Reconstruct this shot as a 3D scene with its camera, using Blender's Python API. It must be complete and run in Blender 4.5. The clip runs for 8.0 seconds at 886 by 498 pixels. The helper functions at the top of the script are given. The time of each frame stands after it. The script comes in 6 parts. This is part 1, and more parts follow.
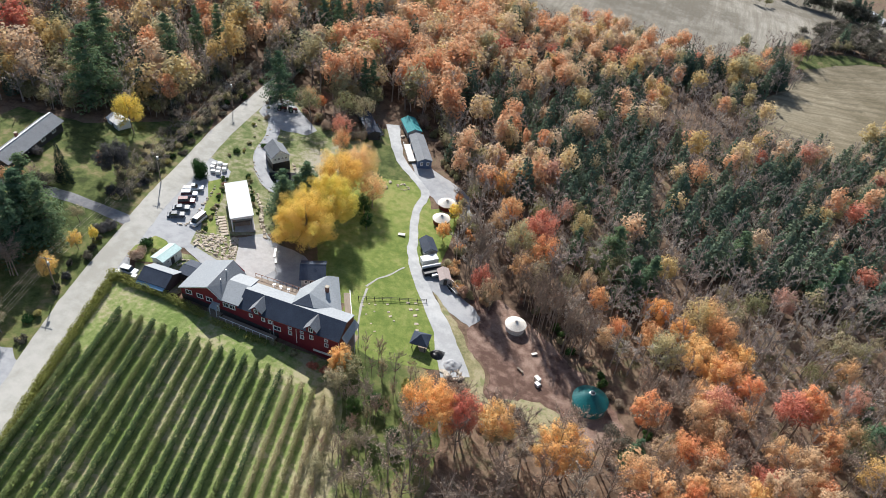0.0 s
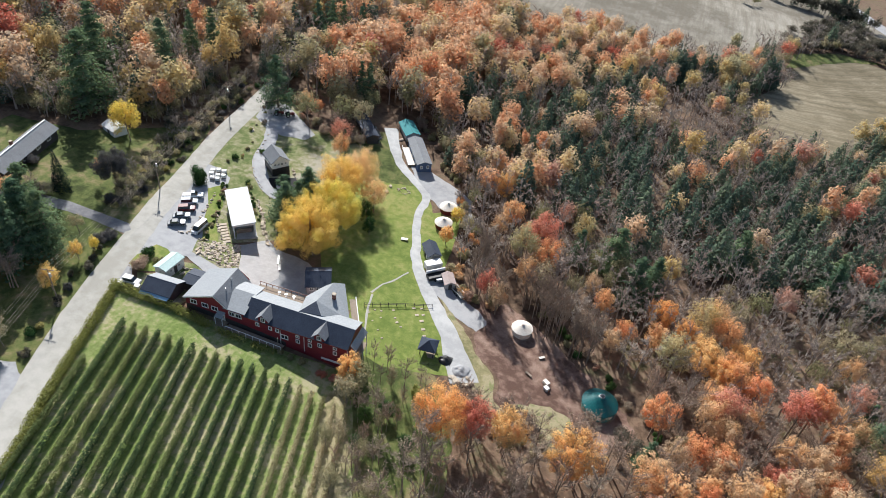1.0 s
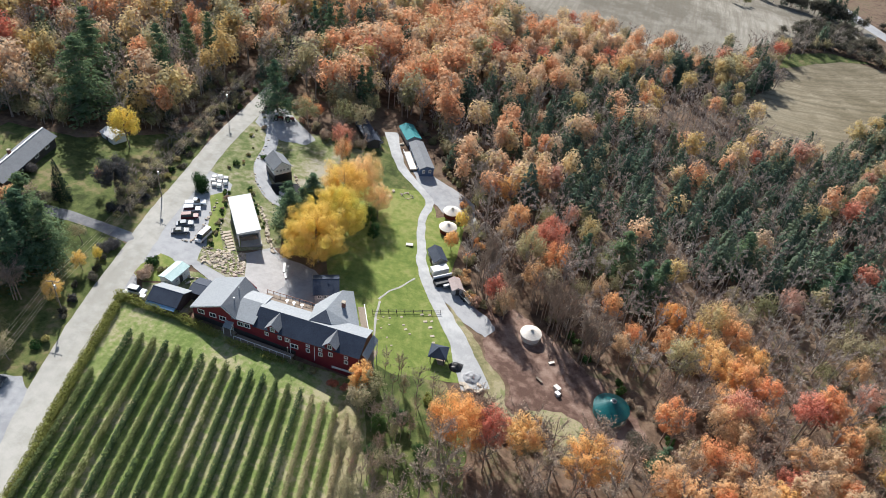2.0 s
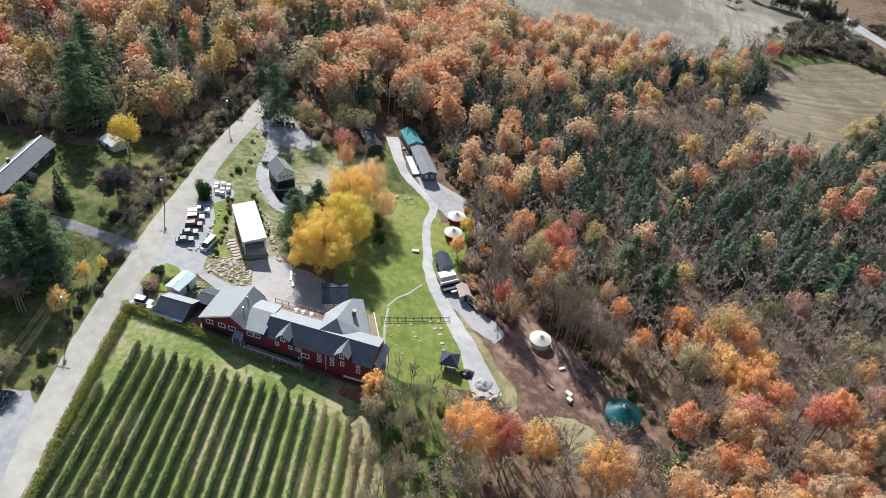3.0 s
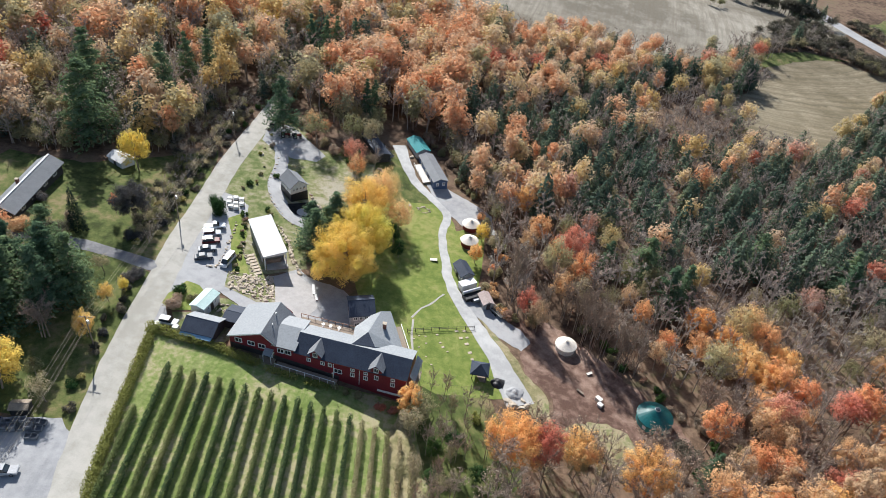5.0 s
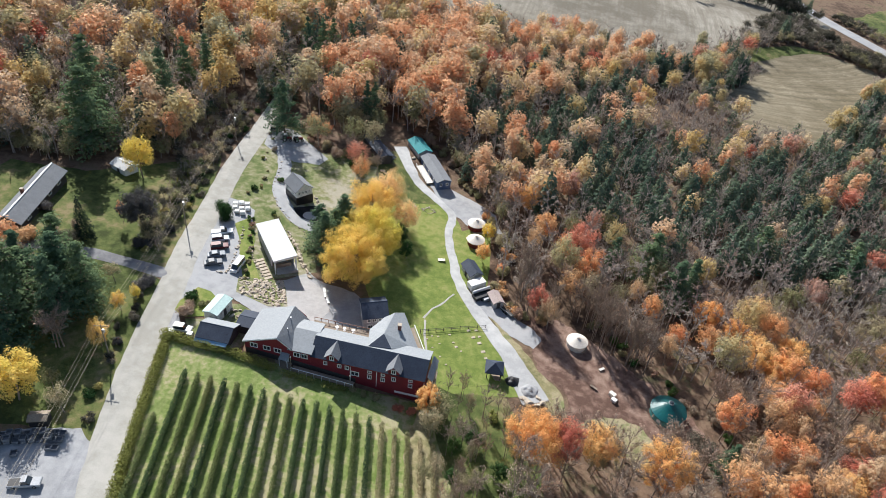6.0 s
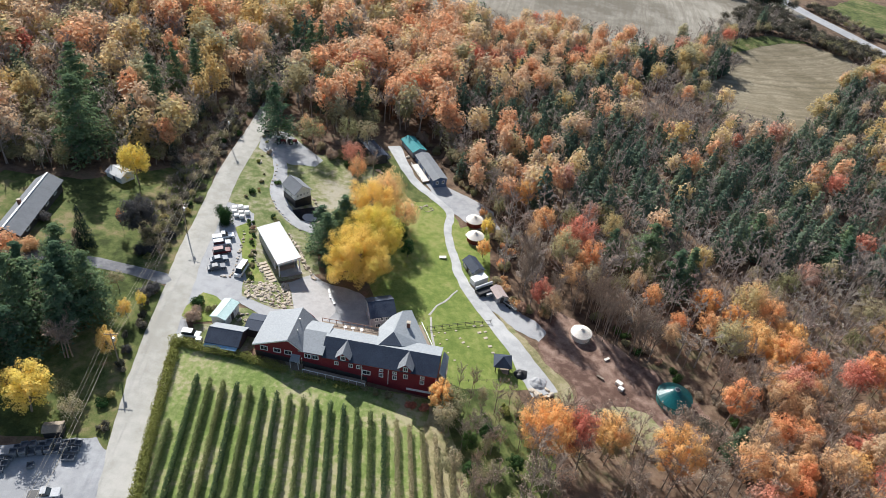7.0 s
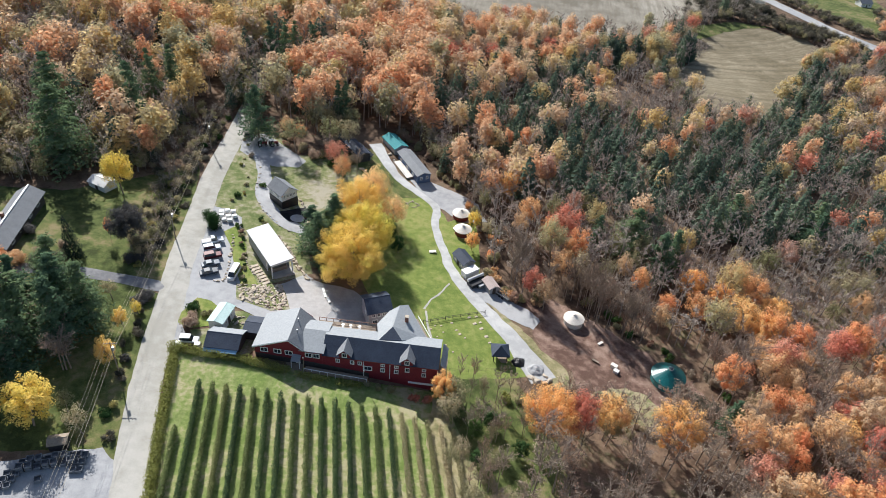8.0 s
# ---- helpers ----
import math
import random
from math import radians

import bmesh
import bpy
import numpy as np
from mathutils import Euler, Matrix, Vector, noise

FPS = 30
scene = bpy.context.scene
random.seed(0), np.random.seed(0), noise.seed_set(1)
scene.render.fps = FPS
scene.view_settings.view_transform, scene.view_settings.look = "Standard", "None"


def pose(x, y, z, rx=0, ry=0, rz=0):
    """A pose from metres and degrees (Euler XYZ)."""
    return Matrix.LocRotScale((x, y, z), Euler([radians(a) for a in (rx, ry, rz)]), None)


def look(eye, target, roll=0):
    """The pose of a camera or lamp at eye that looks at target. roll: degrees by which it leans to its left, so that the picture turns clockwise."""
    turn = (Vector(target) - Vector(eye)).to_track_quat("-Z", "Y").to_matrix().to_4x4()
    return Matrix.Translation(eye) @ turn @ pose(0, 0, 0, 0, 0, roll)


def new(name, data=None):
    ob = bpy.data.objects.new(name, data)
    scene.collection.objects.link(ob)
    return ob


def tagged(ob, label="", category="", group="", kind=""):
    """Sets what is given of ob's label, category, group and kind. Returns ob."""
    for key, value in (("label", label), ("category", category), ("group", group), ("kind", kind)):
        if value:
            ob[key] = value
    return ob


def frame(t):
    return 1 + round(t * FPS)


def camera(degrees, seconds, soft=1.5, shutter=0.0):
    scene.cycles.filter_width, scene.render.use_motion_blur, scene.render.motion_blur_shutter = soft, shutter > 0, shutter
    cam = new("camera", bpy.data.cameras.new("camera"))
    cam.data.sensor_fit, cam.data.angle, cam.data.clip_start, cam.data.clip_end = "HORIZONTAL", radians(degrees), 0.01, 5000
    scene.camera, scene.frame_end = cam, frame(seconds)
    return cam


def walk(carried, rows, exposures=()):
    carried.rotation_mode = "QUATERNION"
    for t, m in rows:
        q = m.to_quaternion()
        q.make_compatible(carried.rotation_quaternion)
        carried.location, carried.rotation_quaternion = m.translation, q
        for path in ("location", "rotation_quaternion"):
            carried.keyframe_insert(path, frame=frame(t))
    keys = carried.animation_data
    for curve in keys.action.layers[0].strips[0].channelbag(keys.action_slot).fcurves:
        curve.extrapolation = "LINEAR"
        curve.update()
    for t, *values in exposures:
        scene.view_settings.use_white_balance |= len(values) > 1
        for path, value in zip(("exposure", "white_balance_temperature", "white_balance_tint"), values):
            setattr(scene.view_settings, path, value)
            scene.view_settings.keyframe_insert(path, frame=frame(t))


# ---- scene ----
from mathutils.geometry import delaunay_2d_cdt

cam = camera(65.1, 8.0, soft=0.55)
METRES = 45.6
ROWS = [
    (0.0, 0.0, 0.0, 0.0, -2.29, 51.18, -1.84),
    (0.5, -0.0533, -0.0019, 0.0151, -2.32, 51.15, -1.11),
    (1.0, -0.1081, -0.0036, 0.0322, -2.37, 51.16, -0.44),
    (1.5, -0.1645, -0.0063, 0.0508, -2.43, 51.16, 0.19),
    (3.0, -0.3376, -0.0137, 0.109, -2.72, 51.23, 1.96),
    (3.5, -0.3996, -0.0157, 0.126, -2.8, 51.28, 2.59),
    (4.0, -0.4632, -0.0182, 0.1408, -2.8, 51.34, 3.19),
    (4.5, -0.5286, -0.0197, 0.1516, -2.71, 51.41, 3.86),
    (6.0, -0.7234, -0.0245, 0.1622, -2.19, 51.49, 6.25),
    (6.5, -0.7884, -0.0257, 0.1587, -1.94, 51.5, 7.39),
    (7.0, -0.8511, -0.0276, 0.1513, -1.65, 51.48, 8.71),
    (7.5, -0.9136, -0.0302, 0.1428, -1.32, 51.44, 10.57),
    (8.0, -0.9748, -0.0315, 0.1321, -1.0, 51.38, 12.31),
]
BASE = pose(7.386, 4.976, 120.392, -90.1189, -2.7831, 18.6745)
walk(cam, [(t, BASE @ pose(METRES * x, METRES * y, METRES * z, 90 + pitch, roll, yaw)) for t, x, y, z, yaw, pitch, roll in ROWS])

# ---- daylight ----
SUN_AZ, SUN_EL = 123.5, 36.5
to_sun = Vector((math.cos(radians(SUN_AZ)) * math.cos(radians(SUN_EL)), math.sin(radians(SUN_AZ)) * math.cos(radians(SUN_EL)), math.sin(radians(SUN_EL))))
world = bpy.data.worlds.new("daylight")
world.use_nodes = True
scene.world = world
sky = world.node_tree.nodes.new("ShaderNodeTexSky")
sky.sky_type, sky.sun_disc = "NISHITA", False
sky.sun_elevation, sky.sun_rotation = radians(SUN_EL), radians(90 - SUN_AZ)
world.node_tree.links.new(sky.outputs[0], world.node_tree.nodes["Background"].inputs[0])
world.node_tree.nodes["Background"].inputs[1].default_value = 0.085
sun = new("sun", bpy.data.lights.new("sun", "SUN"))
sun.data.energy, sun.data.angle, sun.data.color = 5.0, radians(0.53), (1.0, 0.985, 0.955)
sun.matrix_world = look(to_sun * 300, (0, 0, 0))
scene.view_settings.exposure = 0.55


# ---- lie of the land ----
def smooth(a, b, v):
    u = min(1.0, max(0.0, (v - a) / (b - a)))
    return u * u * (3 - 2 * u)


HILLS = ((-60, 80, 25, 1.0), (-50, 160, 34, -1.4), (14, 120, 38, -2.0), (-135, 112, 30, 0.8), (-110, 60, 22, -0.9), (70, 355, 50, -1.2))


def land(x, y):
    u, v = max(-280, min(320, x)), max(0, min(640, y))
    z = -0.027 * (max(-260, min(260, x)) + 52) + 4.5 * smooth(385, 470, y) - 0.0616 * (u + 55) - 0.0415 * (v - 118)
    for hx, hy, r, h in HILLS:
        z += h * math.exp(-((x - hx) ** 2 + (y - hy) ** 2) / (2 * r * r))
    return z


# ---- materials ----
def nodes_of(name):
    m = bpy.data.materials.new(name)
    m.use_nodes = True
    nt = m.node_tree
    return m, nt, nt.nodes, nt.links, nt.nodes["Principled BSDF"]


def noise_node(nt, vec, scale, detail=4, rough=0.6):
    n = nt.nodes.new("ShaderNodeTexNoise")
    n.inputs["Scale"].default_value, n.inputs["Detail"].default_value, n.inputs["Roughness"].default_value = scale, detail, rough
    nt.links.new(vec, n.inputs["Vector"])
    return n.outputs["Fac"]


def ramp_node(nt, fac, stops):
    r = nt.nodes.new("ShaderNodeValToRGB")
    while len(r.color_ramp.elements) < len(stops):
        r.color_ramp.elements.new(0.5)
    for e, (p, c) in zip(r.color_ramp.elements, stops):
        e.position, e.color = p, (*c, 1)
    nt.links.new(fac, r.inputs[0])
    return r.outputs[0]


def mix_node(nt, fac, a, b, blend="MIX"):
    m = nt.nodes.new("ShaderNodeMix")
    m.data_type, m.blend_type = "RGBA", blend
    for s, v in ((m.inputs[0], fac), (m.inputs[6], a), (m.inputs[7], b)):
        if isinstance(v, (int, float)):
            s.default_value = v
        elif isinstance(v, tuple):
            s.default_value = (*v, 1)
        else:
            nt.links.new(v, s)
    return m.outputs[2]


def bump_node(nt, height, strength, distance, target):
    b = nt.nodes.new("ShaderNodeBump")
    b.inputs["Strength"].default_value, b.inputs["Distance"].default_value = strength, distance
    nt.links.new(height, b.inputs["Height"])
    nt.links.new(b.outputs[0], target)


def place_of(nt):
    return nt.nodes.new("ShaderNodeNewGeometry").outputs["Position"]


def surface(name, low, high, scale=0.4, fine=6.0, rough=0.8, metal=0.0, bump=0.3, depth=0.03, spread=0.25, spec=0.4):
    """A worn surface: colour wanders from low to high at two scales, with a fine relief."""
    m, nt, nodes, links, bsdf = nodes_of(name)
    p = place_of(nt)
    big, small = noise_node(nt, p, scale, 5), noise_node(nt, p, fine, 3)
    col = ramp_node(nt, big, ((0.5 - spread, low), (0.5 + spread, high)))
    col = mix_node(nt, 0.35, col, ramp_node(nt, small, ((0.3, tuple(v * 0.6 for v in low)), (0.7, tuple(min(1, v * 1.25) for v in high)))))
    links.new(col, bsdf.inputs["Base Color"])
    bsdf.inputs["Roughness"].default_value, bsdf.inputs["Metallic"].default_value = rough, metal
    bsdf.inputs["Specular IOR Level"].default_value = spec
    bump_node(nt, small, bump, depth, bsdf.inputs["Normal"])
    return m


def foliage(name, stops, joined=False, glow=0.45):
    """Leaves: one hue a tree out of the ramp, paler or deeper leaf by leaf, letting light through."""
    m, nt, nodes, links, bsdf = nodes_of(name)
    nodes.remove(bsdf)
    a = nodes.new("ShaderNodeAttribute")
    a.attribute_name = "tint"
    hue = a.outputs["Fac"]
    if not joined:
        both = nodes.new("ShaderNodeMath")
        links.new(hue, both.inputs[0])
        links.new(nodes.new("ShaderNodeObjectInfo").outputs["Random"], both.inputs[1])
        hue = both.outputs[0]
    leaf = nodes.new("ShaderNodeNewGeometry").outputs["Random Per Island"]
    shift = nodes.new("ShaderNodeMath")
    shift.operation = "MULTIPLY_ADD"
    links.new(leaf, shift.inputs[0])
    shift.inputs[1].default_value = 0.16
    links.new(hue, shift.inputs[2])
    off = nodes.new("ShaderNodeMath")
    off.operation = "SUBTRACT"
    links.new(shift.outputs[0], off.inputs[0])
    off.inputs[1].default_value = 0.08
    col = ramp_node(nt, off.outputs[0], stops)
    shade = ramp_node(nt, leaf, ((0.0, (0.86, 0.86, 0.86)), (1.0, (1.12, 1.12, 1.12))))
    col = mix_node(nt, 1.0, col, shade, "MULTIPLY")
    d, t, s = nodes.new("ShaderNodeBsdfDiffuse"), nodes.new("ShaderNodeBsdfTranslucent"), nodes.new("ShaderNodeMixShader")
    links.new(col, d.inputs[0])
    links.new(col, t.inputs[0])
    s.inputs[0].default_value = glow
    links.new(d.outputs[0], s.inputs[1])
    links.new(t.outputs[0], s.inputs[2])
    links.new(s.outputs[0], nodes["Material Output"].inputs[0])
    return m


def ground_mat(name, stops, broad, patch, fine, streak=None, rough=0.95, depth=0.08):
    """Soil, grass or gravel: broad drifts, patches and grit; streak = (angle, spacing, strength, colour) lays drill lines."""
    m, nt, nodes, links, bsdf = nodes_of(name)
    p = place_of(nt)
    a, b, c = noise_node(nt, p, broad, 4), noise_node(nt, p, patch, 6, 0.65), noise_node(nt, p, fine, 3)
    mixed = nodes.new("ShaderNodeMath")
    mixed.operation = "MULTIPLY_ADD"
    links.new(b, mixed.inputs[0])
    mixed.inputs[1].default_value = 0.75
    half = nodes.new("ShaderNodeMath")
    half.operation = "MULTIPLY_ADD"
    links.new(a, half.inputs[0])
    half.inputs[1].default_value, half.inputs[2].default_value = 0.75, -0.25
    links.new(half.outputs[0], mixed.inputs[2])
    col = ramp_node(nt, mixed.outputs[0], tuple((0.5 + (p - 0.5) * 0.5, c) for p, c in stops))
    col = mix_node(nt, 0.5 if rough > 0.92 else 0.2, col, ramp_node(nt, c, ((0.25, (0.45, 0.45, 0.45)), (0.75, (1.35, 1.35, 1.35)))), "MULTIPLY")
    if streak:
        angle, spacing, strength, colour = streak
        if isinstance(angle, tuple):
            away = nodes.new("ShaderNodeVectorMath")
            away.operation = "DISTANCE"
            links.new(p, away.inputs[0])
            away.inputs[1].default_value = (*angle, 0)
            bent = nodes.new("ShaderNodeMath")
            bent.operation = "MULTIPLY_ADD"
            links.new(b, bent.inputs[0])
            bent.inputs[1].default_value = 9.0
            links.new(away.outputs["Value"], bent.inputs[2])
            along = nodes.new("ShaderNodeCombineXYZ")
            links.new(bent.outputs[0], along.inputs[0])
            lines = noise_node(nt, along.outputs[0], 1.0 / spacing, 3, 0.7)
        else:
            mp = nodes.new("ShaderNodeMapping")
            mp.inputs["Rotation"].default_value[2] = radians(angle)
            mp.inputs["Scale"].default_value = (1.0 / spacing, 0.02, 1)
            links.new(p, mp.inputs[0])
            lines = noise_node(nt, mp.outputs[0], 1.0, 3, 0.7)
        f = ramp_node(nt, lines, ((0.42, (0, 0, 0)), (0.62, (strength, strength, strength))))
        col = mix_node(nt, f, col, colour)
    links.new(col, bsdf.inputs["Base Color"])
    bsdf.inputs["Roughness"].default_value, bsdf.inputs["Specular IOR Level"].default_value = rough, 0.12
    bump_node(nt, c, 0.6, depth, bsdf.inputs["Normal"])
    return m


M = {}
M["litter"] = ground_mat("leaf_litter", ((0.2, (0.07, 0.046, 0.033)), (0.42, (0.135, 0.09, 0.062)), (0.6, (0.205, 0.14, 0.098)), (0.8, (0.13, 0.11, 0.062))), 0.02, 0.3, 3.0)
M["grass"] = ground_mat("mown_grass", ((0.2, (0.13, 0.18, 0.042)), (0.5, (0.195, 0.24, 0.064)), (0.75, (0.28, 0.285, 0.10))), 0.04, 0.5, 5.0)
M["rough_grass"] = ground_mat("rough_grass", ((0.2, (0.05, 0.065, 0.022)), (0.45, (0.10, 0.125, 0.04)), (0.62, (0.15, 0.155, 0.06)), (0.8, (0.23, 0.19, 0.10))), 0.05, 0.35, 4.0)
M["worn_grass"] = ground_mat("worn_grass_and_grit", ((0.2, (0.11, 0.145, 0.05)), (0.42, (0.19, 0.21, 0.09)), (0.58, (0.28, 0.265, 0.155)), (0.78, (0.38, 0.35, 0.27))), 0.05, 0.45, 4.0)
M["dry_grass"] = ground_mat("dry_tan_grass", ((0.2, (0.18, 0.175, 0.085)), (0.45, (0.29, 0.255, 0.14)), (0.62, (0.37, 0.32, 0.20)), (0.8, (0.21, 0.22, 0.10))), 0.06, 0.5, 5.0)
M["vine_grass"] = ground_mat("vineyard_grass", ((0.25, (0.135, 0.19, 0.05)), (0.45, (0.19, 0.25, 0.075)), (0.6, (0.27, 0.285, 0.12)), (0.78, (0.38, 0.345, 0.21))), 0.09, 0.8, 6.0, (13.6, 0.9, 0.2, (0.33, 0.29, 0.17)))
M["needles"] = ground_mat("needle_floor", ((0.25, (0.12, 0.072, 0.056)), (0.5, (0.215, 0.138, 0.108)), (0.75, (0.31, 0.215, 0.17))), 0.05, 0.4, 4.0)
M["stubble"] = ground_mat("stubble_field", ((0.3, (0.19, 0.17, 0.135)), (0.5, (0.275, 0.25, 0.205)), (0.8, (0.37, 0.34, 0.285))), 0.012, 0.06, 1.2, (65, 2.2, 0.5, (0.17, 0.145, 0.11)))
M["stubble_b"] = ground_mat("drilled_field", ((0.25, (0.185, 0.155, 0.10)), (0.5, (0.245, 0.205, 0.14)), (0.75, (0.31, 0.265, 0.185))), 0.015, 0.08, 1.2, ((40, 540), 3.2, 0.65, (0.10, 0.085, 0.055)))
M["gravel"] = ground_mat("grey_gravel", ((0.25, (0.31, 0.312, 0.32)), (0.5, (0.36, 0.362, 0.368)), (0.75, (0.405, 0.405, 0.41))), 0.06, 0.5, 6.0, None, 0.9, 0.03)
M["road"] = ground_mat("packed_dirt_road", ((0.25, (0.36, 0.345, 0.305)), (0.5, (0.40, 0.385, 0.345)), (0.75, (0.45, 0.43, 0.39))), 0.05, 0.4, 5.0, None, 0.9, 0.02)
M["concrete"] = ground_mat("paved_forecourt", ((0.25, (0.39, 0.375, 0.365)), (0.5, (0.43, 0.415, 0.405)), (0.75, (0.47, 0.455, 0.445))), 0.1, 0.7, 5.0, None, 0.85, 0.01)
M["asphalt"] = ground_mat("worn_asphalt", ((0.25, (0.16, 0.16, 0.17)), (0.5, (0.22, 0.22, 0.23)), (0.75, (0.27, 0.27, 0.27))), 0.05, 0.5, 6.0, None, 0.85, 0.01)
M["black_ground"] = ground_mat("flat_black_ground", ((0.25, (0.012, 0.012, 0.014)), (0.5, (0.022, 0.022, 0.025)), (0.75, (0.035, 0.035, 0.038))), 0.1, 0.6, 6.0, None, 0.8, 0.01)
M["bark"] = surface("bark", (0.20, 0.15, 0.118), (0.38, 0.30, 0.24), 1.0, 8.0, 0.95, bump=0.5)
# Bark of the far woods, greyed to put distance haze into the colour.
M["far_bark"] = surface("haze_greyed_bark", (0.25, 0.205, 0.18), (0.45, 0.39, 0.35), 1.0, 8.0, 0.95, bump=0.5)
M["red"] = surface("red_painted_clapboard", (0.17, 0.016, 0.026), (0.24, 0.026, 0.036), 0.5, 5.0, 0.6)
M["white"] = surface("white_paint", (0.68, 0.68, 0.66), (0.82, 0.82, 0.80), 0.6, 5.0, 0.5)
# Doubles as the barn's slopes facing away from the sun, shade in the colour.
M["shingle"] = surface("slate_and_shaded_shingle", (0.020, 0.030, 0.052), (0.050, 0.066, 0.10), 0.35, 4.0, 0.7, bump=0.6, depth=0.05, spec=0.3)
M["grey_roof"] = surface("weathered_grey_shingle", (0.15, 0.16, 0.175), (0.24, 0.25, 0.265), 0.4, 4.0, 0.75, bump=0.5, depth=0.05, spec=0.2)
# Metal roofs, and shingle slopes facing the sun with sunlight put into the colour.
M["pale_roof"] = surface("pale_metal_and_sunlit_roof", (0.255, 0.275, 0.292), (0.29, 0.31, 0.327), 0.3, 2.5, 0.6, bump=0.08)
M["membrane"] = surface("white_membrane_roof", (0.62, 0.62, 0.61), (0.68, 0.68, 0.67), 0.3, 3.0, 0.8, bump=0.05, spec=0.15)
M["teal"] = surface("teal_metal_roof", (0.04, 0.22, 0.24), (0.07, 0.30, 0.31), 0.4, 3.0, 0.75, bump=0.1, spec=0.15)
M["aqua"] = surface("pale_aqua_metal_roof", (0.44, 0.60, 0.57), (0.56, 0.70, 0.67), 0.4, 3.0, 0.7, bump=0.1, spec=0.2)
M["rose"] = surface("faded_rose_roof", (0.36, 0.29, 0.27), (0.46, 0.38, 0.36), 0.5, 3.0, 0.8, bump=0.2, spec=0.15)
M["tarp"] = surface("blue_tarpaulin", (0.16, 0.30, 0.46), (0.26, 0.42, 0.58), 0.9, 4.0, 0.45, bump=0.3, depth=0.05)
M["pale_gravel"] = ground_mat("pale_limestone_gravel", ((0.25, (0.38, 0.38, 0.38)), (0.5, (0.45, 0.45, 0.445)), (0.75, (0.52, 0.52, 0.51))), 0.06, 0.5, 6.0, None, 0.9, 0.03)
M["pale_teal"] = surface("pale_teal_canvas", (0.04, 0.20, 0.20), (0.07, 0.27, 0.26), 0.5, 3.0, 0.6, bump=0.1)
M["teal_canvas"] = surface("teal_green_canvas", (0.006, 0.085, 0.092), (0.012, 0.125, 0.128), 0.4, 3.0, 0.3, bump=0.1)
M["canvas"] = surface("cream_canvas", (0.66, 0.60, 0.52), (0.80, 0.75, 0.68), 0.6, 3.0, 0.7, bump=0.1)
M["dark_red"] = surface("maroon_wall", (0.13, 0.02, 0.02), (0.20, 0.035, 0.03), 0.6, 4.0, 0.7)
M["grey_wall"] = surface("grey_siding", (0.33, 0.34, 0.35), (0.45, 0.45, 0.45), 0.5, 4.0, 0.7)
M["blue_wall"] = surface("slate_blue_siding", (0.06, 0.10, 0.19), (0.10, 0.15, 0.26), 0.5, 4.0, 0.6)
M["dark_wall"] = surface("dark_stained_boards", (0.035, 0.032, 0.03), (0.08, 0.07, 0.065), 0.6, 5.0, 0.8)
M["black"] = surface("black_coating", (0.012, 0.012, 0.014), (0.03, 0.03, 0.033), 0.6, 4.0, 0.45)
M["wood"] = surface("weathered_wood", (0.20, 0.155, 0.115), (0.33, 0.27, 0.21), 0.8, 6.0, 0.85)
M["redwood"] = surface("reddish_decking", (0.20, 0.10, 0.07), (0.30, 0.17, 0.12), 0.8, 6.0, 0.8)
M["stone"] = surface("tan_fieldstone", (0.36, 0.29, 0.22), (0.58, 0.50, 0.40), 0.7, 4.0, 0.9, bump=0.6, depth=0.08)
M["brick"] = surface("chimney_brick", (0.16, 0.07, 0.05), (0.24, 0.11, 0.08), 1.5, 8.0, 0.9)
M["grey_plastic"] = surface("grey_bin_plastic", (0.14, 0.15, 0.17), (0.23, 0.24, 0.26), 0.8, 5.0, 0.6)
M["steel"] = surface("galvanised_steel", (0.42, 0.43, 0.44), (0.56, 0.57, 0.58), 0.8, 6.0, 0.4, 0.6)
M["rubber"] = surface("tyre_rubber", (0.015, 0.015, 0.016), (0.03, 0.03, 0.03), 2.0, 9.0, 0.9)
M["wire"] = surface("weathered_cable", (0.42, 0.36, 0.26), (0.55, 0.48, 0.36), 0.5, 3.0, 0.7)


def glass_mat():
    m, nt, nodes, links, bsdf = nodes_of("window_glass")
    col = ramp_node(nt, noise_node(nt, place_of(nt), 0.8, 2), ((0.3, (0.015, 0.02, 0.025)), (0.7, (0.05, 0.06, 0.07))))
    links.new(col, bsdf.inputs["Base Color"])
    bsdf.inputs["Roughness"].default_value, bsdf.inputs["Specular IOR Level"].default_value = 0.06, 0.8
    return m


M["glass"] = glass_mat()


def paint(name, colour):
    m = surface(name, tuple(c * 0.85 for c in colour), colour, 0.5, 3.0, 0.5, 0.0, 0.02, 0.005, spec=0.3)
    m.node_tree.nodes["Principled BSDF"].inputs["Coat Weight"].default_value = 0.12
    return m


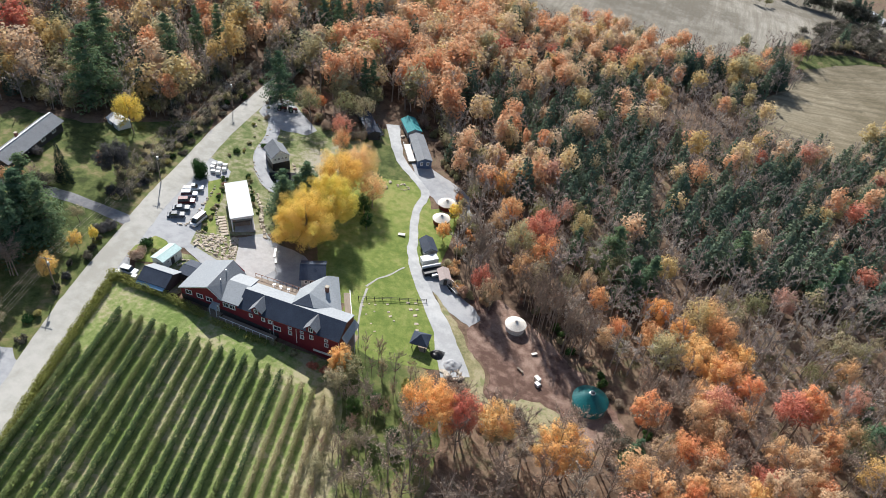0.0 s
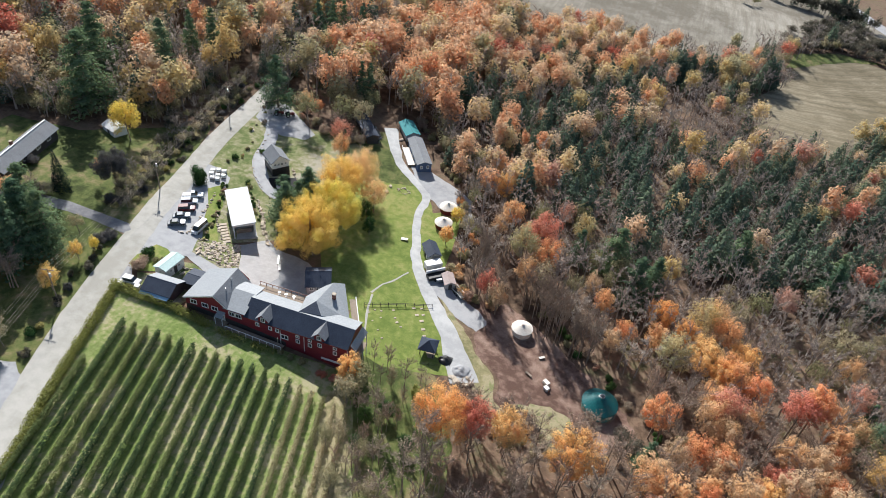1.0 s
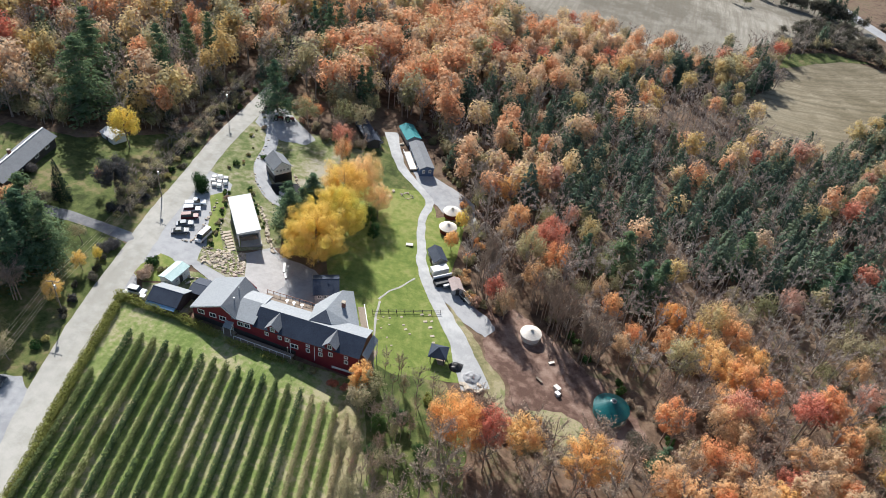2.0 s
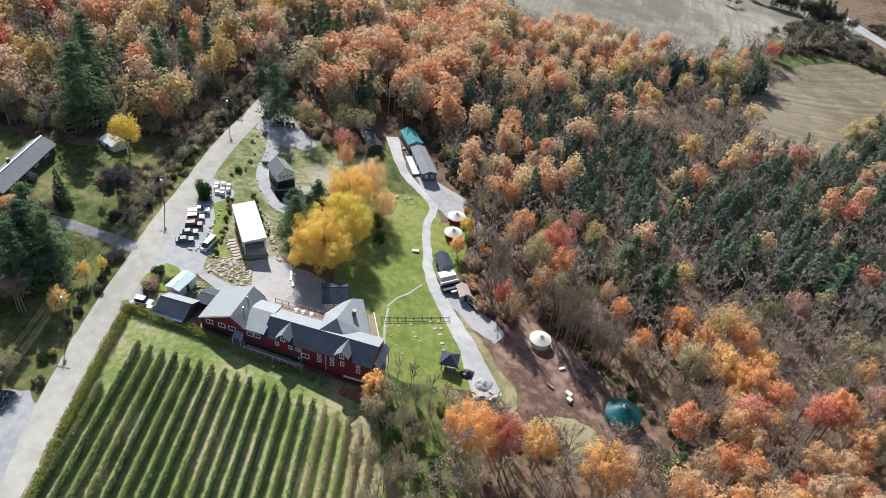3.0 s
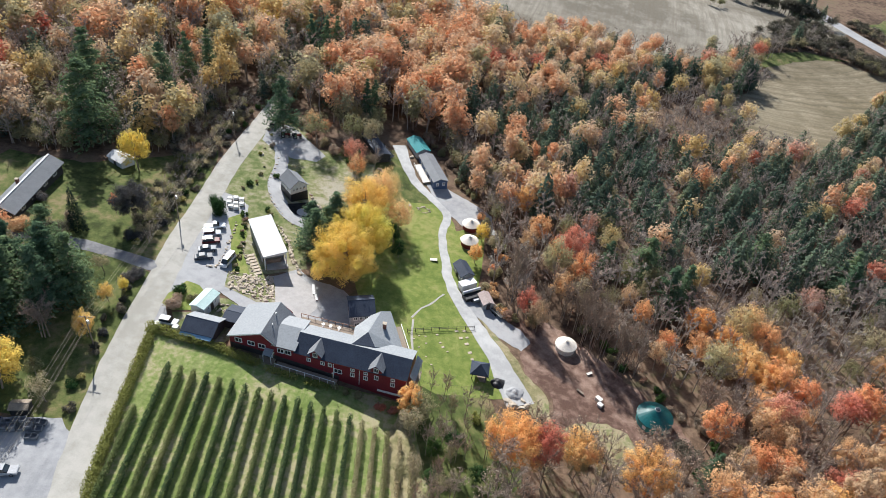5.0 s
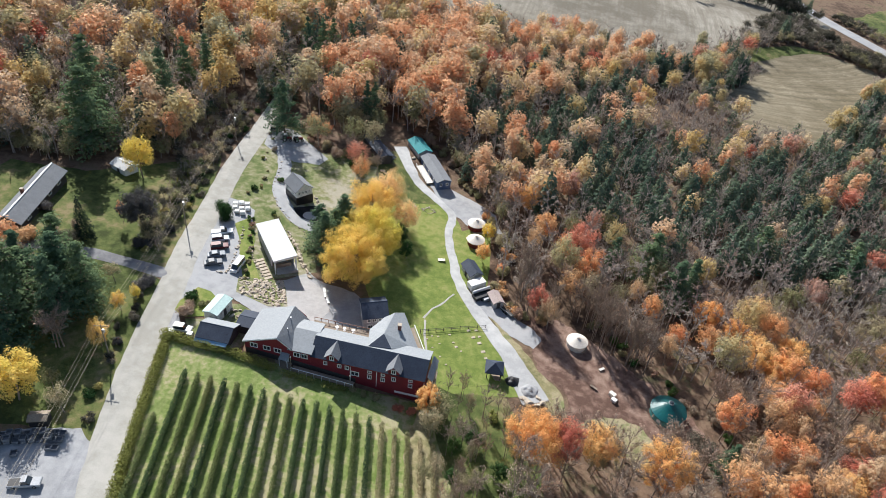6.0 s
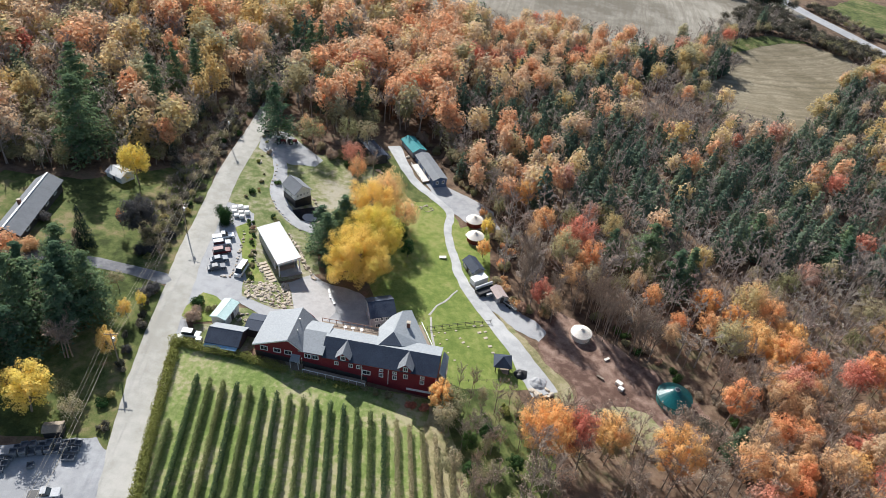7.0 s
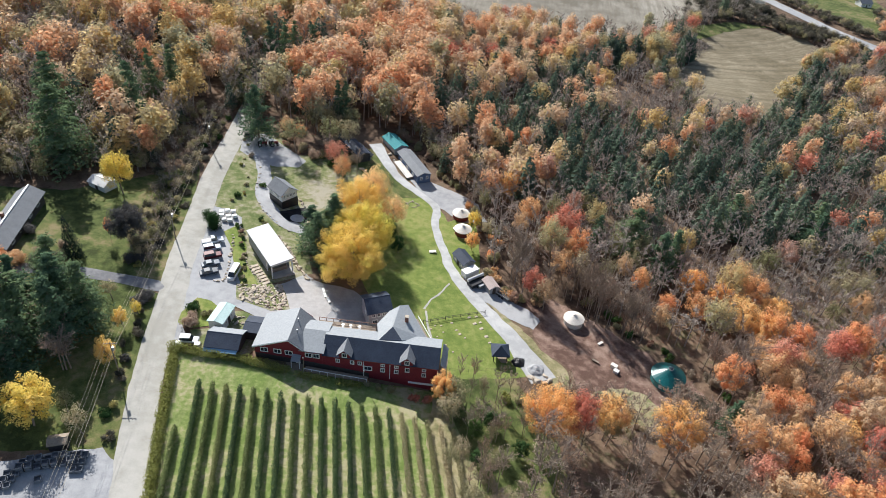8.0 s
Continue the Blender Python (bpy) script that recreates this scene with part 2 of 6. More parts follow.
HUES = {
    "orange": ((0.0, (0.76, 0.33, 0.17)), (0.3, (0.77, 0.42, 0.20)), (0.6, (0.74, 0.48, 0.26)), (1.0, (0.60, 0.44, 0.29))),
    "red": ((0.0, (0.64, 0.22, 0.16)), (0.4, (0.67, 0.29, 0.20)), (0.7, (0.65, 0.35, 0.25)), (1.0, (0.56, 0.37, 0.30))),
    "amber": ((0.0, (0.85, 0.46, 0.19)), (0.35, (0.87, 0.54, 0.22)), (0.7, (0.86, 0.60, 0.28)), (1.0, (0.84, 0.50, 0.27))),
    "gold": ((0.0, (0.68, 0.44, 0.17)), (0.4, (0.66, 0.47, 0.20)), (0.7, (0.58, 0.46, 0.24)), (1.0, (0.44, 0.41, 0.24))),
    "yellow": ((0.0, (0.86, 0.60, 0.22)), (0.4, (0.87, 0.66, 0.20)), (0.75, (0.83, 0.67, 0.17)), (1.0, (0.68, 0.62, 0.15))),
    "bare": ((0.0, (0.46, 0.28, 0.20)), (0.35, (0.43, 0.31, 0.24)), (0.65, (0.46, 0.37, 0.28)), (1.0, (0.40, 0.34, 0.26))),
    "olive": ((0.0, (0.28, 0.27, 0.14)), (0.5, (0.38, 0.34, 0.20)), (1.0, (0.46, 0.38, 0.25))),
    "pine": ((0.0, (0.082, 0.138, 0.085)), (0.5, (0.122, 0.188, 0.11)), (1.0, (0.18, 0.245, 0.125))),
    "green": ((0.0, (0.035, 0.08, 0.03)), (0.5, (0.06, 0.11, 0.04)), (1.0, (0.10, 0.16, 0.05))),
    "vine": ((0.0, (0.075, 0.115, 0.06)), (0.5, (0.105, 0.155, 0.07)), (0.8, (0.15, 0.195, 0.08)), (1.0, (0.22, 0.23, 0.10))),
    "peach": ((0.0, (0.84, 0.54, 0.30)), (0.5, (0.87, 0.62, 0.33)), (1.0, (0.88, 0.68, 0.30))),
    "cedar": ((0.0, (0.02, 0.035, 0.03)), (0.5, (0.03, 0.05, 0.038)), (1.0, (0.045, 0.065, 0.05))),
    "dusk": ((0.0, (0.085, 0.085, 0.085)), (0.5, (0.12, 0.115, 0.115)), (1.0, (0.17, 0.16, 0.155))),
    "alder": ((0.0, (0.095, 0.092, 0.07)), (0.5, (0.14, 0.13, 0.10)), (1.0, (0.20, 0.18, 0.14))),
    "hedge": ((0.0, (0.26, 0.27, 0.085)), (0.5, (0.34, 0.34, 0.115)), (0.8, (0.44, 0.38, 0.16)), (1.0, (0.37, 0.29, 0.15))),
}
LEAF = {k: foliage("leaves_" + k, v, False, 0.36 if k in ("pine", "green", "cedar") else 0.42) for k, v in HUES.items()}
# Far pine, bare, gold and orange ramps carry distance haze in their colour.
HAZED_HUES = dict(HUES, pine=((0.0, (0.08, 0.12, 0.088)), (0.5, (0.115, 0.155, 0.11)), (1.0, (0.165, 0.205, 0.13))), bare=((0.0, (0.42, 0.30, 0.25)), (0.35, (0.42, 0.35, 0.30)), (0.65, (0.45, 0.39, 0.34)), (1.0, (0.40, 0.36, 0.29))), gold=((0.0, (0.66, 0.48, 0.22)), (0.4, (0.62, 0.49, 0.25)), (0.7, (0.55, 0.47, 0.28)), (1.0, (0.44, 0.42, 0.28))), orange=((0.0, (0.76, 0.42, 0.24)), (0.25, (0.78, 0.51, 0.32)), (0.5, (0.75, 0.54, 0.36)), (0.75, (0.65, 0.52, 0.39)), (1.0, (0.74, 0.58, 0.32))))
LEAF_ALL = {k: foliage("far_leaves_" + k, v, True, 0.25 if k in ("pine", "green") else 0.5) for k, v in HAZED_HUES.items()}


# ---- building blocks ----
def thing(name, x, y, z=None, turn=0.0, label="", category="", group="", kind=""):
    e = new(name)
    e.empty_display_size = 0.3
    e.matrix_basis = pose(x, y, land(x, y) if z is None else z, 0, 0, turn)
    return tagged(e, label, category, group, kind)


def part(name, bm, material, parent=None, label=""):
    """Links a bmesh as one mesh object under a thing or a part, in the thing's own axes."""
    me = bpy.data.meshes.new(name)
    bm.normal_update()
    bm.to_mesh(me)
    bm.free()
    me.materials.append(material)
    ob = new(name, me)
    ob.parent = parent
    return tagged(ob, label)


def shared(name, me, parent, m):
    ob = new(name, me)
    ob.parent = parent
    ob.matrix_basis = m
    return ob


def mesh_of(name, verts, faces, material):
    me = bpy.data.meshes.new(name)
    me.from_pydata(verts, [], faces)
    me.materials.append(material)
    me.update()
    return me


def box(bm, x0, x1, y0, y1, z0, z1, bevel=0.0):
    vs = [bm.verts.new(p) for p in ((x0, y0, z0), (x1, y0, z0), (x1, y1, z0), (x0, y1, z0), (x0, y0, z1), (x1, y0, z1), (x1, y1, z1), (x0, y1, z1))]
    fs = [bm.faces.new([vs[i] for i in f]) for f in ((3, 2, 1, 0), (4, 5, 6, 7), (0, 1, 5, 4), (1, 2, 6, 5), (2, 3, 7, 6), (3, 0, 4, 7))]
    if bevel:
        bmesh.ops.bevel(bm, geom=list({e for f in fs for e in f.edges}), offset=bevel, segments=2, affect="EDGES", profile=0.6)
    return bm


def slab(bm, pts, thick):
    """A plate with the given corners on top, thick downwards."""
    top = [bm.verts.new(p) for p in pts]
    low = [bm.verts.new((p[0], p[1], p[2] - thick)) for p in pts]
    bm.faces.new(top)
    bm.faces.new(low[::-1])
    n = len(pts)
    for i in range(n):
        bm.faces.new((top[i], low[i], low[(i + 1) % n], top[(i + 1) % n]))
    return bm


def solid(bm, profile, along, a, b):
    """A profile of (u, z) run from a to b along axis 'x' or 'y'."""
    def at(u, z, s):
        return (s, u, z) if along == "x" else (u, s, z)
    one, two = [bm.verts.new(at(u, z, a)) for u, z in profile], [bm.verts.new(at(u, z, b)) for u, z in profile]
    bm.faces.new(one)
    bm.faces.new(two[::-1])
    n = len(profile)
    for i in range(n):
        bm.faces.new((one[i], two[i], two[(i + 1) % n], one[(i + 1) % n]))
    bmesh.ops.recalc_face_normals(bm, faces=bm.faces[:])
    return bm


def tube(bm, p, q, r0, r1, sides=6, cap=True):
    p, q = Vector(p), Vector(q)
    d = (q - p).normalized()
    a = d.orthogonal().normalized()
    b = d.cross(a)
    ring = [[bm.verts.new(c + (a * math.cos(k * math.tau / sides) + b * math.sin(k * math.tau / sides)) * r) for k in range(sides)] for c, r in ((p, r0), (q, r1))]
    for k in range(sides):
        bm.faces.new((ring[0][k], ring[0][(k + 1) % sides], ring[1][(k + 1) % sides], ring[1][k]))
    if cap:
        bm.faces.new(ring[0][::-1])
        bm.faces.new(ring[1])
    return bm


def lathe(bm, profile, sides=24, wobble=0.0):
    """A turned form from (radius, z) rings."""
    rings = []
    for r, z in profile:
        rings.append([bm.verts.new((r * (1 + wobble * (k % 2)) * math.cos(k * math.tau / sides), r * (1 + wobble * (k % 2)) * math.sin(k * math.tau / sides), z)) for k in range(sides)])
    for lo, hi in zip(rings, rings[1:]):
        for k in range(sides):
            bm.faces.new((lo[k], lo[(k + 1) % sides], hi[(k + 1) % sides], hi[k]))
    bm.faces.new(rings[0][::-1])
    bm.faces.new(rings[-1])
    return bm


B = bmesh.new


def inside(poly, x, y):
    hit = False
    j = len(poly) - 1
    for i in range(len(poly)):
        (xi, yi), (xj, yj) = poly[i], poly[j]
        if (yi > y) != (yj > y) and x < (xj - xi) * (y - yi) / (yj - yi) + xi:
            hit = not hit
        j = i
    return hit


def spline(pts, step):
    """Points at about every step metres along a smooth curve through pts."""
    out = []
    p = [Vector(q) for q in pts]
    p = [p[0] * 2 - p[1]] + p + [p[-1] * 2 - p[-2]]
    for a, b, c, d in zip(p, p[1:], p[2:], p[3:]):
        n = max(1, int((c - b).length / step))
        for k in range(n):
            u = k / n
            out.append(0.5 * ((2 * b) + (c - a) * u + (2 * a - 5 * b + 4 * c - d) * u * u + (3 * b - a - 3 * c + d) * u ** 3))
    out.append(p[-2])
    return out


def patch(name, poly, lift, material, label, cell=4.0, ragged=0.5, step=1.2, category="ground"):
    """A patch of ground cover draped over the land, with a ragged border."""
    edge = []
    ring = [Vector(q) for q in poly]
    for a, b in zip(ring, ring[1:] + ring[:1]):
        n = max(1, int((b - a).length / step))
        for k in range(n):
            q = a.lerp(b, k / n)
            w = noise.noise_vector((q.x * 0.35, q.y * 0.35, lift * 9)) * ragged + noise.noise_vector((q.x * 0.08, q.y * 0.08, 3)) * ragged * 1.6
            edge.append(Vector((q.x + w.x, q.y + w.y)))
    flat = [(q.x, q.y) for q in edge]
    xs, ys = [q[0] for q in flat], [q[1] for q in flat]
    pts = list(edge)
    y = min(ys) + cell / 2
    while y < max(ys):
        x = min(xs) + cell / 2
        while x < max(xs):
            if inside(flat, x, y):
                pts.append(Vector((x, y)))
            x += cell
        y += cell
    vs, _, fs, *_ = delaunay_2d_cdt(pts, [], [list(range(len(edge)))], 1, 0.01)
    me = mesh_of(name, [(v.x, v.y, land(v.x, v.y) + lift) for v in vs], [list(f) for f in fs], material)
    return tagged(new(name, me), label, category, "", "structure")


def ribbon(name, pts, width, lift, material, label, ragged=0.35, category="road"):
    """A road or path along a smooth line, its edges slightly uneven, cambered."""
    line = spline(pts, 2.0)
    verts, faces = [], []
    for i, q in enumerate(line):
        d = (line[min(i + 1, len(line) - 1)] - line[max(i - 1, 0)]).normalized()
        s = Vector((-d.y, d.x))
        w = (width(i / (len(line) - 1)) if callable(width) else width) / 2
        for u in (-1, -0.5, 0, 0.5, 1):
            e = w * u + (ragged * noise.noise((q.x * 0.3, q.y * 0.3, u * 7)) if abs(u) == 1 else 0)
            p = q + s * e
            verts.append((p.x, p.y, land(p.x, p.y) + lift + 0.04 * (1 - u * u)))
    for i in range(len(line) - 1):
        for k in range(4):
            a = i * 5 + k
            faces.append((a, a + 5, a + 6, a + 1))
    me = mesh_of(name, verts, faces, material)
    me.flip_normals()
    return tagged(new(name, me), label, category, "", "structure")


# ---- ground, fields, roads ----
def ground():
    xs = sorted({*range(-3000, -300, 300), *range(-300, -200, 25), *range(-200, 120, 5), *range(120, 320, 25), *range(320, 3400, 300)})
    ys = sorted({*range(-1500, 0, 300), *range(0, 30, 15), *range(30, 240, 5), *range(240, 520, 12), *range(520, 700, 45), *range(700, 4000, 300)})
    verts = [(x, y, land(x, y)) for y in ys for x in xs]
    n = len(xs)
    faces = [(j * n + i, j * n + i + 1, (j + 1) * n + i + 1, (j + 1) * n + i) for j in range(len(ys) - 1) for i in range(n - 1)]
    tagged(new("ground", mesh_of("ground", verts, faces, M["litter"])), "brown leaf-strewn woodland floor of a gentle slope", "ground", "", "structure")


ground()
LAWN = ((-66, 176), (-57.5, 181.5), (-50.5, 177), (-49.6, 168), (-43, 150), (-37, 139), (-29, 130), (-23, 120), (-21, 110), (-36, 105), (-48, 106), (-50, 118), (-58, 118), (-64, 130), (-74, 150), (-78, 166))
NORTH_LAWN = ((-119, 204), (-112, 207), (-100, 190), (-80, 196), (-72, 184), (-70, 172), (-80, 156), (-86, 146), (-78, 132), (-92, 120), (-100, 112), (-103, 120), (-110, 143), (-115, 165), (-118, 190))
VINEYARD = ((-99.5, 97), (-68, 98), (-42, 98.5), (-37, 92), (-31, 80), (-24, 62), (-18, 30), (-82, 30), (-92, 64), (-97, 84))
WEST_LAWN = ((-152, 146), (-130, 166), (-124, 172), (-120, 160), (-116.5, 150), (-112.5, 130), (-110, 118), (-112, 113), (-134, 113), (-152, 108), (-172, 106), (-172, 142))
SOUTHWEST = ((-124, 64), (-108, 68), (-98.5, 66.5), (-102.5, 88), (-107, 113), (-130, 114), (-155, 109), (-155, 80))
SHOULDER = ((-33.2, 135.2), (-29.3, 132.2), (-24, 128.1), (-19.5, 123.9), (-12.5, 115.4), (-8, 108), (-12, 103), (-16.3, 113.6), (-20.6, 118.3), (-25.6, 123), (-28.7, 127.9))
CLEARING = ((-27, 141), (-22, 138), (-17, 142), (-4, 138), (8, 129), (22, 121), (26, 112), (14, 103), (-6, 104), (-11, 114), (-20, 127), (-23, 133))
TENT_GRASS = ((-50.2, 176.1), (-46.3, 169.6), (-44, 172), (-38, 172), (-36, 160), (-35, 150), (-36, 143), (-39.9, 144.3), (-43.4, 148.6), (-47.7, 159))
BANK = ((-43.5, 98), (-44, 105), (-36, 107.5), (-24, 108.5), (-21, 104), (-18, 100), (-14, 92), (-12, 80), (-14, 60), (-30, 58), (-36, 74))
FAR_FIELD = ((-122, 345), (-92, 331), (-76, 341), (-46, 357), (-14, 374), (20, 381), (50, 402), (64, 430), (95, 456), (120, 474), (150, 520), (90, 640), (-60, 640), (-160, 470))
SIDE_FIELD = ((50, 335), (60, 300), (84, 297), (112, 342), (136, 392), (160, 425), (152, 441), (108, 450), (80, 418), (72, 384))
patch("lawn", LAWN, 0.05, M["grass"], "mown green lawn sloping down beside the gravel path")
patch("lawn", NORTH_LAWN, 0.05, M["worn_grass"], "patchy green and tan grass round the yard")
patch("lawn", VINEYARD, 0.05, M["vine_grass"], "green grass alleys of the vineyard")
patch("lawn", WEST_LAWN, 0.05, M["rough_grass"], "tired garden lawn with fallen leaves")
patch("lawn", SOUTHWEST, 0.05, M["rough_grass"], "rough verge grass beside the dirt road")
patch("verge", SHOULDER, 0.06, M["dry_grass"], "tan dry grass strip along the path", 3.0, 1.2)
patch("lawn", ((-84, 198), (-73, 182), (-68, 174), (-57, 180), (-64, 189), (-70, 196), (-76, 205)), 0.052, M["rough_grass"], "thin worn grass between the drives", 3.0)
patch("yard", ((-99, 103), (-94.5, 105), (-94, 111.5), (-90, 112.5), (-84, 110.5), (-82, 104), (-84, 99), (-95, 98)), 0.06, M["worn_grass"], "weedy ground between the workshop and the cabin", 2.5, 0.3)
patch("verge", ((-43, 97.5), (-38, 92.5), (-32, 80), (-25, 62), (-20, 40), (-28, 40), (-35, 66), (-42, 86)), 0.058, M["dry_grass"], "straw-coloured grass at the vineyard edge", 3.0, 1.2)
patch("verge", TENT_GRASS, 0.055, M["grass"], "green grass between the path and the tents", 3.0)
patch("verge", BANK, 0.045, M["rough_grass"], "rough shaded grass on the bank below the barn", 3.0)
patch("lawn", ((-105.6, 142), (-103.1, 146), (-97.5, 137), (-95, 130), (-89.7, 123.3), (-93, 120.1), (-97.2, 128), (-101.5, 136)), 0.11, M["grass"], "narrow green lawn between the cars and the pavilion", 2.0, 0.2)
patch("lawn", ((-101.8, 114.3), (-98.2, 113.8), (-94.5, 111.5), (-95, 105.5), (-99, 103.5), (-103.5, 105)), 0.11, M["grass"], "small grass island by the white cabin", 2.0, 0.3)
patch("field", ((74, 405), (80, 428), (106, 449), (135, 452), (112, 440), (88, 418)), 0.12, M["rough_grass"], "pale green strip at the field corner", 5.0, 0.8, 3.0, "field")
patch("field", ((172, 560), (190, 512), (197, 488), (220, 474), (252, 540), (262, 600), (215, 620)), 0.12, M["rough_grass"], "green meadow beyond the far road", 8.0, 1.5, 4.0, "field")
patch("verge", ((-13, 103), (-9, 108), (-2, 113), (9, 111), (15, 105), (4, 101)), 0.07, M["dry_grass"], "thin dry grass at the clearing edge", 3.0, 1.6)
patch("clearing", CLEARING, 0.05, M["needles"], "reddish brown needle-covered clearing under trees", 3.0, 1.8)
patch("field", FAR_FIELD, 0.06, M["stubble"], "pale harvested stubble field beyond the woods", 12.0, 2.0, 5.0, "field")
patch("field", SIDE_FIELD, 0.06, M["stubble_b"], "brown drilled field with curved furrow lines", 9.0, 1.5, 4.0, "field")
ROAD = ((-80, 30), (-84.5, 42), (-88.7, 52), (-93.4, 62.5), (-98.4, 77), (-102.6, 92), (-107, 112), (-110.3, 125), (-113.5, 143), (-118.5, 170), (-121.5, 200), (-125, 228), (-130, 262), (-127, 300), (-116, 345), (-108, 400))
ribbon("road", ROAD, 6.4, 0.12, M["road"], "pale packed dirt road with wheel-worn middle")
ribbon("road", ((130, 570), (147, 530), (166, 495), (184, 465), (215, 440), (280, 415)), 13.0, 0.12, M["gravel"], "pale grey country road beyond the fields")
ribbon("driveway", ((-110, 115.2), (-125, 115), (-138, 113.4), (-150, 110.5), (-175, 104)), 3.6, 0.10, M["asphalt"], "grey driveway branching off the road")
patch("yard", ((-113, 152), (-107, 153), (-103, 150), (-101, 141), (-98, 129), (-93, 122), (-88, 121), (-84, 125), (-80, 131), (-75, 128), (-71, 122), (-62, 119), (-57, 114), (-68, 108), (-80, 109), (-86, 111), (-93, 114), (-99, 112), (-101, 104), (-98, 99), (-103, 97), (-107, 112), (-112, 135)), 0.09, M["gravel"], "grey gravel parking yard between road and barn", 3.0)
patch("yard", ((-95, 121.8), (-84, 125), (-80, 116.5), (-84, 114.4), (-93, 116.2)), 0.125, M["worn_grass"], "weedy soil bed under the boulders", 2.0, 0.3)
patch("yard", ((-77, 129), (-67, 129), (-60, 124), (-56, 121), (-55, 113), (-70, 110.5), (-74, 118)), 0.085, M["gravel"], "grey gravel court under the yellow maples", 3.0)
patch("forecourt", ((-86, 124), (-80, 129), (-74, 126), (-70, 119), (-72, 112), (-80, 111), (-84, 117)), 0.12, M["concrete"], "pale paved forecourt before the open pavilion", 3.0, 0.2)
patch("yard", ((-124, 60), (-109, 67.5), (-101.8, 69.6), (-96.5, 66), (-90, 50), (-92, 40), (-128, 40)), 0.09, M["gravel"], "pale gravel storage lot beside the road", 3.0)
patch("yard", ((-119, 196), (-112, 200), (-101, 192), (-95, 188), (-96, 183), (-104, 180), (-116, 186)), 0.085, M["gravel"], "shaded grey gravel drive under tall trees", 3.0)
ribbon("driveway", ((-110, 186), (-104.8, 175), (-102.3, 165), (-97.5, 157), (-91.5, 151.7), (-85, 150)), 4.2, 0.10, M["gravel"], "grey gravel loop round the white house")
ribbon("path", ((-76, 208), (-66, 190.5), (-57, 182), (-50.7, 176), (-50, 167), (-46.5, 156), (-42.3, 145), (-36.8, 137), (-31, 130), (-26, 124), (-21.5, 117), (-17, 110)), lambda u: 4.6 - 2.2 * math.sin(min(1, u / 0.85) * math.pi) + 2.5 * smooth(0.82, 1, u), 0.10, M["pale_gravel"], "light gravel path winding along the lawn", 0.5, "path")
patch("path", ((-61, 189.5), (-56, 191), (-47, 188), (-38, 182.5), (-34.5, 174), (-42, 170.5), (-48, 175), (-54, 178)), 0.095, M["gravel"], "wide gravel turning place by the round tents", 3.0)
patch("path", ((-40.2, 142.3), (-36, 141.5), (-30.7, 138.6), (-23.8, 135), (-18, 132.2), (-20.1, 127.8), (-27.5, 131), (-33.5, 134.5), (-37, 138)), 0.09, M["gravel"], "gravel spur leading towards the clearing", 3.0, 1.2)
ribbon("path", ((-48.1, 127), (-46.8, 131.5), (-45.3, 134), (-42.7, 139.9)), 0.5, 0.08, M["road"], "narrow worn footpath across the lawn", 0.3, "path")
ribbon("path", ((-47.6, 126.5), (-46.5, 121.5), (-44.8, 116), (-42.8, 111)), 0.5, 0.08, M["road"], "narrow worn footpath beside the barn", 0.3, "path")
# A flat black patch of ground below the cottage.
patch("yard", ((-94.5, 156.5), (-88.4, 161.6), (-85, 158.5), (-86.5, 153.2), (-91.5, 152.6)), 0.12, M["black_ground"], "flat black apron below the white cottage", 2.0, 0.2, 0.8)
patch("terrace", [(-88.9 + 2.0 * math.cos(a * 0.449), 155.0 + 2.0 * math.sin(a * 0.449)) for a in range(14)], 0.16, M["gravel"], "round grey gravel terrace on the black apron", 1.0, 0.1, 0.6)


# ---- trees ----
def quads_tube(out, p, q, r0, r1, sides):
    """Adds a tapered limb to out = (verts, faces), open at its ends."""
    vs, fs = out
    p, q = Vector(p), Vector(q)
    d = (q - p).normalized()
    a = d.orthogonal().normalized()
    b = d.cross(a)
    n = len(vs)
    for c, r in ((p, r0), (q, r1)):
        for k in range(sides):
            vs.append(c + (a * math.cos(k * math.tau / sides) + b * math.sin(k * math.tau / sides)) * r)
    for k in range(sides):
        j = (k + 1) % sides
        fs.append((n + k, n + j, n + sides + j, n + sides + k))


def leaf(out, c, normal, size, rnd):
    """Adds one small spray of leaves, a three-cornered flake."""
    vs, fs = out
    a = normal.orthogonal().normalized()
    a.rotate(Matrix.Rotation(rnd.uniform(0, math.tau), 3, normal))
    b = normal.cross(a)
    s = size * rnd.uniform(0.6, 1.25) / 2
    n = len(vs)
    vs.extend((c - a * s, c + a * s * 0.9 - b * s * rnd.uniform(0.1, 0.6), c + a * s * rnd.uniform(-0.3, 0.3) + b * s * 1.3))
    fs.append((n, n + 1, n + 2))


def any_way(rnd):
    while True:
        v = Vector((rnd.uniform(-1, 1), rnd.uniform(-1, 1), rnd.uniform(-1, 1)))
        if 0.05 < v.length < 1:
            return v.normalized()


def sphere(rng, n):
    v = rng.normal(size=(n, 3))
    return v / np.linalg.norm(v, axis=1)[:, None]


def unit(v):
    return v / np.maximum(np.linalg.norm(v, axis=1), 1e-6)[:, None]


def flakes(c, normal, size, rng):
    """Many small sprays of leaves at once, three-cornered, each facing along its normal."""
    n = len(c)
    a = unit(np.cross(normal, sphere(rng, n)))
    b = np.cross(normal, a)
    s = (size * rng.uniform(0.6, 1.25, n) / 2)[:, None]
    tri = np.stack((c - a * s, c + a * s * 0.9 - b * s * rng.uniform(0.1, 0.6, (n, 1)), c + a * s * rng.uniform(-0.3, 0.3, (n, 1)) + b * s * 1.3), 1)
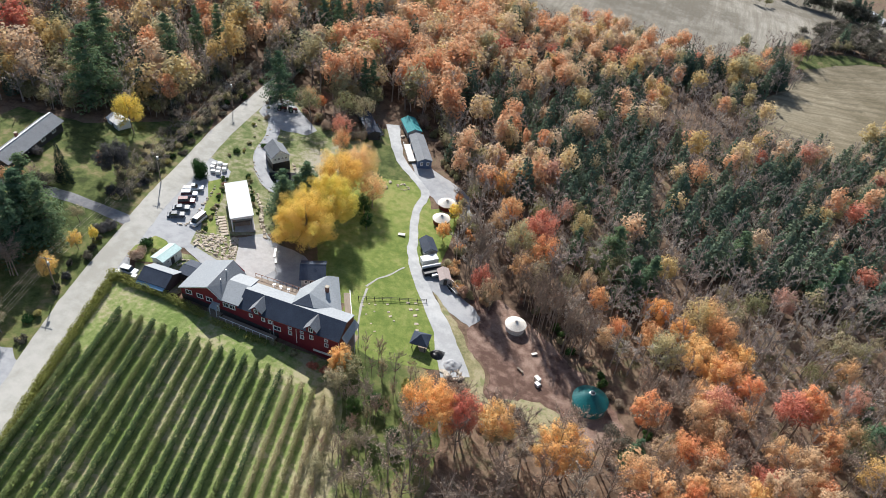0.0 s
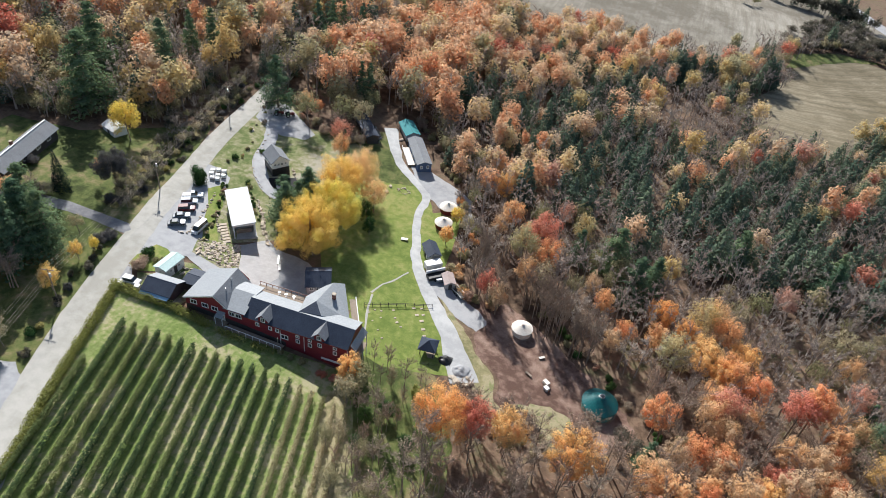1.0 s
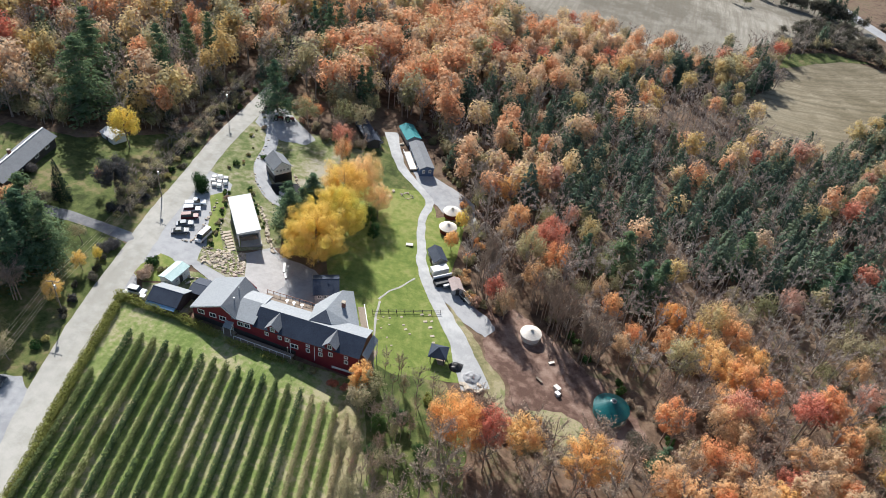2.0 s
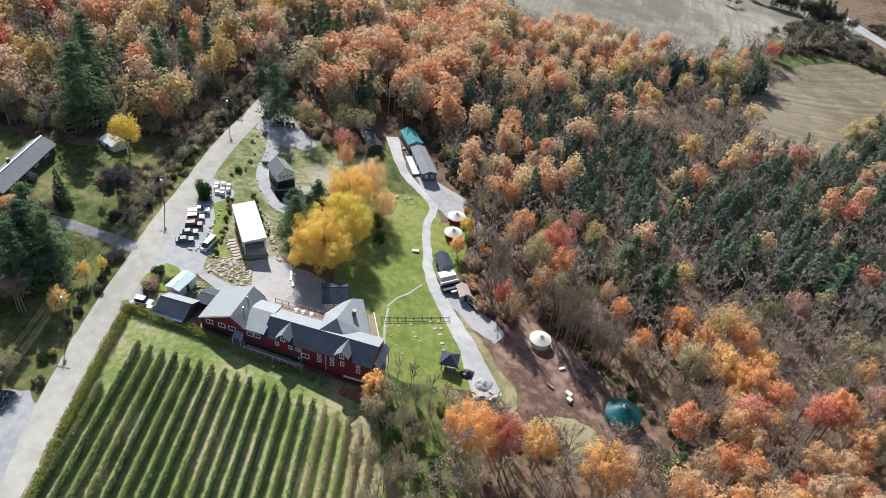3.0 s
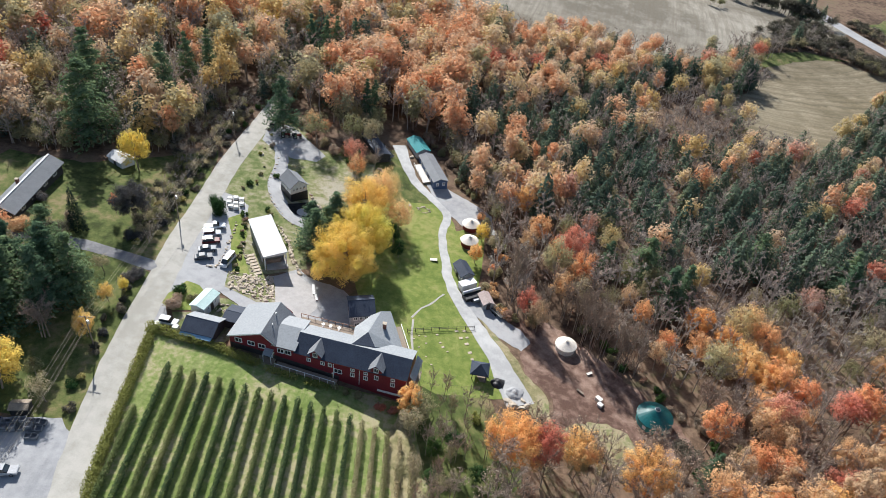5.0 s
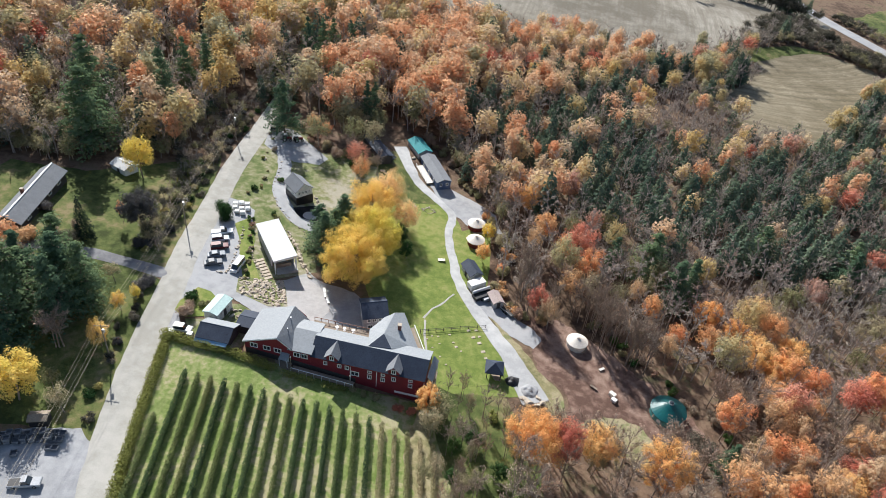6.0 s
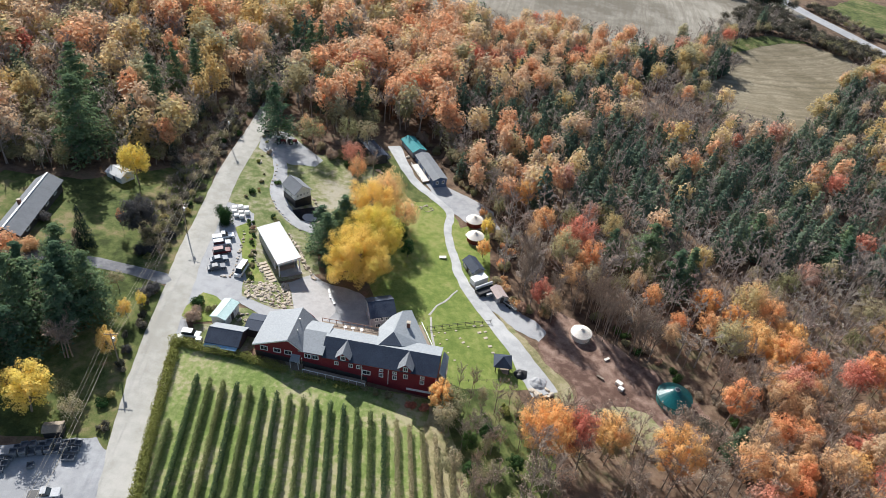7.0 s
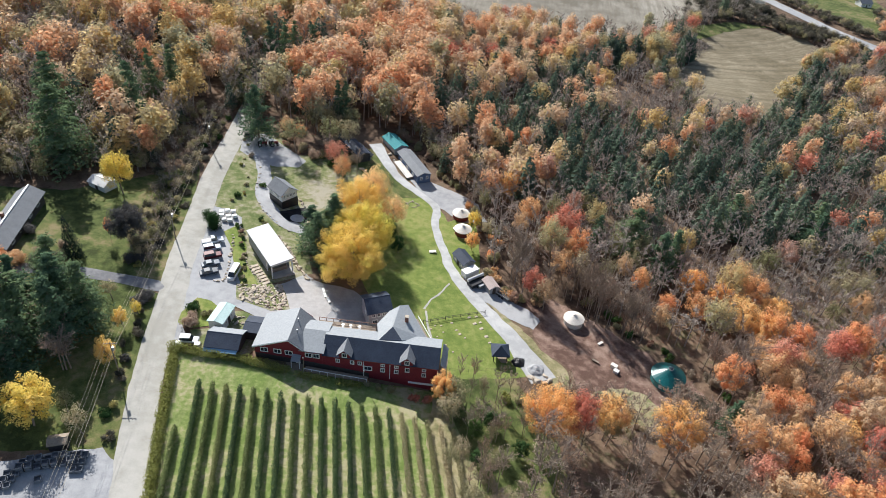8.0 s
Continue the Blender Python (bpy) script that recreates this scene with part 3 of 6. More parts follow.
    return tri.reshape(-1, 3), np.arange(3 * n).reshape(-1, 3)


UP = np.array((0.0, 0.0, 1.0))


def broadleaf(seed, h, r, leaves, size, tufts=30, low=0.32, limbs=9, spire=1.3, vary=0.22, shell=0.5):
    """Tapered trunk, limbs and a tall domed crown of many upright tufts of leaves, uneven in outline."""
    rnd, rng = random.Random(seed), np.random.default_rng(seed)
    wood = ([], [])
    bend = np.array((rnd.uniform(-0.05, 0.05) * h, rnd.uniform(-0.05, 0.05) * h, 0))
    mid, top = Vector((*bend[:2], h * 0.38)), Vector((*(bend[:2] * 1.4), h * 0.84))
    quads_tube(wood, (0, 0, -0.6), mid, 0.015 * h, 0.011 * h, 5)
    quads_tube(wood, mid, top, 0.011 * h, 0.003 * h, 4)
    k = np.arange(tufts)
    a, z = k * 2.4 + rng.uniform(-0.5, 0.5, tufts), 1 - 1.75 * (k + 0.5) / tufts
    v = np.stack((np.cos(a) * np.sqrt(1 - z * z), np.sin(a) * np.sqrt(1 - z * z), z), 1)
    lobe = 1 + 0.1 * np.sin(2 * a + rnd.uniform(0, 6)) + 0.09 * np.sin(3 * a + 2 * z + rnd.uniform(0, 6))
    u = rng.uniform(0.6, 0.9, tufts) * lobe
    heart = bend * 1.1 + UP * h * (low + 1) / 2
    c = heart + v * np.array((r, r, h * (1 - low) / 2)) * u[:, None]
    axis = unit(v * 0.6 + UP * 0.75)
    wide = r * rng.uniform(0.24, 0.36, tufts) * math.sqrt(30 / tufts)
    for i in np.linspace(0, tufts - 1, limbs).astype(int):
        root = mid.lerp(top, rnd.uniform(-0.1, 0.7))
        quads_tube(wood, root, c[i], 0.005 * h, 0.0015 * h, 3)
    share = wide ** 2 * rng.uniform(0.4, 1.5, tufts)
    pick = rng.choice(tufts, leaves, p=share / share.sum())
    w = sphere(rng, leaves) * rng.uniform(shell, 1.05, leaves)[:, None]
    along = (w * axis[pick]).sum(1)[:, None] * axis[pick]
    p = c[pick] + wide[pick][:, None] * (w + along * (spire - 1))
    deep = rng.random(leaves) < 0.14
    p[deep] = heart + (p[deep] - heart) * rng.uniform(0.4, 0.8, (deep.sum(), 1))
    normal = unit(w + axis[pick] * 0.4 + sphere(rng, leaves) * 0.35 + UP * 0.3)
    cv, cf = flakes(p, normal, np.where(deep, size * 1.6, size), rng)
    return as_arrays((wood,)) + ((cv, cf, np.repeat(rng.uniform(-vary, vary, tufts)[pick], 3)),)


def bare_tree(seed, h, r, leaves, size, limbs=16, twigs=480, thin=0.035):
    """A mostly leafless tree: trunk, rising limbs, a broom of fine twigs and the last leaves."""
    rnd, rng = random.Random(seed), np.random.default_rng(seed)
    wood = ([], [])
    top = Vector((rnd.uniform(-0.05, 0.05) * h, rnd.uniform(-0.05, 0.05) * h, h * 0.92))
    quads_tube(wood, (0, 0, -0.4), top * 0.5, 0.013 * h, 0.008 * h, 5)
    quads_tube(wood, top * 0.5, top, 0.008 * h, 0.002 * h, 4)
    roots, ends = [], []
    for k in range(limbs):
        root = top * rnd.uniform(0.34, 0.85)
        a, reach = k * 2.4 + rnd.uniform(-0.5, 0.5), r * rnd.uniform(0.5, 0.95)
        end = root + Vector((math.cos(a) * reach, math.sin(a) * reach, rnd.uniform(0.16, 0.36) * h * (1.15 - root.z / h)))
        quads_tube(wood, root, end, 0.0045 * h, 0.0012 * h, 3)
        roots.append(root)
        ends.append(end)
    roots, ends = np.array(roots), np.array(ends)
    pick = rng.integers(0, limbs, twigs)
    out = unit((ends - roots) * (1, 1, 0))[pick]
    s = roots[pick] + (ends - roots)[pick] * rng.uniform(0.2, 1.0, (twigs, 1))
    way = unit(out * 0.55 + UP * 0.8 + sphere(rng, twigs) * 0.75)
    e = s + way * r * rng.uniform(0.16, 0.42, (twigs, 1))
    w = unit(np.cross(way, sphere(rng, twigs))) * thin
    (wv, wf), = as_arrays((wood,))
    n = len(wv)
    tv = np.stack((s - w, s + w, e), 1).reshape(-1, 3)
    wv, wf = np.concatenate((wv, tv)), np.concatenate((wf, np.arange(3 * twigs).reshape(-1, 3) + n))
    j = rng.integers(0, twigs, leaves)
    p = s[j] + (e - s)[j] * rng.uniform(0.4, 1.1, (leaves, 1)) + sphere(rng, leaves) * 0.25
    cv, cf = flakes(p, unit(sphere(rng, leaves) * 0.7 + UP * 0.5 + out[j] * 0.4), size, rng)
    return (wv, wf), (cv, cf, np.repeat(rng.uniform(-0.1, 0.1, leaves), 3))


def conifer(seed, h, r, count, size, base=0.1, tiers=9):
    """A spruce or young pine: straight trunk and a soft cone of needle sprays in uneven whorls."""
    rng = np.random.default_rng(seed)
    wood = ([], [])
    quads_tube(wood, (0, 0, -0.6), (0, 0, h * 0.97), 0.012 * h, 0.002 * h, 5)
    u = 1 - np.sqrt(rng.uniform(0, 1, count))
    a = rng.uniform(0, math.tau, count)
    edge = r * ((1 - u) ** 0.85 * 0.95 + 0.05) * (0.7 + 0.34 * np.abs(np.sin(u * tiers * math.pi + np.sin(a * 3 + seed)))) * (1 + 0.16 * np.sin(5 * a + 9 * u))
    q = edge * np.sqrt(rng.uniform(0.3, 1.0, count))
    out = np.stack((np.cos(a), np.sin(a), np.zeros(count)), 1)
    p = out * q[:, None] + UP * (h * (base + (1 - base) * u) - 0.12 * q)[:, None]
    cv, cf = flakes(p, unit(out * 0.75 + UP * 0.6 + sphere(rng, count) * 0.5), size, rng)
    return as_arrays((wood,)) + ((cv, cf, np.repeat(rng.uniform(-0.2, 0.2, count), 3)),)


def white_pine(seed, h, r, tiers=20, count=4600):
    """A tall pine: straight trunk, spreading limbs in whorls, soft tufts of needles with gaps between."""
    rnd, rng = random.Random(seed), np.random.default_rng(seed)
    wood = ([], [])
    quads_tube(wood, (0, 0, -0.6), (0, 0, h * 0.97), 0.013 * h, 0.002 * h, 5)
    tufts = []
    for i in range(tiers):
        u = i / (tiers - 1)
        z, reach = h * (0.08 + 0.89 * u) + rnd.uniform(-0.3, 0.3), r * ((1 - u) ** 0.75 * 0.95 + 0.07) * rnd.uniform(0.78, 1.12)
        for k in range(max(3, round(7 * (1 - u * 0.55)))):
            a = rnd.uniform(0, math.tau)
            tip = Vector((math.cos(a) * reach, math.sin(a) * reach, z + reach * rnd.uniform(0.0, 0.3)))
            quads_tube(wood, (0, 0, z), tip, 0.004 * h, 0.001 * h, 3)
            for q in (0.4, 0.68, 0.95):
                tufts.append((*(Vector((0, 0, z)).lerp(tip, q)), (0.42 + 0.16 * reach) * rnd.uniform(0.75, 1.2), math.cos(a), math.sin(a)))
    tufts.append((0, 0, h * 0.97, 0.5, 0, 0))
    t = np.array(tufts)
    pick = rng.integers(0, len(t), count)
    w = sphere(rng, count) * rng.uniform(0.35, 1.05, (count, 1))
    out = np.stack((t[pick, 4], t[pick, 5], np.zeros(count)), 1)
    p = t[pick, :3] + (w * (1, 1, 0.6) + out * (w * out).sum(1)[:, None] * 0.7) * t[pick, 3:4]
    cv, cf = flakes(p, unit(w + out * 0.4 + UP * 0.7 + sphere(rng, count) * 0.5), 0.4, rng)
    return as_arrays((wood,)) + ((cv, cf, np.repeat(rng.uniform(-0.2, 0.2, len(t))[pick], 3)),)


def as_arrays(t):
    out = []
    for vs, fs in t:
        tri = []
        for f in fs:
            tri.append(f[:3])
            if len(f) == 4:
                tri.append((f[0], f[2], f[3]))
        out.append((np.array([tuple(v) for v in vs], dtype=np.float32).reshape(-1, 3), np.array(tri, dtype=np.int32).reshape(-1, 3)))
    return tuple(out)


def flake_mesh(name, verts, faces, mats, slots=None, tint=None):
    me = bpy.data.meshes.new(name)
    me.vertices.add(len(verts))
    me.vertices.foreach_set("co", verts.astype(np.float32).ravel())
    me.loops.add(faces.size)
    me.loops.foreach_set("vertex_index", faces.astype(np.int32).ravel())
    me.polygons.add(len(faces))
    me.polygons.foreach_set("loop_start", np.arange(0, faces.size, 3, dtype=np.int32))
    if slots is not None:
        me.polygons.foreach_set("material_index", slots.astype(np.int32))
    for m in mats:
        me.materials.append(m)
    if tint is not None:
        a = me.attributes.new("tint", "FLOAT", "POINT")
        a.data.foreach_set("value", tint.astype(np.float32))
    me.update(calc_edges=True)
    return me


# kind: (hue, maker) at two levels of detail, each in several forms
def forms(kind, near):
    n = 5 if near else 4
    out = []
    for s in range(n):
        if kind in ("orange", "red", "gold"):
            r = (3.3, 3.9, 2.9, 3.6, 4.1)[s]
            t = broadleaf(31 + s, 13.0, r, 2500, 0.36, 34, 0.34) if near else broadleaf(31 + s, 13.0, r, 640, 0.79, 22, 0.3, 3, 1.3, 0.22, 0.68)
        elif kind == "amber":
            t = broadleaf(61 + s, 13.0, (4.2, 3.8, 4.5, 4.0, 4.3)[s], 7500, 0.3, 80, 0.2, 14, 1.3)
        elif kind == "yellow":
            t = broadleaf(57 + s, 13.0, 4.4, 6500, 0.32, 70, 0.17, 12, 1.35)
        elif kind == "bare":
            r = (2.7, 3.3, 3.0, 2.6, 3.6)[s]
            t = bare_tree(83 + s, 12.5, r, (150, 260, 60, 320, 110)[s], 0.28, 17, 800, 0.022) if near else bare_tree(83 + s, 12.5, r, (60, 110, 40, 130)[s], 0.42, 8, 175, 0.056)
        elif kind == "olive":
            t = broadleaf(101 + s, 11.0, 3.0, 1100, 0.36, 24) if near else broadleaf(101 + s, 11.0, 3.0, 340, 0.8, 14, 0.26, 3, 1.3, 0.22, 0.7)
        elif kind == "green":
            t = broadleaf(127 + s, 12.0, 3.0, 3200, 0.34, 40, 0.05)
        elif kind == "cedar":
            t = conifer(140 + s, 12.5, 2.6, 2600, 0.36, 0.02, 4)
        else:
            r = (2.9, 3.3, 2.8, 3.2, 3.6)[s]
            t = white_pine(127 + s, 15.0, r * 1.05) if near else conifer(127 + s, 13.5, r, 350, 0.86)
        out.append(t)
    return out


NAMES = {
    "orange": ("maple_tree", "maple tree with thinning orange autumn leaves in the wood"),
    "red": ("red_maple_tree", "maple tree with red autumn leaves in the wood"),
    "gold": ("birch_tree", "slender tree with golden yellow autumn leaves"),
    "amber": ("amber_maple_tree", "broad maple with dense amber-orange autumn crown"),
    "yellow": ("yellow_maple_tree", "broad maple with bright yellow autumn crown"),
    "bare": ("bare_tree", "grey-brown almost leafless tree with fine twigs"),
    "olive": ("young_tree", "young tree with dull olive-brown leaves"),
    "pine": ("pine_tree", "dark green pine with drooping boughs"),
    "green": ("evergreen_tree", "dense dark green evergreen tree"),
    "cedar": ("cedar_tree", "upright conical dark cedar on the garden lawn"),
}
NEAR_FORMS = {k: forms(k, True) for k in NAMES}
FAR_FORMS = {k: forms(k, False) for k in ("orange", "red", "gold", "bare", "olive", "pine")}
FAR_FORMS["alder"] = FAR_FORMS["olive"]
TEMPLATE = {}


def single_tree(kind, x, y, h, wide=1.0, form=None, label="", group=""):
    """One tree as a thing of its own, from the kind's form, scaled to height h."""
    rnd = random.Random(int(x * 131 + y * 17 + h * 7))
    form = rnd.randrange(len(NEAR_FORMS[kind])) if form is None else form
    name, text = NAMES[kind]
    key = (kind, form)
    if key not in TEMPLATE:
        (wv, wf), (cv, cf, ct) = NEAR_FORMS[kind][form]
        TEMPLATE[key] = (flake_mesh("trunk", wv, wf, [M["bark"]]), flake_mesh("crown", cv, cf, [LEAF[kind]], None, ct), float(max(cv[:, 2].max(), wv[:, 2].max())))
    trunk, crown, tall = TEMPLATE[key]
    s = h / tall
    e = thing(name, x, y, None, rnd.uniform(0, 360), label or text, "tree", group)
    e.scale = (s * wide, s * wide, s)
    for n, me in (("trunk", trunk), ("crown", crown)):
        shared(n, me, e, Matrix())
    return e


# stands of one sort: x, y, reach, kind, weight
STANDS = (
    (-33, 307, 16, "pine", 1.8), (-18, 293, 14, "pine", 2), (-30, 243, 14, "pine", 3.5), (-12, 234, 16, "pine", 4), (4, 220, 15, "pine", 3), (14, 214, 14, "pine", 1.4),
    (58, 226, 22, "pine", 2.5), (74, 210, 15, "pine", 2.5), (45, 195, 11, "pine", 2), (100, 285, 15, "pine", 5), (118, 312, 13, "pine", 4), (37, 212, 12, "pine", 1.2), (64, 362, 10, "pine", 6), (20, 331, 9, "pine", 7),
    (-119, 272, 9, "pine", 2), (-178, 218, 12, "pine", 0.8),
)
STANDS_B = (
    (-106, 279, 24, "orange", 1.4), (-81, 277, 24, "orange", 2.2), (-60, 303, 24, "orange", 3.2), (-22, 340, 24, "orange", 4), (-88, 250, 17, "orange", 2), (-66, 254, 15, "orange", 2.5),
    (-44, 209, 12, "orange", 3), (-28, 206, 9, "orange", 3), (-17, 221, 9, "orange", 2.5), (36, 140, 9, "orange", 4), (45, 116, 9, "orange", 2), (60, 98, 12, "orange", 1.5),
    (32, 96, 8, "red", 2), (48, 88, 10, "red", 1.2), (38, 92, 14, "orange", 3), (-10, 178, 6, "red", 1.6), (-45, 285, 15, "red", 1), (108, 300, 14, "gold", 1.2), (40, 335, 14, "gold", 1.4), (-135, 300, 22, "gold", 1.8),
)


def kind_at(x, y, rnd):
    w = {"bare": 4.2, "orange": 0.32, "red": 0.15, "gold": 0.14, "olive": 0.4, "pine": 0.25} if y < 175 else {"bare": 4.4, "orange": 0.2, "red": 0.09, "gold": 0.1, "olive": 0.28, "pine": 0.4}
    if x < -58 and y > 150:
        w = {"bare": 2.6, "orange": 0.55 if y < 245 else 1.0, "red": 0.04, "gold": 0.6, "olive": 0.7, "pine": 0.16}
    elif y > 270 and x <= 0:
        w = {"bare": 2.3, "orange": 0.9, "red": 0.12, "gold": 0.5, "olive": 0.6, "pine": 0.25}
    elif y > 250 and x > 0:
        w = {"bare": 3.6, "orange": 0.28, "red": 0.06, "gold": 0.2, "olive": 0.35, "pine": 0.35}
    for sx, sy, r, k, v in STANDS + STANDS_B:
        w[k] += v * math.exp(-((x - sx) ** 2 + (y - sy) ** 2) / (2 * r * r))
    if y < 104 and x < 26:
        w["red"], w["orange"], w["gold"] = 0.0, w["orange"] * 0.3, 0.0
    if y < 180 and x > -60:
        w["pine"] *= 0.12 if x < 60 else 0.4
    pick = rnd.uniform(0, sum(w.values()))
    for k, v in w.items():
        pick -= v
        if pick <= 0:
            return k
    return "bare"


WOODS = ((-26, 58), (20, 70), (85, 78), (112, 160), (130, 215), (190, 340), (250, 470), (300, 640), (170, 620), (60, 500), (-60, 372), (-100, 350), (-185, 345), (-262, 290), (-262, 190), (-205, 120), (-168, 92), (-128, 92), (-132, 106), (-178, 106), (-182, 140), (-160, 149), (-146, 157), (-136, 164), (-136, 176), (-138, 206), (-134, 222), (-112, 210), (-94, 206), (-80, 219), (-64, 219), (-57, 208), (-49, 194), (-43, 186), (-37, 178), (-33, 164), (-32, 150), (-28, 141), (-22, 138.5), (-17, 143), (-4, 141), (8, 132), (19, 125), (26, 119), (26, 110), (16, 103), (4, 101), (-12, 101), (-22, 88))
LANES = [spline(ROAD, 4.0), spline(((130, 570), (147, 530), (166, 495), (184, 465), (215, 440), (280, 415)), 4.0)]


GLADES = ((-13, 139, 6), (-16.5, 145, 5), (10, 125, 6), (6, 131, 5.5), (-9, 144, 5), (-45, 178, 5), (-47, 183, 4))


def lit(x, y):
    return all((x - gx) ** 2 + (y - gy) ** 2 > r * r for gx, gy, r in GLADES)


PINE_ROOM = ((-157, 158, 8), (-151, 151, 5), (-169, 177, 7), (-164, 170, 5), (-148, 184, 5.5), (-145, 178, 5), (-152, 204, 5), (-147.5, 211, 5), (-149, 199, 4), (-90, 216, 5), (-122, 252, 6), (-116, 258, 5))


def wood_spots():
    rnd = random.Random(5)
    y = 58.0
    while y < 640:
        step = 4.8 if y < 290 else 5.8
        x = -290.0
        while x < 330:
            px, py = x + rnd.uniform(-0.5, 0.5) * step, y + rnd.uniform(-0.5, 0.5) * step
            x += step
            if not inside(WOODS, px, py) or not lit(px, py) or inside(FAR_FIELD, px, py) or inside(SIDE_FIELD, px, py):
                continue
            if min((px - q.x) ** 2 + (py - q.y) ** 2 for lane in LANES for q in lane) < (24 if py < 206 or py > 420 else 5):
                continue
            if py < 97 and px < 22 and rnd.random() < 0.3:
                continue
            if any((px - hx) ** 2 + (py - hy) ** 2 < r * r for hx, hy, r in PINE_ROOM):
                continue
            if py > 425 and px > 110:
                continue
            if py > 330 and px > 60 and rnd.random() < 0.15:
                continue
            yield px, py, rnd
        y += step


# scrub beyond the fields and along the far road
SCRUB = (
    (((72, 430), (77, 460), (105, 510), (133, 514), (138, 477), (154, 457), (151, 445), (110, 453), (88, 438)), 4.6, ("alder", "alder", "alder", "bare")),
    (((135, 463), (168, 461), (191, 436), (174, 437), (138, 438)), 5.0, ("alder", "alder", "olive")),
    (((150, 540), (180, 490), (196, 470), (230, 452), (232, 462), (204, 482), (186, 512), (164, 552)), 4.5, ("alder", "bare", "alder", "olive")),
    (((236, 548), (250, 548), (222, 474), (212, 476)), 5.0, ("bare", "orange", "alder")),
)


def scrub():
    rnd = random.Random(77)
    for poly, tall, kinds in SCRUB:
        xs, ys = [q[0] for q in poly], [q[1] for q in poly]
        n = int((max(xs) - min(xs)) * (max(ys) - min(ys)) / 9)
        for _ in range(n):
            x, y = rnd.uniform(min(xs), max(xs)), rnd.uniform(min(ys), max(ys))
            near_lane = min((x - q.x) ** 2 + (y - q.y) ** 2 for q in LANES[1]) < 64
            if inside(poly, x, y) and not near_lane:
                k = rnd.choice(kinds)
                yield k, (x, y, tall * rnd.uniform(0.6, 1.4), rnd.uniform(1.4, 2.2), rnd.uniform(0, math.tau), rnd.randrange(4), rnd.random())


# tight clumps at the field's edge: x and y from end to end, count, sort, height
CLUMPS = ((13, 35, 334, 346, 26, "pine", 14), (57, 66, 362, 372, 14, "pine", 15), (42, 52, 335, 350, 10, "pine", 9), (38, 50, 345, 374, 16, "gold", 12), (60, 70, 360, 376, 8, "bare", 13), (128, 164, 375, 414, 12, "gold", 12), (140, 170, 385, 415, 12, "orange", 12), (118, 140, 345, 380, 22, "pine", 12), (118, 160, 330, 395, 30, "bare", 11), (112, 145, 325, 372, 14, "pine", 11), (70, 138, 533, 519, 44, "alder", 12), (88, 132, 531, 524, 12, "pine", 15), (118, 138, 480, 470, 12, "alder", 9), (50, 60, 498, 500, 6, "olive", 7))


# undergrowth along the wood's edges and the road: border, count, sorts, height
THICKETS = (
    (((-184, 141), (-160, 148), (-146, 156), (-137, 163), (-138, 206), (-150, 204), (-160, 184), (-188, 164)), 330, ("bare", "olive", "bare", "olive", "pine"), 6.5),
    (((-124, 122), (-115.5, 122), (-119, 140), (-123, 158), (-127, 212), (-138, 208), (-136, 165), (-130, 158)), 330, ("bare", "olive", "bare", "bare", "alder"), 3.6),
    (((-126, 205), (-133, 222), (-138, 255), (-128, 255), (-124, 230), (-116, 212)), 90, ("bare", "olive", "bare", "pine"), 9.0),
    (((-66, 219), (-57, 208), (-48, 194), (-38, 180), (-30, 186), (-45, 208), (-58, 224)), 70, ("bare", "olive", "bare"), 8.0),
)


def thickets():
    rnd = random.Random(78)
    for poly, n, kinds, tall in THICKETS:
        xs, ys = [q[0] for q in poly], [q[1] for q in poly]
        while n:
            x, y = rnd.uniform(min(xs), max(xs)), rnd.uniform(min(ys), max(ys))
            if inside(poly, x, y):
                n -= 1
                yield rnd.choice(kinds), (x, y, tall * rnd.uniform(0.6, 1.3), rnd.uniform(1.0, 1.5), rnd.uniform(0, math.tau), rnd.randrange(4), rnd.random())


def plant_woods():
    far, count = {}, {}
    for x, y, rnd in wood_spots():
        k = kind_at(x, y, rnd)
        h = {"pine": 13.5, "bare": 12.5, "olive": 10.0}.get(k, 12.5) * rnd.uniform(0.72, 1.22)
        wide = rnd.uniform(0.85, 1.2) * (1.25 if k == "pine" else 1.0)
        if x < -58 and y > 178:
            h *= 1.28
        elif y < 190:
            h *= 1.16
        if k == "bare" and x > -60 and y < 260:
            wide *= 0.92
        if y < 178 and -60 < x < 110 and count.get(k, 0) < (150 if k == "bare" else 260):
            count[k] = count.get(k, 0) + 1
            single_tree(k, x, y, h, wide, None, "", NAMES[k][0].replace("_", " ") + "s of the wood")
        else:
            far.setdefault(k, []).append((x, y, h, wide, rnd.uniform(0, math.tau), rnd.randrange(4), rnd.random()))
    for k, row in thickets():
        far.setdefault(k, []).append(row)
    for k, row in scrub():
        far.setdefault(k, []).append(row)
    rnd = random.Random(91)
    for x0, x1, y0, y1, n, k, tall in CLUMPS:
        for _ in range(n):
            u = rnd.random()
            row = (x0 + (x1 - x0) * u + rnd.uniform(-3, 3), y0 + (y1 - y0) * u + rnd.uniform(-3, 3), tall * rnd.uniform(0.8, 1.2), rnd.uniform(1.0, 1.4), rnd.uniform(0, math.tau), rnd.randrange(4), rnd.random())
            far.setdefault(k, []).append(row)
    text = {"orange": "dense stand of orange autumn maples", "red": "scattered red maples of the far wood", "gold": "golden yellow trees of the far wood", "bare": "grey-brown leafless trees of the far wood", "olive": "dull olive-brown young trees of the wood", "pine": "dark green pines among the far wood", "alder": "low dark grey-green scrub beside the fields"}
    for k, rows in far.items():
        V, F, SL, T, base = [], [], [], [], 0
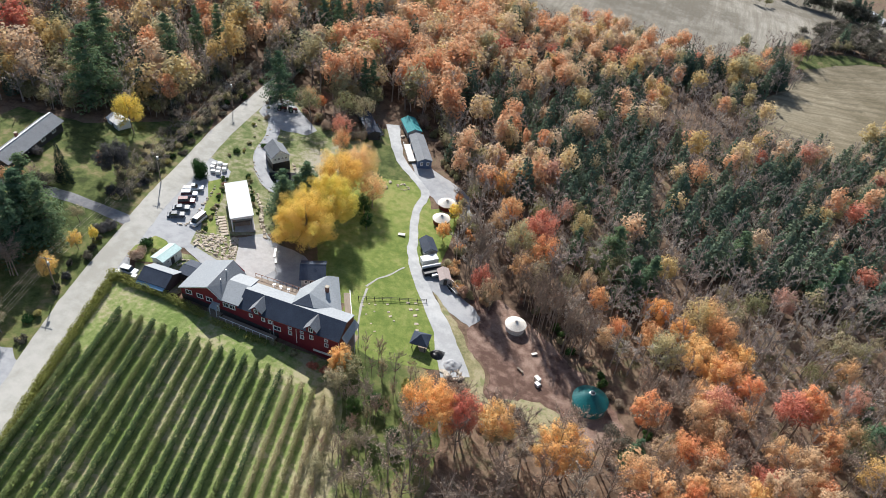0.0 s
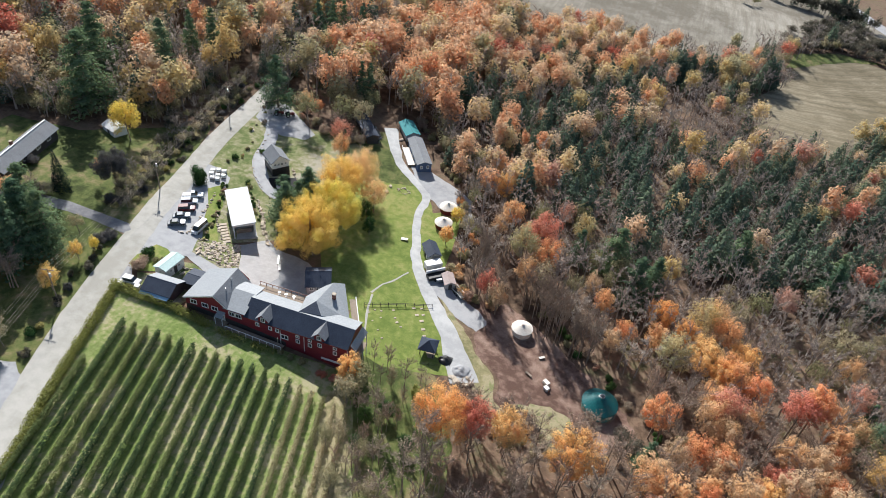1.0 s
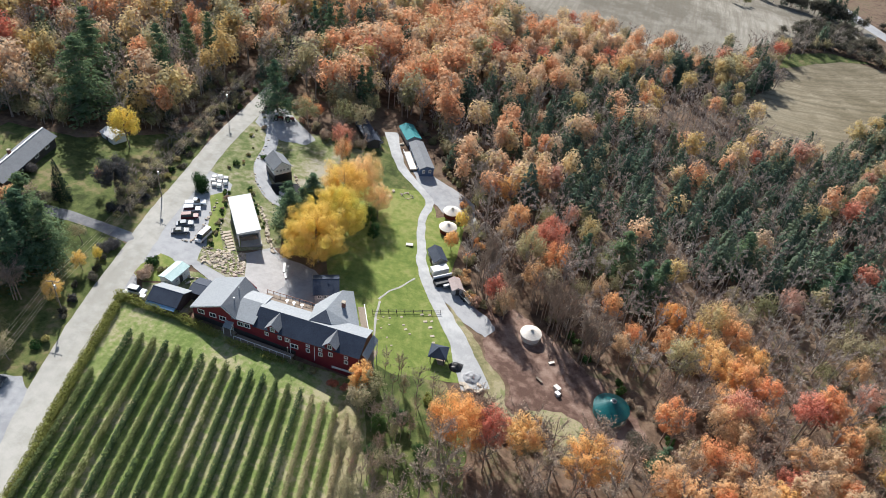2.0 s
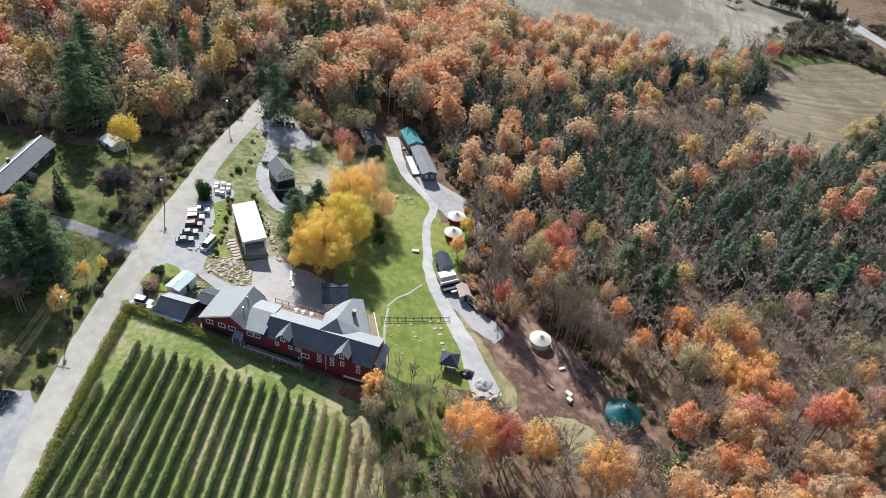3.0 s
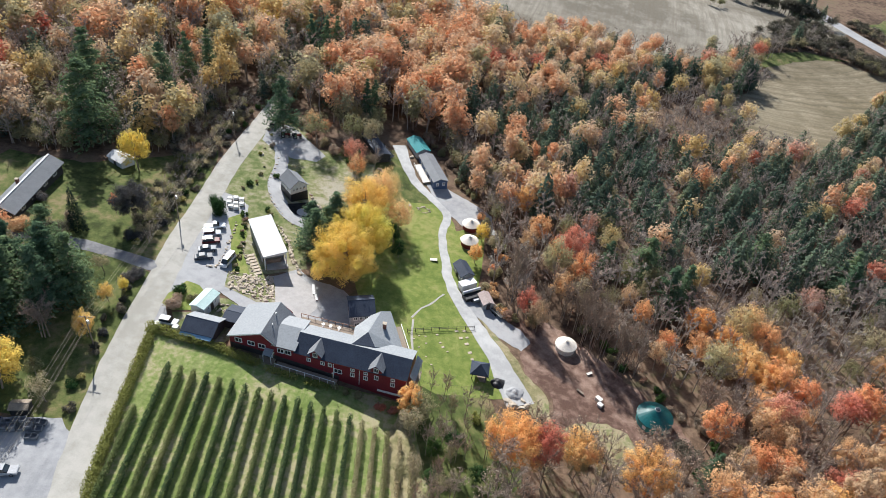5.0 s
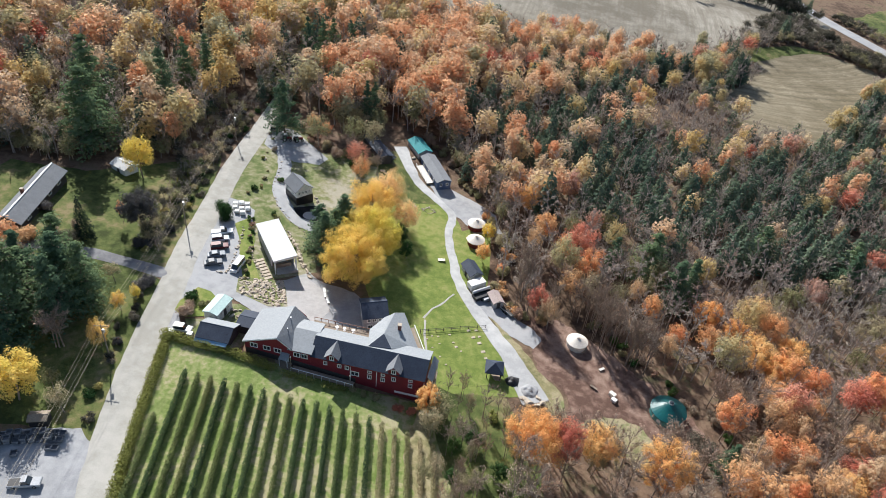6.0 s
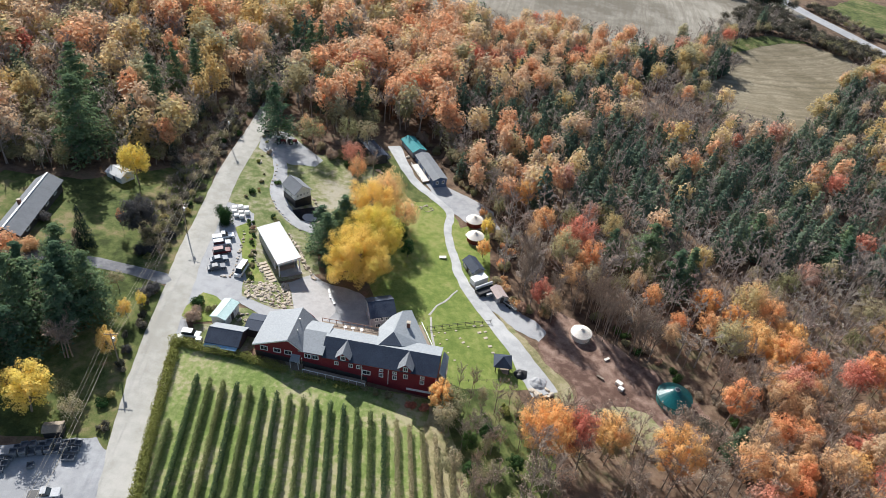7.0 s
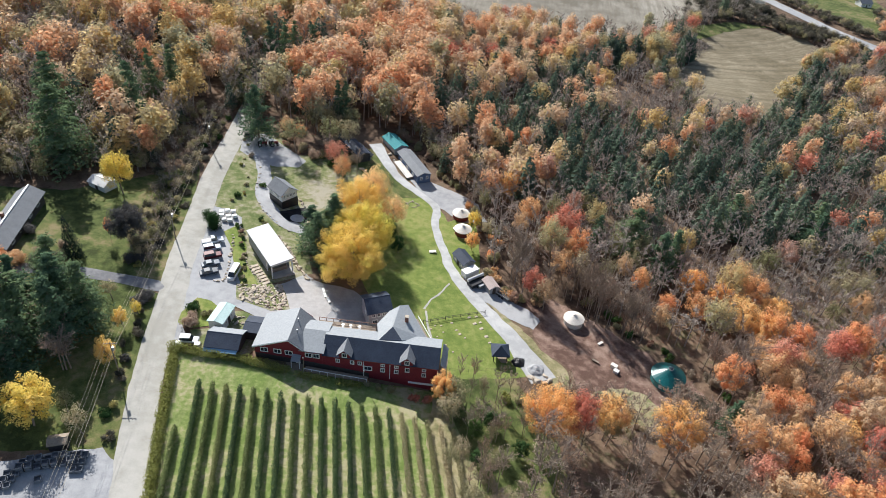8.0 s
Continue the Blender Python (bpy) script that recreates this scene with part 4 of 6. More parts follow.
        for x, y, h, wide, turn, form, tint in rows:
            for slot, (v, f, *shift) in enumerate(FAR_FORMS[k][form]):
                tall = 13.5 if k == "pine" else 12.5
                s = h / tall
                c, n = math.cos(turn) * s * wide, math.sin(turn) * s * wide
                out = np.empty_like(v)
                out[:, 0], out[:, 1], out[:, 2] = v[:, 0] * c - v[:, 1] * n + x, v[:, 0] * n + v[:, 1] * c + y, v[:, 2] * s + land(x, y)
                V.append(out)
                F.append(f + base)
                SL.append(np.full(len(f), slot))
                T.append(tint + shift[0] if shift else np.full(len(v), tint))
                base += len(v)
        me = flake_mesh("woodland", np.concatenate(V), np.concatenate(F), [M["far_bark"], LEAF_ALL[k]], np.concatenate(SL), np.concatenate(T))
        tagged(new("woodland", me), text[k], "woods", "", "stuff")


plant_woods()

# trees that stand out, by sort: x, y, height, width factor
BY_HAND = {
    "yellow": ((-116.2, 71.7, 12.5, 1.3), (-110.3, 89.3, 7.5, 1.0), (-112.5, 100.1, 6, 0.9), (-111.3, 104.3, 5, 0.8), (-137, 150, 14.5, 0.95), (-38.3, 168.5, 6.5, 1.2), (-172, 288, 16, 1.0), (-167, 292, 15, 1.0), (-146, 256, 15, 0.9), (-188, 273, 14, 0.9), (-98, 247, 13, 0.8)),
    "amber": ((-39.5, 96.8, 8.5, 1.2), (36, 141, 13, 1.2), (42, 136, 13, 1.1), (31, 146, 12, 1.0), (46, 145, 12, 1.1), (-38, 157.5, 6.5, 1.1), (-29, 186, 12, 0.9), (-25, 191, 12, 0.9), (25, 152, 12, 1.0), (39, 126, 12, 1.0), (51, 104, 12, 1.2)),
    "orange": ((-81, 177, 12, 0.9), (-129.7, 128.7, 7.5, 0.55), (-17.0, 136.6, 12, 0.95), (9, 147, 12.5, 1.0), (5.7, 153, 13, 0.7)),
    "red": ((-19.8, 139.2, 12, 1.05), (-84, 183.5, 12, 1.1), (28, 99, 11, 1.1), (58, 174, 13, 1.0), (-13, 174, 12, 1.1), (-7, 183, 12, 1.0)),
    "pine": ((-78, 138, 16, 1.5), (-80.5, 142, 15, 1.45), (-75.5, 146.5, 17, 1.5), (-75.5, 134.5, 12, 1.3), (-77, 143, 14, 1.4), (-113, 195, 20, 1.25), (-82, 183, 9.5, 0.7), (-123.3, 98, 20, 1.4), (-118.9, 99, 18, 1.3), (-129, 90, 21, 1.5), (-126, 81, 19, 1.4), (-133, 98, 17, 1.4), (-137, 86, 16, 1.4), (-121, 92, 19, 1.4), (-127, 103, 20, 1.3), (-132, 79, 16, 1.5), (-157, 158, 26, 1.5), (-169, 177, 26, 1.3), (-148, 184, 25, 0.85), (-152, 204, 21, 0.9), (-147.5, 211, 21, 0.9), (-207, 179, 18, 1.2), (-205, 197, 16, 1.1), (-125.6, 250, 21, 0.9), (-120, 252, 21, 0.9), (-117.8, 258, 20, 0.9), (-112, 263, 18, 0.9), (-90.6, 215, 18, 0.75), (-88.6, 218, 17, 0.75), (9.5, 169, 18, 1.4), (16.5, 160, 17, 1.4), (21, 164, 16, 1.3), (45, 192, 16, 1.4), (73, 195, 17, 1.3), (71, 188, 17, 1.4)),
    "cedar": ((-134.2, 119.8, 12.5, 1.0),),
    "green": ((-61.5, 154, 8, 1.2), (-58.5, 149, 6.5, 1.2), (-29, 92, 5, 1.5), (-23, 86, 5, 1.4)),
    "olive": ((-107, 72, 7.5, 1.2), (-112, 76, 6, 1.2), (-36, 178, 9, 1.0), (-34, 164, 8, 1.2), (-119, 108, 6, 1.2)),
    "bare": ((-117.6, 85.8, 11, 1.3), (-117.0, 86.4, 10, 1.4), (-118.2, 85.6, 10.5, 1.2), (-88, 190, 12, 1.2), (-78, 186, 10, 1.1), (-128, 160, 8, 1.2), (-139, 115, 6, 1.6), (-40, 176, 10, 1.0), (-36, 168, 9, 1.0)),
}
for kind, rows in BY_HAND.items():
    for x, y, h, wide in rows:
        single_tree(kind, x, y, h, wide)


def grand_tree(name, x, y, h, r, leaves, tufts, low, material, tint, label, vary=0.16, size=0.34):
    """A single large crown of its own form."""
    (wv, wf), (cv, cf, ct) = broadleaf(int(abs(x) * 31 + y), h, r, leaves, size, tufts, low, 22, 1.5, vary)
    e = thing(name, x, y, None, 0, label, "tree")
    shared("trunk", flake_mesh("trunk", wv, wf, [M["bark"]]), e, Matrix())
    shared("crown", flake_mesh("crown", cv, cf, [material], None, ct + tint), e, Matrix())


# the old maples of the yard, and the dark tree of the garden
grand_tree("yellow_maple_tree", -67.3, 132.0, 17, 9.8, 34000, 130, 0.1, LEAF_ALL["yellow"], 0.45, "great spreading maple with bright yellow crown", 0.3)
grand_tree("yellow_maple_tree", -67.4, 144.0, 17.5, 8.4, 25000, 110, 0.15, LEAF_ALL["yellow"], 0.75, "tall maple with green-tinged yellow crown", 0.3)
grand_tree("yellow_maple_tree", -70.2, 156.0, 16.5, 7.6, 15000, 95, 0.2, LEAF_ALL["yellow"], 0.15, "tall maple with golden yellow crown", 0.25)
grand_tree("yellow_maple_tree", -69.0, 167.5, 15, 6.4, 8000, 80, 0.2, LEAF_ALL["peach"], 0.6, "thinning maple with peach-yellow crown", 0.3)
grand_tree("yellow_maple_tree", -61.6, 159.5, 12, 4.6, 3600, 50, 0.2, LEAF_ALL["peach"], 0.3, "thinning maple with pale orange crown", 0.3)
grand_tree("amber_maple_tree", -16.5, 91.6, 16, 6.3, 13000, 90, 0.25, LEAF_ALL["amber"], 0.12, "tall rounded maple with dense amber crown", 0.3, 0.3)
grand_tree("red_maple_tree", -10.6, 94.2, 14.5, 4.4, 6500, 60, 0.3, LEAF_ALL["red"], 0.15, "rounded maple with bright red crown", 0.15, 0.3)
grand_tree("amber_maple_tree", -4.3, 95.4, 13.5, 4.6, 6500, 60, 0.3, LEAF_ALL["amber"], 0.65, "rounded maple with thinning peach-amber crown", 0.3, 0.3)
grand_tree("amber_maple_tree", 10.8, 95.8, 15.5, 6.2, 12000, 90, 0.25, LEAF_ALL["amber"], 0.25, "tall rounded maple with amber crown turning red", 0.35, 0.3)
grand_tree("dark_garden_tree", -123.1, 128.0, 12.5, 4.7, 9500, 70, 0.3, LEAF_ALL["dusk"], 0.5, "dark rounded tree with dull grey leaves on the lawn", 0.3)


def saplings():
    """Thin grey saplings and brush on the bank below the barn."""
    rnd = random.Random(12)
    bank = ((-42, 97), (-37, 104), (-28, 107), (-18, 103), (-12, 101), (-22, 88), (-26, 70), (-20, 58), (-27, 56), (-34, 74), (-44, 90))
    for _ in range(85):
        x, y = rnd.uniform(-44, -12), rnd.uniform(56, 107)
        if inside(bank, x, y):
            single_tree("bare" if rnd.random() < 0.8 else "olive", x, y, rnd.uniform(6, 12.5), rnd.uniform(0.5, 0.8), None, "thin grey sapling on the bank", "saplings on the bank")


saplings()


def bank_thicket():
    """Denser young trees and evergreen shrubs between the vineyard and the wood."""
    rnd = random.Random(14)
    for _ in range(12):
        u = rnd.random()
        x, y = -40 + 20 * u + rnd.uniform(-2.5, 2.5), 98 - 34 * u + rnd.uniform(-3, 3)
        single_tree(rnd.choice(("bare", "olive", "green", "olive")), x, y, rnd.uniform(5, 9.5), rnd.uniform(0.9, 1.3), None, "", "young trees on the bank")


bank_thicket()


def roadside():
    """Mixed trees and brush west of the road and round the garden."""
    rnd = random.Random(21)
    southwest = ((-165, 78), (-120, 77), (-112, 90), (-113, 107), (-150, 104))
    behind = ((-106, 198), (-98, 190), (-90, 189), (-84, 192), (-79, 206), (-84, 216), (-100, 210))
    for poly, n, kinds, tall in ((southwest, 60, "pine bare bare olive green pine".split(), 11), (behind, 90, "bare olive olive orange gold".split(), 11)):
        for _ in range(n * 3):
            x, y = rnd.uniform(-165, -70), rnd.uniform(77, 215)
            if inside(poly, x, y):
                single_tree(rnd.choice(kinds), x, y, tall * rnd.uniform(0.6, 1.25), rnd.uniform(0.9, 1.3), None, "", "trees beside the road")


roadside()


def bush(x, y, r, h, kind, label, name="bush"):
    rnd = random.Random(int(x * 91 + y * 13))
    wood, crown = ([], []), ([], [])
    for _ in range(6):
        a = rnd.uniform(0, math.tau)
        quads_tube(wood, (0, 0, -0.2), (math.cos(a) * r * 0.6, math.sin(a) * r * 0.6, h * 0.7), 0.05, 0.02, 4)
    lobes = [(Vector((rnd.uniform(-0.55, 0.55) * r, rnd.uniform(-0.55, 0.55) * r, h * rnd.uniform(0.25, 0.6))), rnd.uniform(0.35, 0.62), rnd.uniform(0.3, 0.5)) for _ in range(5)]
    for _ in range(int(330 * r * (r + h) / 2)):
        c, wide, tall = rnd.choice(lobes)
        v = any_way(rnd)
        u = rnd.uniform(0.4, 1.1) * (1 + 0.3 * noise.noise(v * 2.2 + Vector((x, y, 0))))
        p = c + Vector((v.x * r * wide * u, v.y * r * wide * u, v.z * h * tall * u))
        p.z = max(p.z, 0.08)
        leaf(crown, p, (v + any_way(rnd) * 0.5).normalized(), 0.34, rnd)
    e = thing(name, x, y, None, 0, label, "bush")
    for n, t, m in (("stems", wood, M["bark"]), ("foliage", crown, LEAF[kind])):
        v, f = as_arrays((t,))[0]
        shared(n, flake_mesh(n, v, f, [m]), e, Matrix())
    return e


for x, y, r, h, k, s in ((-109.3, 143.0, 3.3, 6.0, "green", "big rounded dark green tree beside the cars"), (-99, 105.5, 2.6, 3.0, "bare", "brown leafless bush beside the yard"), (-100.5, 110, 2.0, 2.2, "green", "green shrub at the yard corner"), (-97, 109, 1.6, 1.6, "olive", "olive shrub on the grass island"), (-120.1, 123.3, 3.3, 3, "dusk", "dark leafless bush at the road bend"), (-111.3, 109.3, 2.6, 2.6, "dusk", "dark brown bush at the roadside"),
                         (-138.7, 115.5, 4.4, 4.0, "alder", "grey rounded bush on the garden lawn"), (-149.0, 125.4, 2.8, 2.8, "dusk", "dark bush beside the long house"), (-145.7, 114.6, 3.6, 4.0, "orange", "rounded bush with orange-red autumn leaves"), (-137.5, 121.5, 1.6, 3.6, "bare", "brown upright shrub on the garden lawn"), (-108, 160, 1.2, 1.5, "green", "small green shrub on the grass"), (-103, 167, 1.4, 1.6, "green", "small green shrub by the drive"), (21.5, 111.5, 4.2, 3.2, "alder", "grey-green spreading bush beside the green yurt"), (-2.5, 106.5, 3.4, 2.6, "dusk", "dark brown brush at the clearing edge"), (1.5, 104.5, 2.6, 2.2, "dusk", "dark brown brush at the clearing edge"), (-113, 109, 2.2, 2.4, "dusk", "brown leafless bush by the roadside")):
    bush(x, y, r, h, k, s)


def hedge(name, pts, width, height, kind, label, density=10):
    """A clipped or tangled row of leaves with stems along a line."""
    rnd = random.Random(len(pts) * 7 + int(pts[0][0]))
    line = spline(pts, 1.0)
    wood, crown = ([], []), ([], [])
    x0, y0 = line[0].x, line[0].y
    for q in line:
        g = land(q.x, q.y) - land(x0, y0)
        quads_tube(wood, (q.x - x0, q.y - y0, g - 0.2), (q.x - x0 + rnd.uniform(-0.1, 0.1), q.y - y0, g + height * 0.8), 0.04, 0.03, 4)
        swell = 1 + 0.35 * noise.noise((q.x * 0.4, q.y * 0.4, 2))
        for _ in range(density):
            v = any_way(rnd)
            c = Vector((q.x - x0 + rnd.uniform(-0.5, 0.5) + v.x * width / 2 * swell, q.y - y0 + rnd.uniform(-0.5, 0.5) + v.y * width / 2 * swell, g + height * (0.52 + 0.5 * v.z * swell)))
            leaf(crown, c, (v + any_way(rnd) * 0.5).normalized(), 0.36, rnd)
    e = thing(name, x0, y0, None, 0, label, "hedge")
    for n, t, m in (("stems", wood, M["bark"]), ("foliage", crown, LEAF[kind])):
        v, f = as_arrays((t,))[0]
        tagged(shared(n, flake_mesh(n, v, f, [m]), e, Matrix()), "", "", "", "stuff" if n == "stems" else "")
    return e


hedge("hedge", ((-83.0, 42), (-87.2, 56), (-89.9, 63.5), (-93.8, 76.5), (-98.6, 93.5), (-99.4, 96)), 1.9, 1.6, "hedge", "tangled yellow-green hedge along the dirt road", 240)
hedge("hedge", ((-100.2, 97.0), (-93.7, 96.6), (-87.5, 97.0), (-80.6, 96.6), (-75, 96.0)), 1.8, 1.7, "hedge", "yellow-green hedge row behind the vineyard", 190)
hedge("hedge", ((-72, 95.6), (-69, 95.5), (-66, 95.8)), 1.5, 1.2, "hedge", "short green hedge below the barn", 80)
hedge("hedge", ((-63, 95.6), (-61, 95.7), (-58.5, 96.0)), 1.5, 1.2, "hedge", "short green hedge below the barn", 80)
for x, y, r, h, k, s in ((-57, 96.6, 0.9, 1.3, "olive", "olive shrub below the barn"), (-54, 96.4, 1.0, 1.4, "olive", "yellowing shrub below the barn"), (-51.3, 96.3, 1.3, 1.8, "olive", "tawny shrub below the barn"), (-46.5, 96.0, 1.5, 1.2, "red", "low red shrub below the barn"), (-43.5, 95.6, 1.4, 1.3, "red", "low red shrub below the barn")):
    bush(x, y, r, h, k, s)
def brush_line(line, step, spread, kinds, small, large, label, name, seed):
    rnd = random.Random(seed)
    for q in spline(line, step):
        r = rnd.uniform(small, large)
        bush(q.x + rnd.uniform(-spread, spread), q.y + rnd.uniform(-spread, spread), r, r * rnd.uniform(0.9, 1.5), rnd.choice(kinds), label, name)


brush_line(((-41, 181), (-36, 172), (-32.5, 163), (-32, 150), (-28, 141.5), (-22, 138.5), (-17, 143)), 2.2, 1.6, ("bare", "bare", "olive", "orange", "olive"), 1.2, 2.3, "tangled brush at the wood's edge", "edge_bush", 51)
brush_line(((-3, 142), (4, 136), (14, 129), (24, 121), (27, 112), (18, 104)), 2.6, 1.8, ("bare", "bare", "olive", "green"), 1.1, 2.0, "tangled brush round the clearing", "edge_bush", 52)
brush_line(((-70, 219), (-57, 207), (-51, 196), (-46, 190)), 2.4, 1.6, ("bare", "olive", "bare", "olive"), 1.2, 2.2, "tangled brush behind the mobile home", "edge_bush", 53)
brush_line(((-112, 203), (-104, 197), (-95, 192), (-86, 190), (-80, 195)), 2.2, 2.0, ("bare", "olive", "bare", "green"), 1.2, 2.4, "dark tangled brush along the shaded drive", "edge_bush", 54)
brush_line(((-28, 103), (-20, 100), (-12, 99), (0, 100), (10, 101)), 2.3, 1.8, ("bare", "olive", "hedge"), 0.9, 1.8, "straggly brush on the bank", "edge_bush", 55)
brush_line(((-98, 151), (-94, 147), (-90, 141.5), (-86.5, 137)), 1.3, 0.7, ("green", "olive", "hedge", "green"), 0.5, 0.95, "low garden shrub in the mulch bed", "garden_shrub", 56)
brush_line(((-103.5, 147), (-100, 140), (-96.5, 133), (-95, 126), (-92.5, 121)), 1.4, 0.8, ("green", "olive", "bare", "green"), 0.5, 1.0, "low garden shrub beside the parking yard", "garden_shrub", 57)
brush_line(((-116, 192), (-112, 180), (-109.5, 168), (-107, 158)), 3.4, 2.2, ("bare", "olive", "hedge", "olive"), 0.4, 1.0, "low shrub on the grass by the road", "garden_shrub", 58)


def roadside_brush():
    rnd = random.Random(31)
    for q in spline(ROAD, 3.2):
        if 72 < q.y < 205 and not 110 < q.y < 120:
            for _ in range(2 if q.y > 120 else 1):
                off = rnd.uniform(4.6, 10.5) if q.y > 120 else rnd.uniform(4.6, 7)
                bush(q.x - off, q.y + rnd.uniform(-1.5, 1.5), rnd.uniform(0.9, 1.9), rnd.uniform(1.0, 2.2), rnd.choice(("dusk", "alder", "olive", "alder", "hedge", "green")), "tangled roadside brush under the power line", "roadside_bush")


roadside_brush()


def clearing_trees():
    rnd = random.Random(41)
    for _ in range(75):
        x = rnd.uniform(-27, 10)
        y = 141 - (x + 24) * 0.42 + rnd.uniform(0, 11)
        if abs((x + 8.9) * 0.83 + (y - 133.6) * 0.55) < 3.6:
            continue
        single_tree("bare", x, y, rnd.uniform(13, 17), rnd.uniform(0.4, 0.6), 2, "tall thin leafless tree at the clearing", "tall trees at the clearing")


clearing_trees()


def vine_row(k):
    """One trellised row: trunks, posts, wire and a leafy curtain."""
    rnd = random.Random(200 + k)
    d = Vector((0.235, -0.972))
    sx, sy = -90.6 + 2.83 * k, 88.2 + 0.13 * k - (0.9 * max(0, k - 14)) * 0.6
    if k < 0:
        sx, sy = sx + 2.8, sy - 12
    e = thing("vine_row", sx, sy, None, 0, "trellised vine row, grey-green leaves thinning" if k < 15 else "trellised vine row, sparse yellowing leaves", "vine row", "vine rows")
    g0 = land(sx, sy)
    length = 58.0 if k >= 0 else 46.0
    crown, trunks = ([], []), ([], [])
    s = 0.3
    while s < length:
        p = Vector((sx, sy)) + d * s
        g = land(p.x, p.y) - g0
        full = 1.0 if k < 14 else 0.66
        full *= 0.95 + 0.35 * noise.noise((p.x * 0.25, p.y * 0.25, k))
        swell = 1 + 0.5 * noise.noise((p.x * 0.7, p.y * 0.7, k * 3.3))
        if swell < 0.74:
            full *= 0.3
        for _ in range(int(100 * full) + 8):
            v = any_way(rnd)
            v.z *= 0.75 + 0.35 * swell
            v.x *= swell
            c = Vector((p.x - sx + v.x * 0.5 + rnd.uniform(-0.4, 0.4) * d.x, p.y - sy + v.y * 0.48 + rnd.uniform(-0.4, 0.4), g + 1.2 + v.z * 0.85))
            leaf(crown, c, (v + any_way(rnd) * 0.5).normalized(), 0.33, rnd)
        if rnd.random() < 0.45:
            quads_tube(trunks, (p.x - sx, p.y - sy, g - 0.1), (p.x - sx + rnd.uniform(-0.1, 0.1), p.y - sy, g + 1.0), 0.045, 0.03, 4)
        s += 0.8
    for n, t, m in (("foliage", crown, LEAF["vine" if k < 15 else "olive"]), ("trunks", trunks, M["bark"])):
        v, f = as_arrays((t,))[0]
        tagged(shared(n, flake_mesh(n, v, f, [m]), e, Matrix()), "", "", "", "stuff" if n == "trunks" else "")
    bm = tube(B(), (0, 0, -0.1), (0, 0, 2.0), 0.055, 0.05, 6)
    first = part("post", bm, M["wood"], e)
    for i in range(1, 8):
        p = d * (i * length / 7)
        shared("post", first.data, e, Matrix.Translation((p.x, p.y, land(sx + p.x, sy + p.y) - g0)))
    return e


for k in range(-1, 20):
    vine_row(k)


# ---- buildings ----
def window(parent, side, u, z, ww, hh, off, frame_mat=None, name="window"):
    """A framed window on the wall of a building: side f/b (off = y) or l/r (off = x), centre u, z."""
    out = -1 if side in "fl" else 1

    def rect(bm, u0, u1, z0, z1, d0, d1):
        a, b = sorted((off + out * d0, off + out * d1))
        if side in "fb":
            box(bm, u0, u1, a, b, z0, z1)
        else:
            box(bm, a, b, u0, u1, z0, z1)
    bm = B()
    t = 0.17
    rect(bm, u - ww / 2, u - ww / 2 + t, z - hh / 2, z + hh / 2, -0.03, 0.09)
    rect(bm, u + ww / 2 - t, u + ww / 2, z - hh / 2, z + hh / 2, -0.03, 0.09)
    rect(bm, u - ww / 2 + t, u + ww / 2 - t, z + hh / 2 - t, z + hh / 2, -0.03, 0.088)
    rect(bm, u - ww / 2 + t, u + ww / 2 - t, z - hh / 2, z - hh / 2 + t, -0.03, 0.11)
    rect(bm, u - 0.05, u + 0.05, z - hh / 2 + t, z + hh / 2 - t, -0.03, 0.06)
    w = part(name, bm, frame_mat or M["white"], parent)
    bm = B()
    rect(bm, u - ww / 2 + t, u + ww / 2 - t, z - hh / 2 + t, z + hh / 2 - t, -0.02, 0.025)
    part("pane", bm, M["glass"], w)
    return w


def gable_roof(e, w, d, wall, rise, over, roof_mat, thick=0.16):
    """Two roof slopes with the ridge along x, and a ridge cap."""
    k = rise / (d / 2)
    for s in (-1, 1):
        pts = [(-w / 2 - over, s * (d / 2 + over), wall - over * k + thick), (w / 2 + over, s * (d / 2 + over), wall - over * k + thick), (w / 2 + over, 0, wall + rise + thick), (-w / 2 - over, 0, wall + rise + thick)]
        part("roof", slab(B(), pts if s < 0 else pts[::-1], thick), roof_mat, e)
    part("ridge_cap", solid(B(), [(-0.16, wall + rise + thick - 0.06), (0.16, wall + rise + thick - 0.06), (0, wall + rise + thick + 0.05)], "x", -w / 2 - over, w / 2 + over), roof_mat, e)


def house(name, x, y, turn, w, d, wall, rise, wall_mat, roof_mat, label, over=0.4, windows=(), z=None, category="house", door=None, chimney=None, group=""):
    """A gabled building with its ridge along its own x axis."""
    e = thing(name, x, y, (land(x, y) if z is None else z), turn, label, category, group)
    part("wall", solid(B(), [(-d / 2, -0.8), (d / 2, -0.8), (d / 2, wall), (0, wall + rise), (-d / 2, wall)], "x", -w / 2, w / 2), wall_mat, e)
    gable_roof(e, w, d, wall, rise, over, roof_mat)
    for side, u, wz, ww, hh in windows:
        window(e, side, u, wz, ww, hh, {"f": -d / 2, "b": d / 2, "l": -w / 2, "r": w / 2}[side])
    if door:
        side, u = door
        off = {"f": -d / 2, "b": d / 2, "l": -w / 2, "r": w / 2}[side]
        out = -1 if side in "fl" else 1
        bm = B()
        a, b = sorted((off - out * 0.02, off + out * 0.06))
        box(bm, u - 0.5, u + 0.5, a, b, 0, 2.05) if side in "fb" else box(bm, a, b, u - 0.5, u + 0.5, 0, 2.05)
        part("door", bm, M["dark_wall"], e)
    if chimney:
        cx, cy, cz = chimney
        ch = part("chimney", box(B(), cx - 0.35, cx + 0.35, cy - 0.35, cy + 0.35, wall, cz), M["brick"], e)
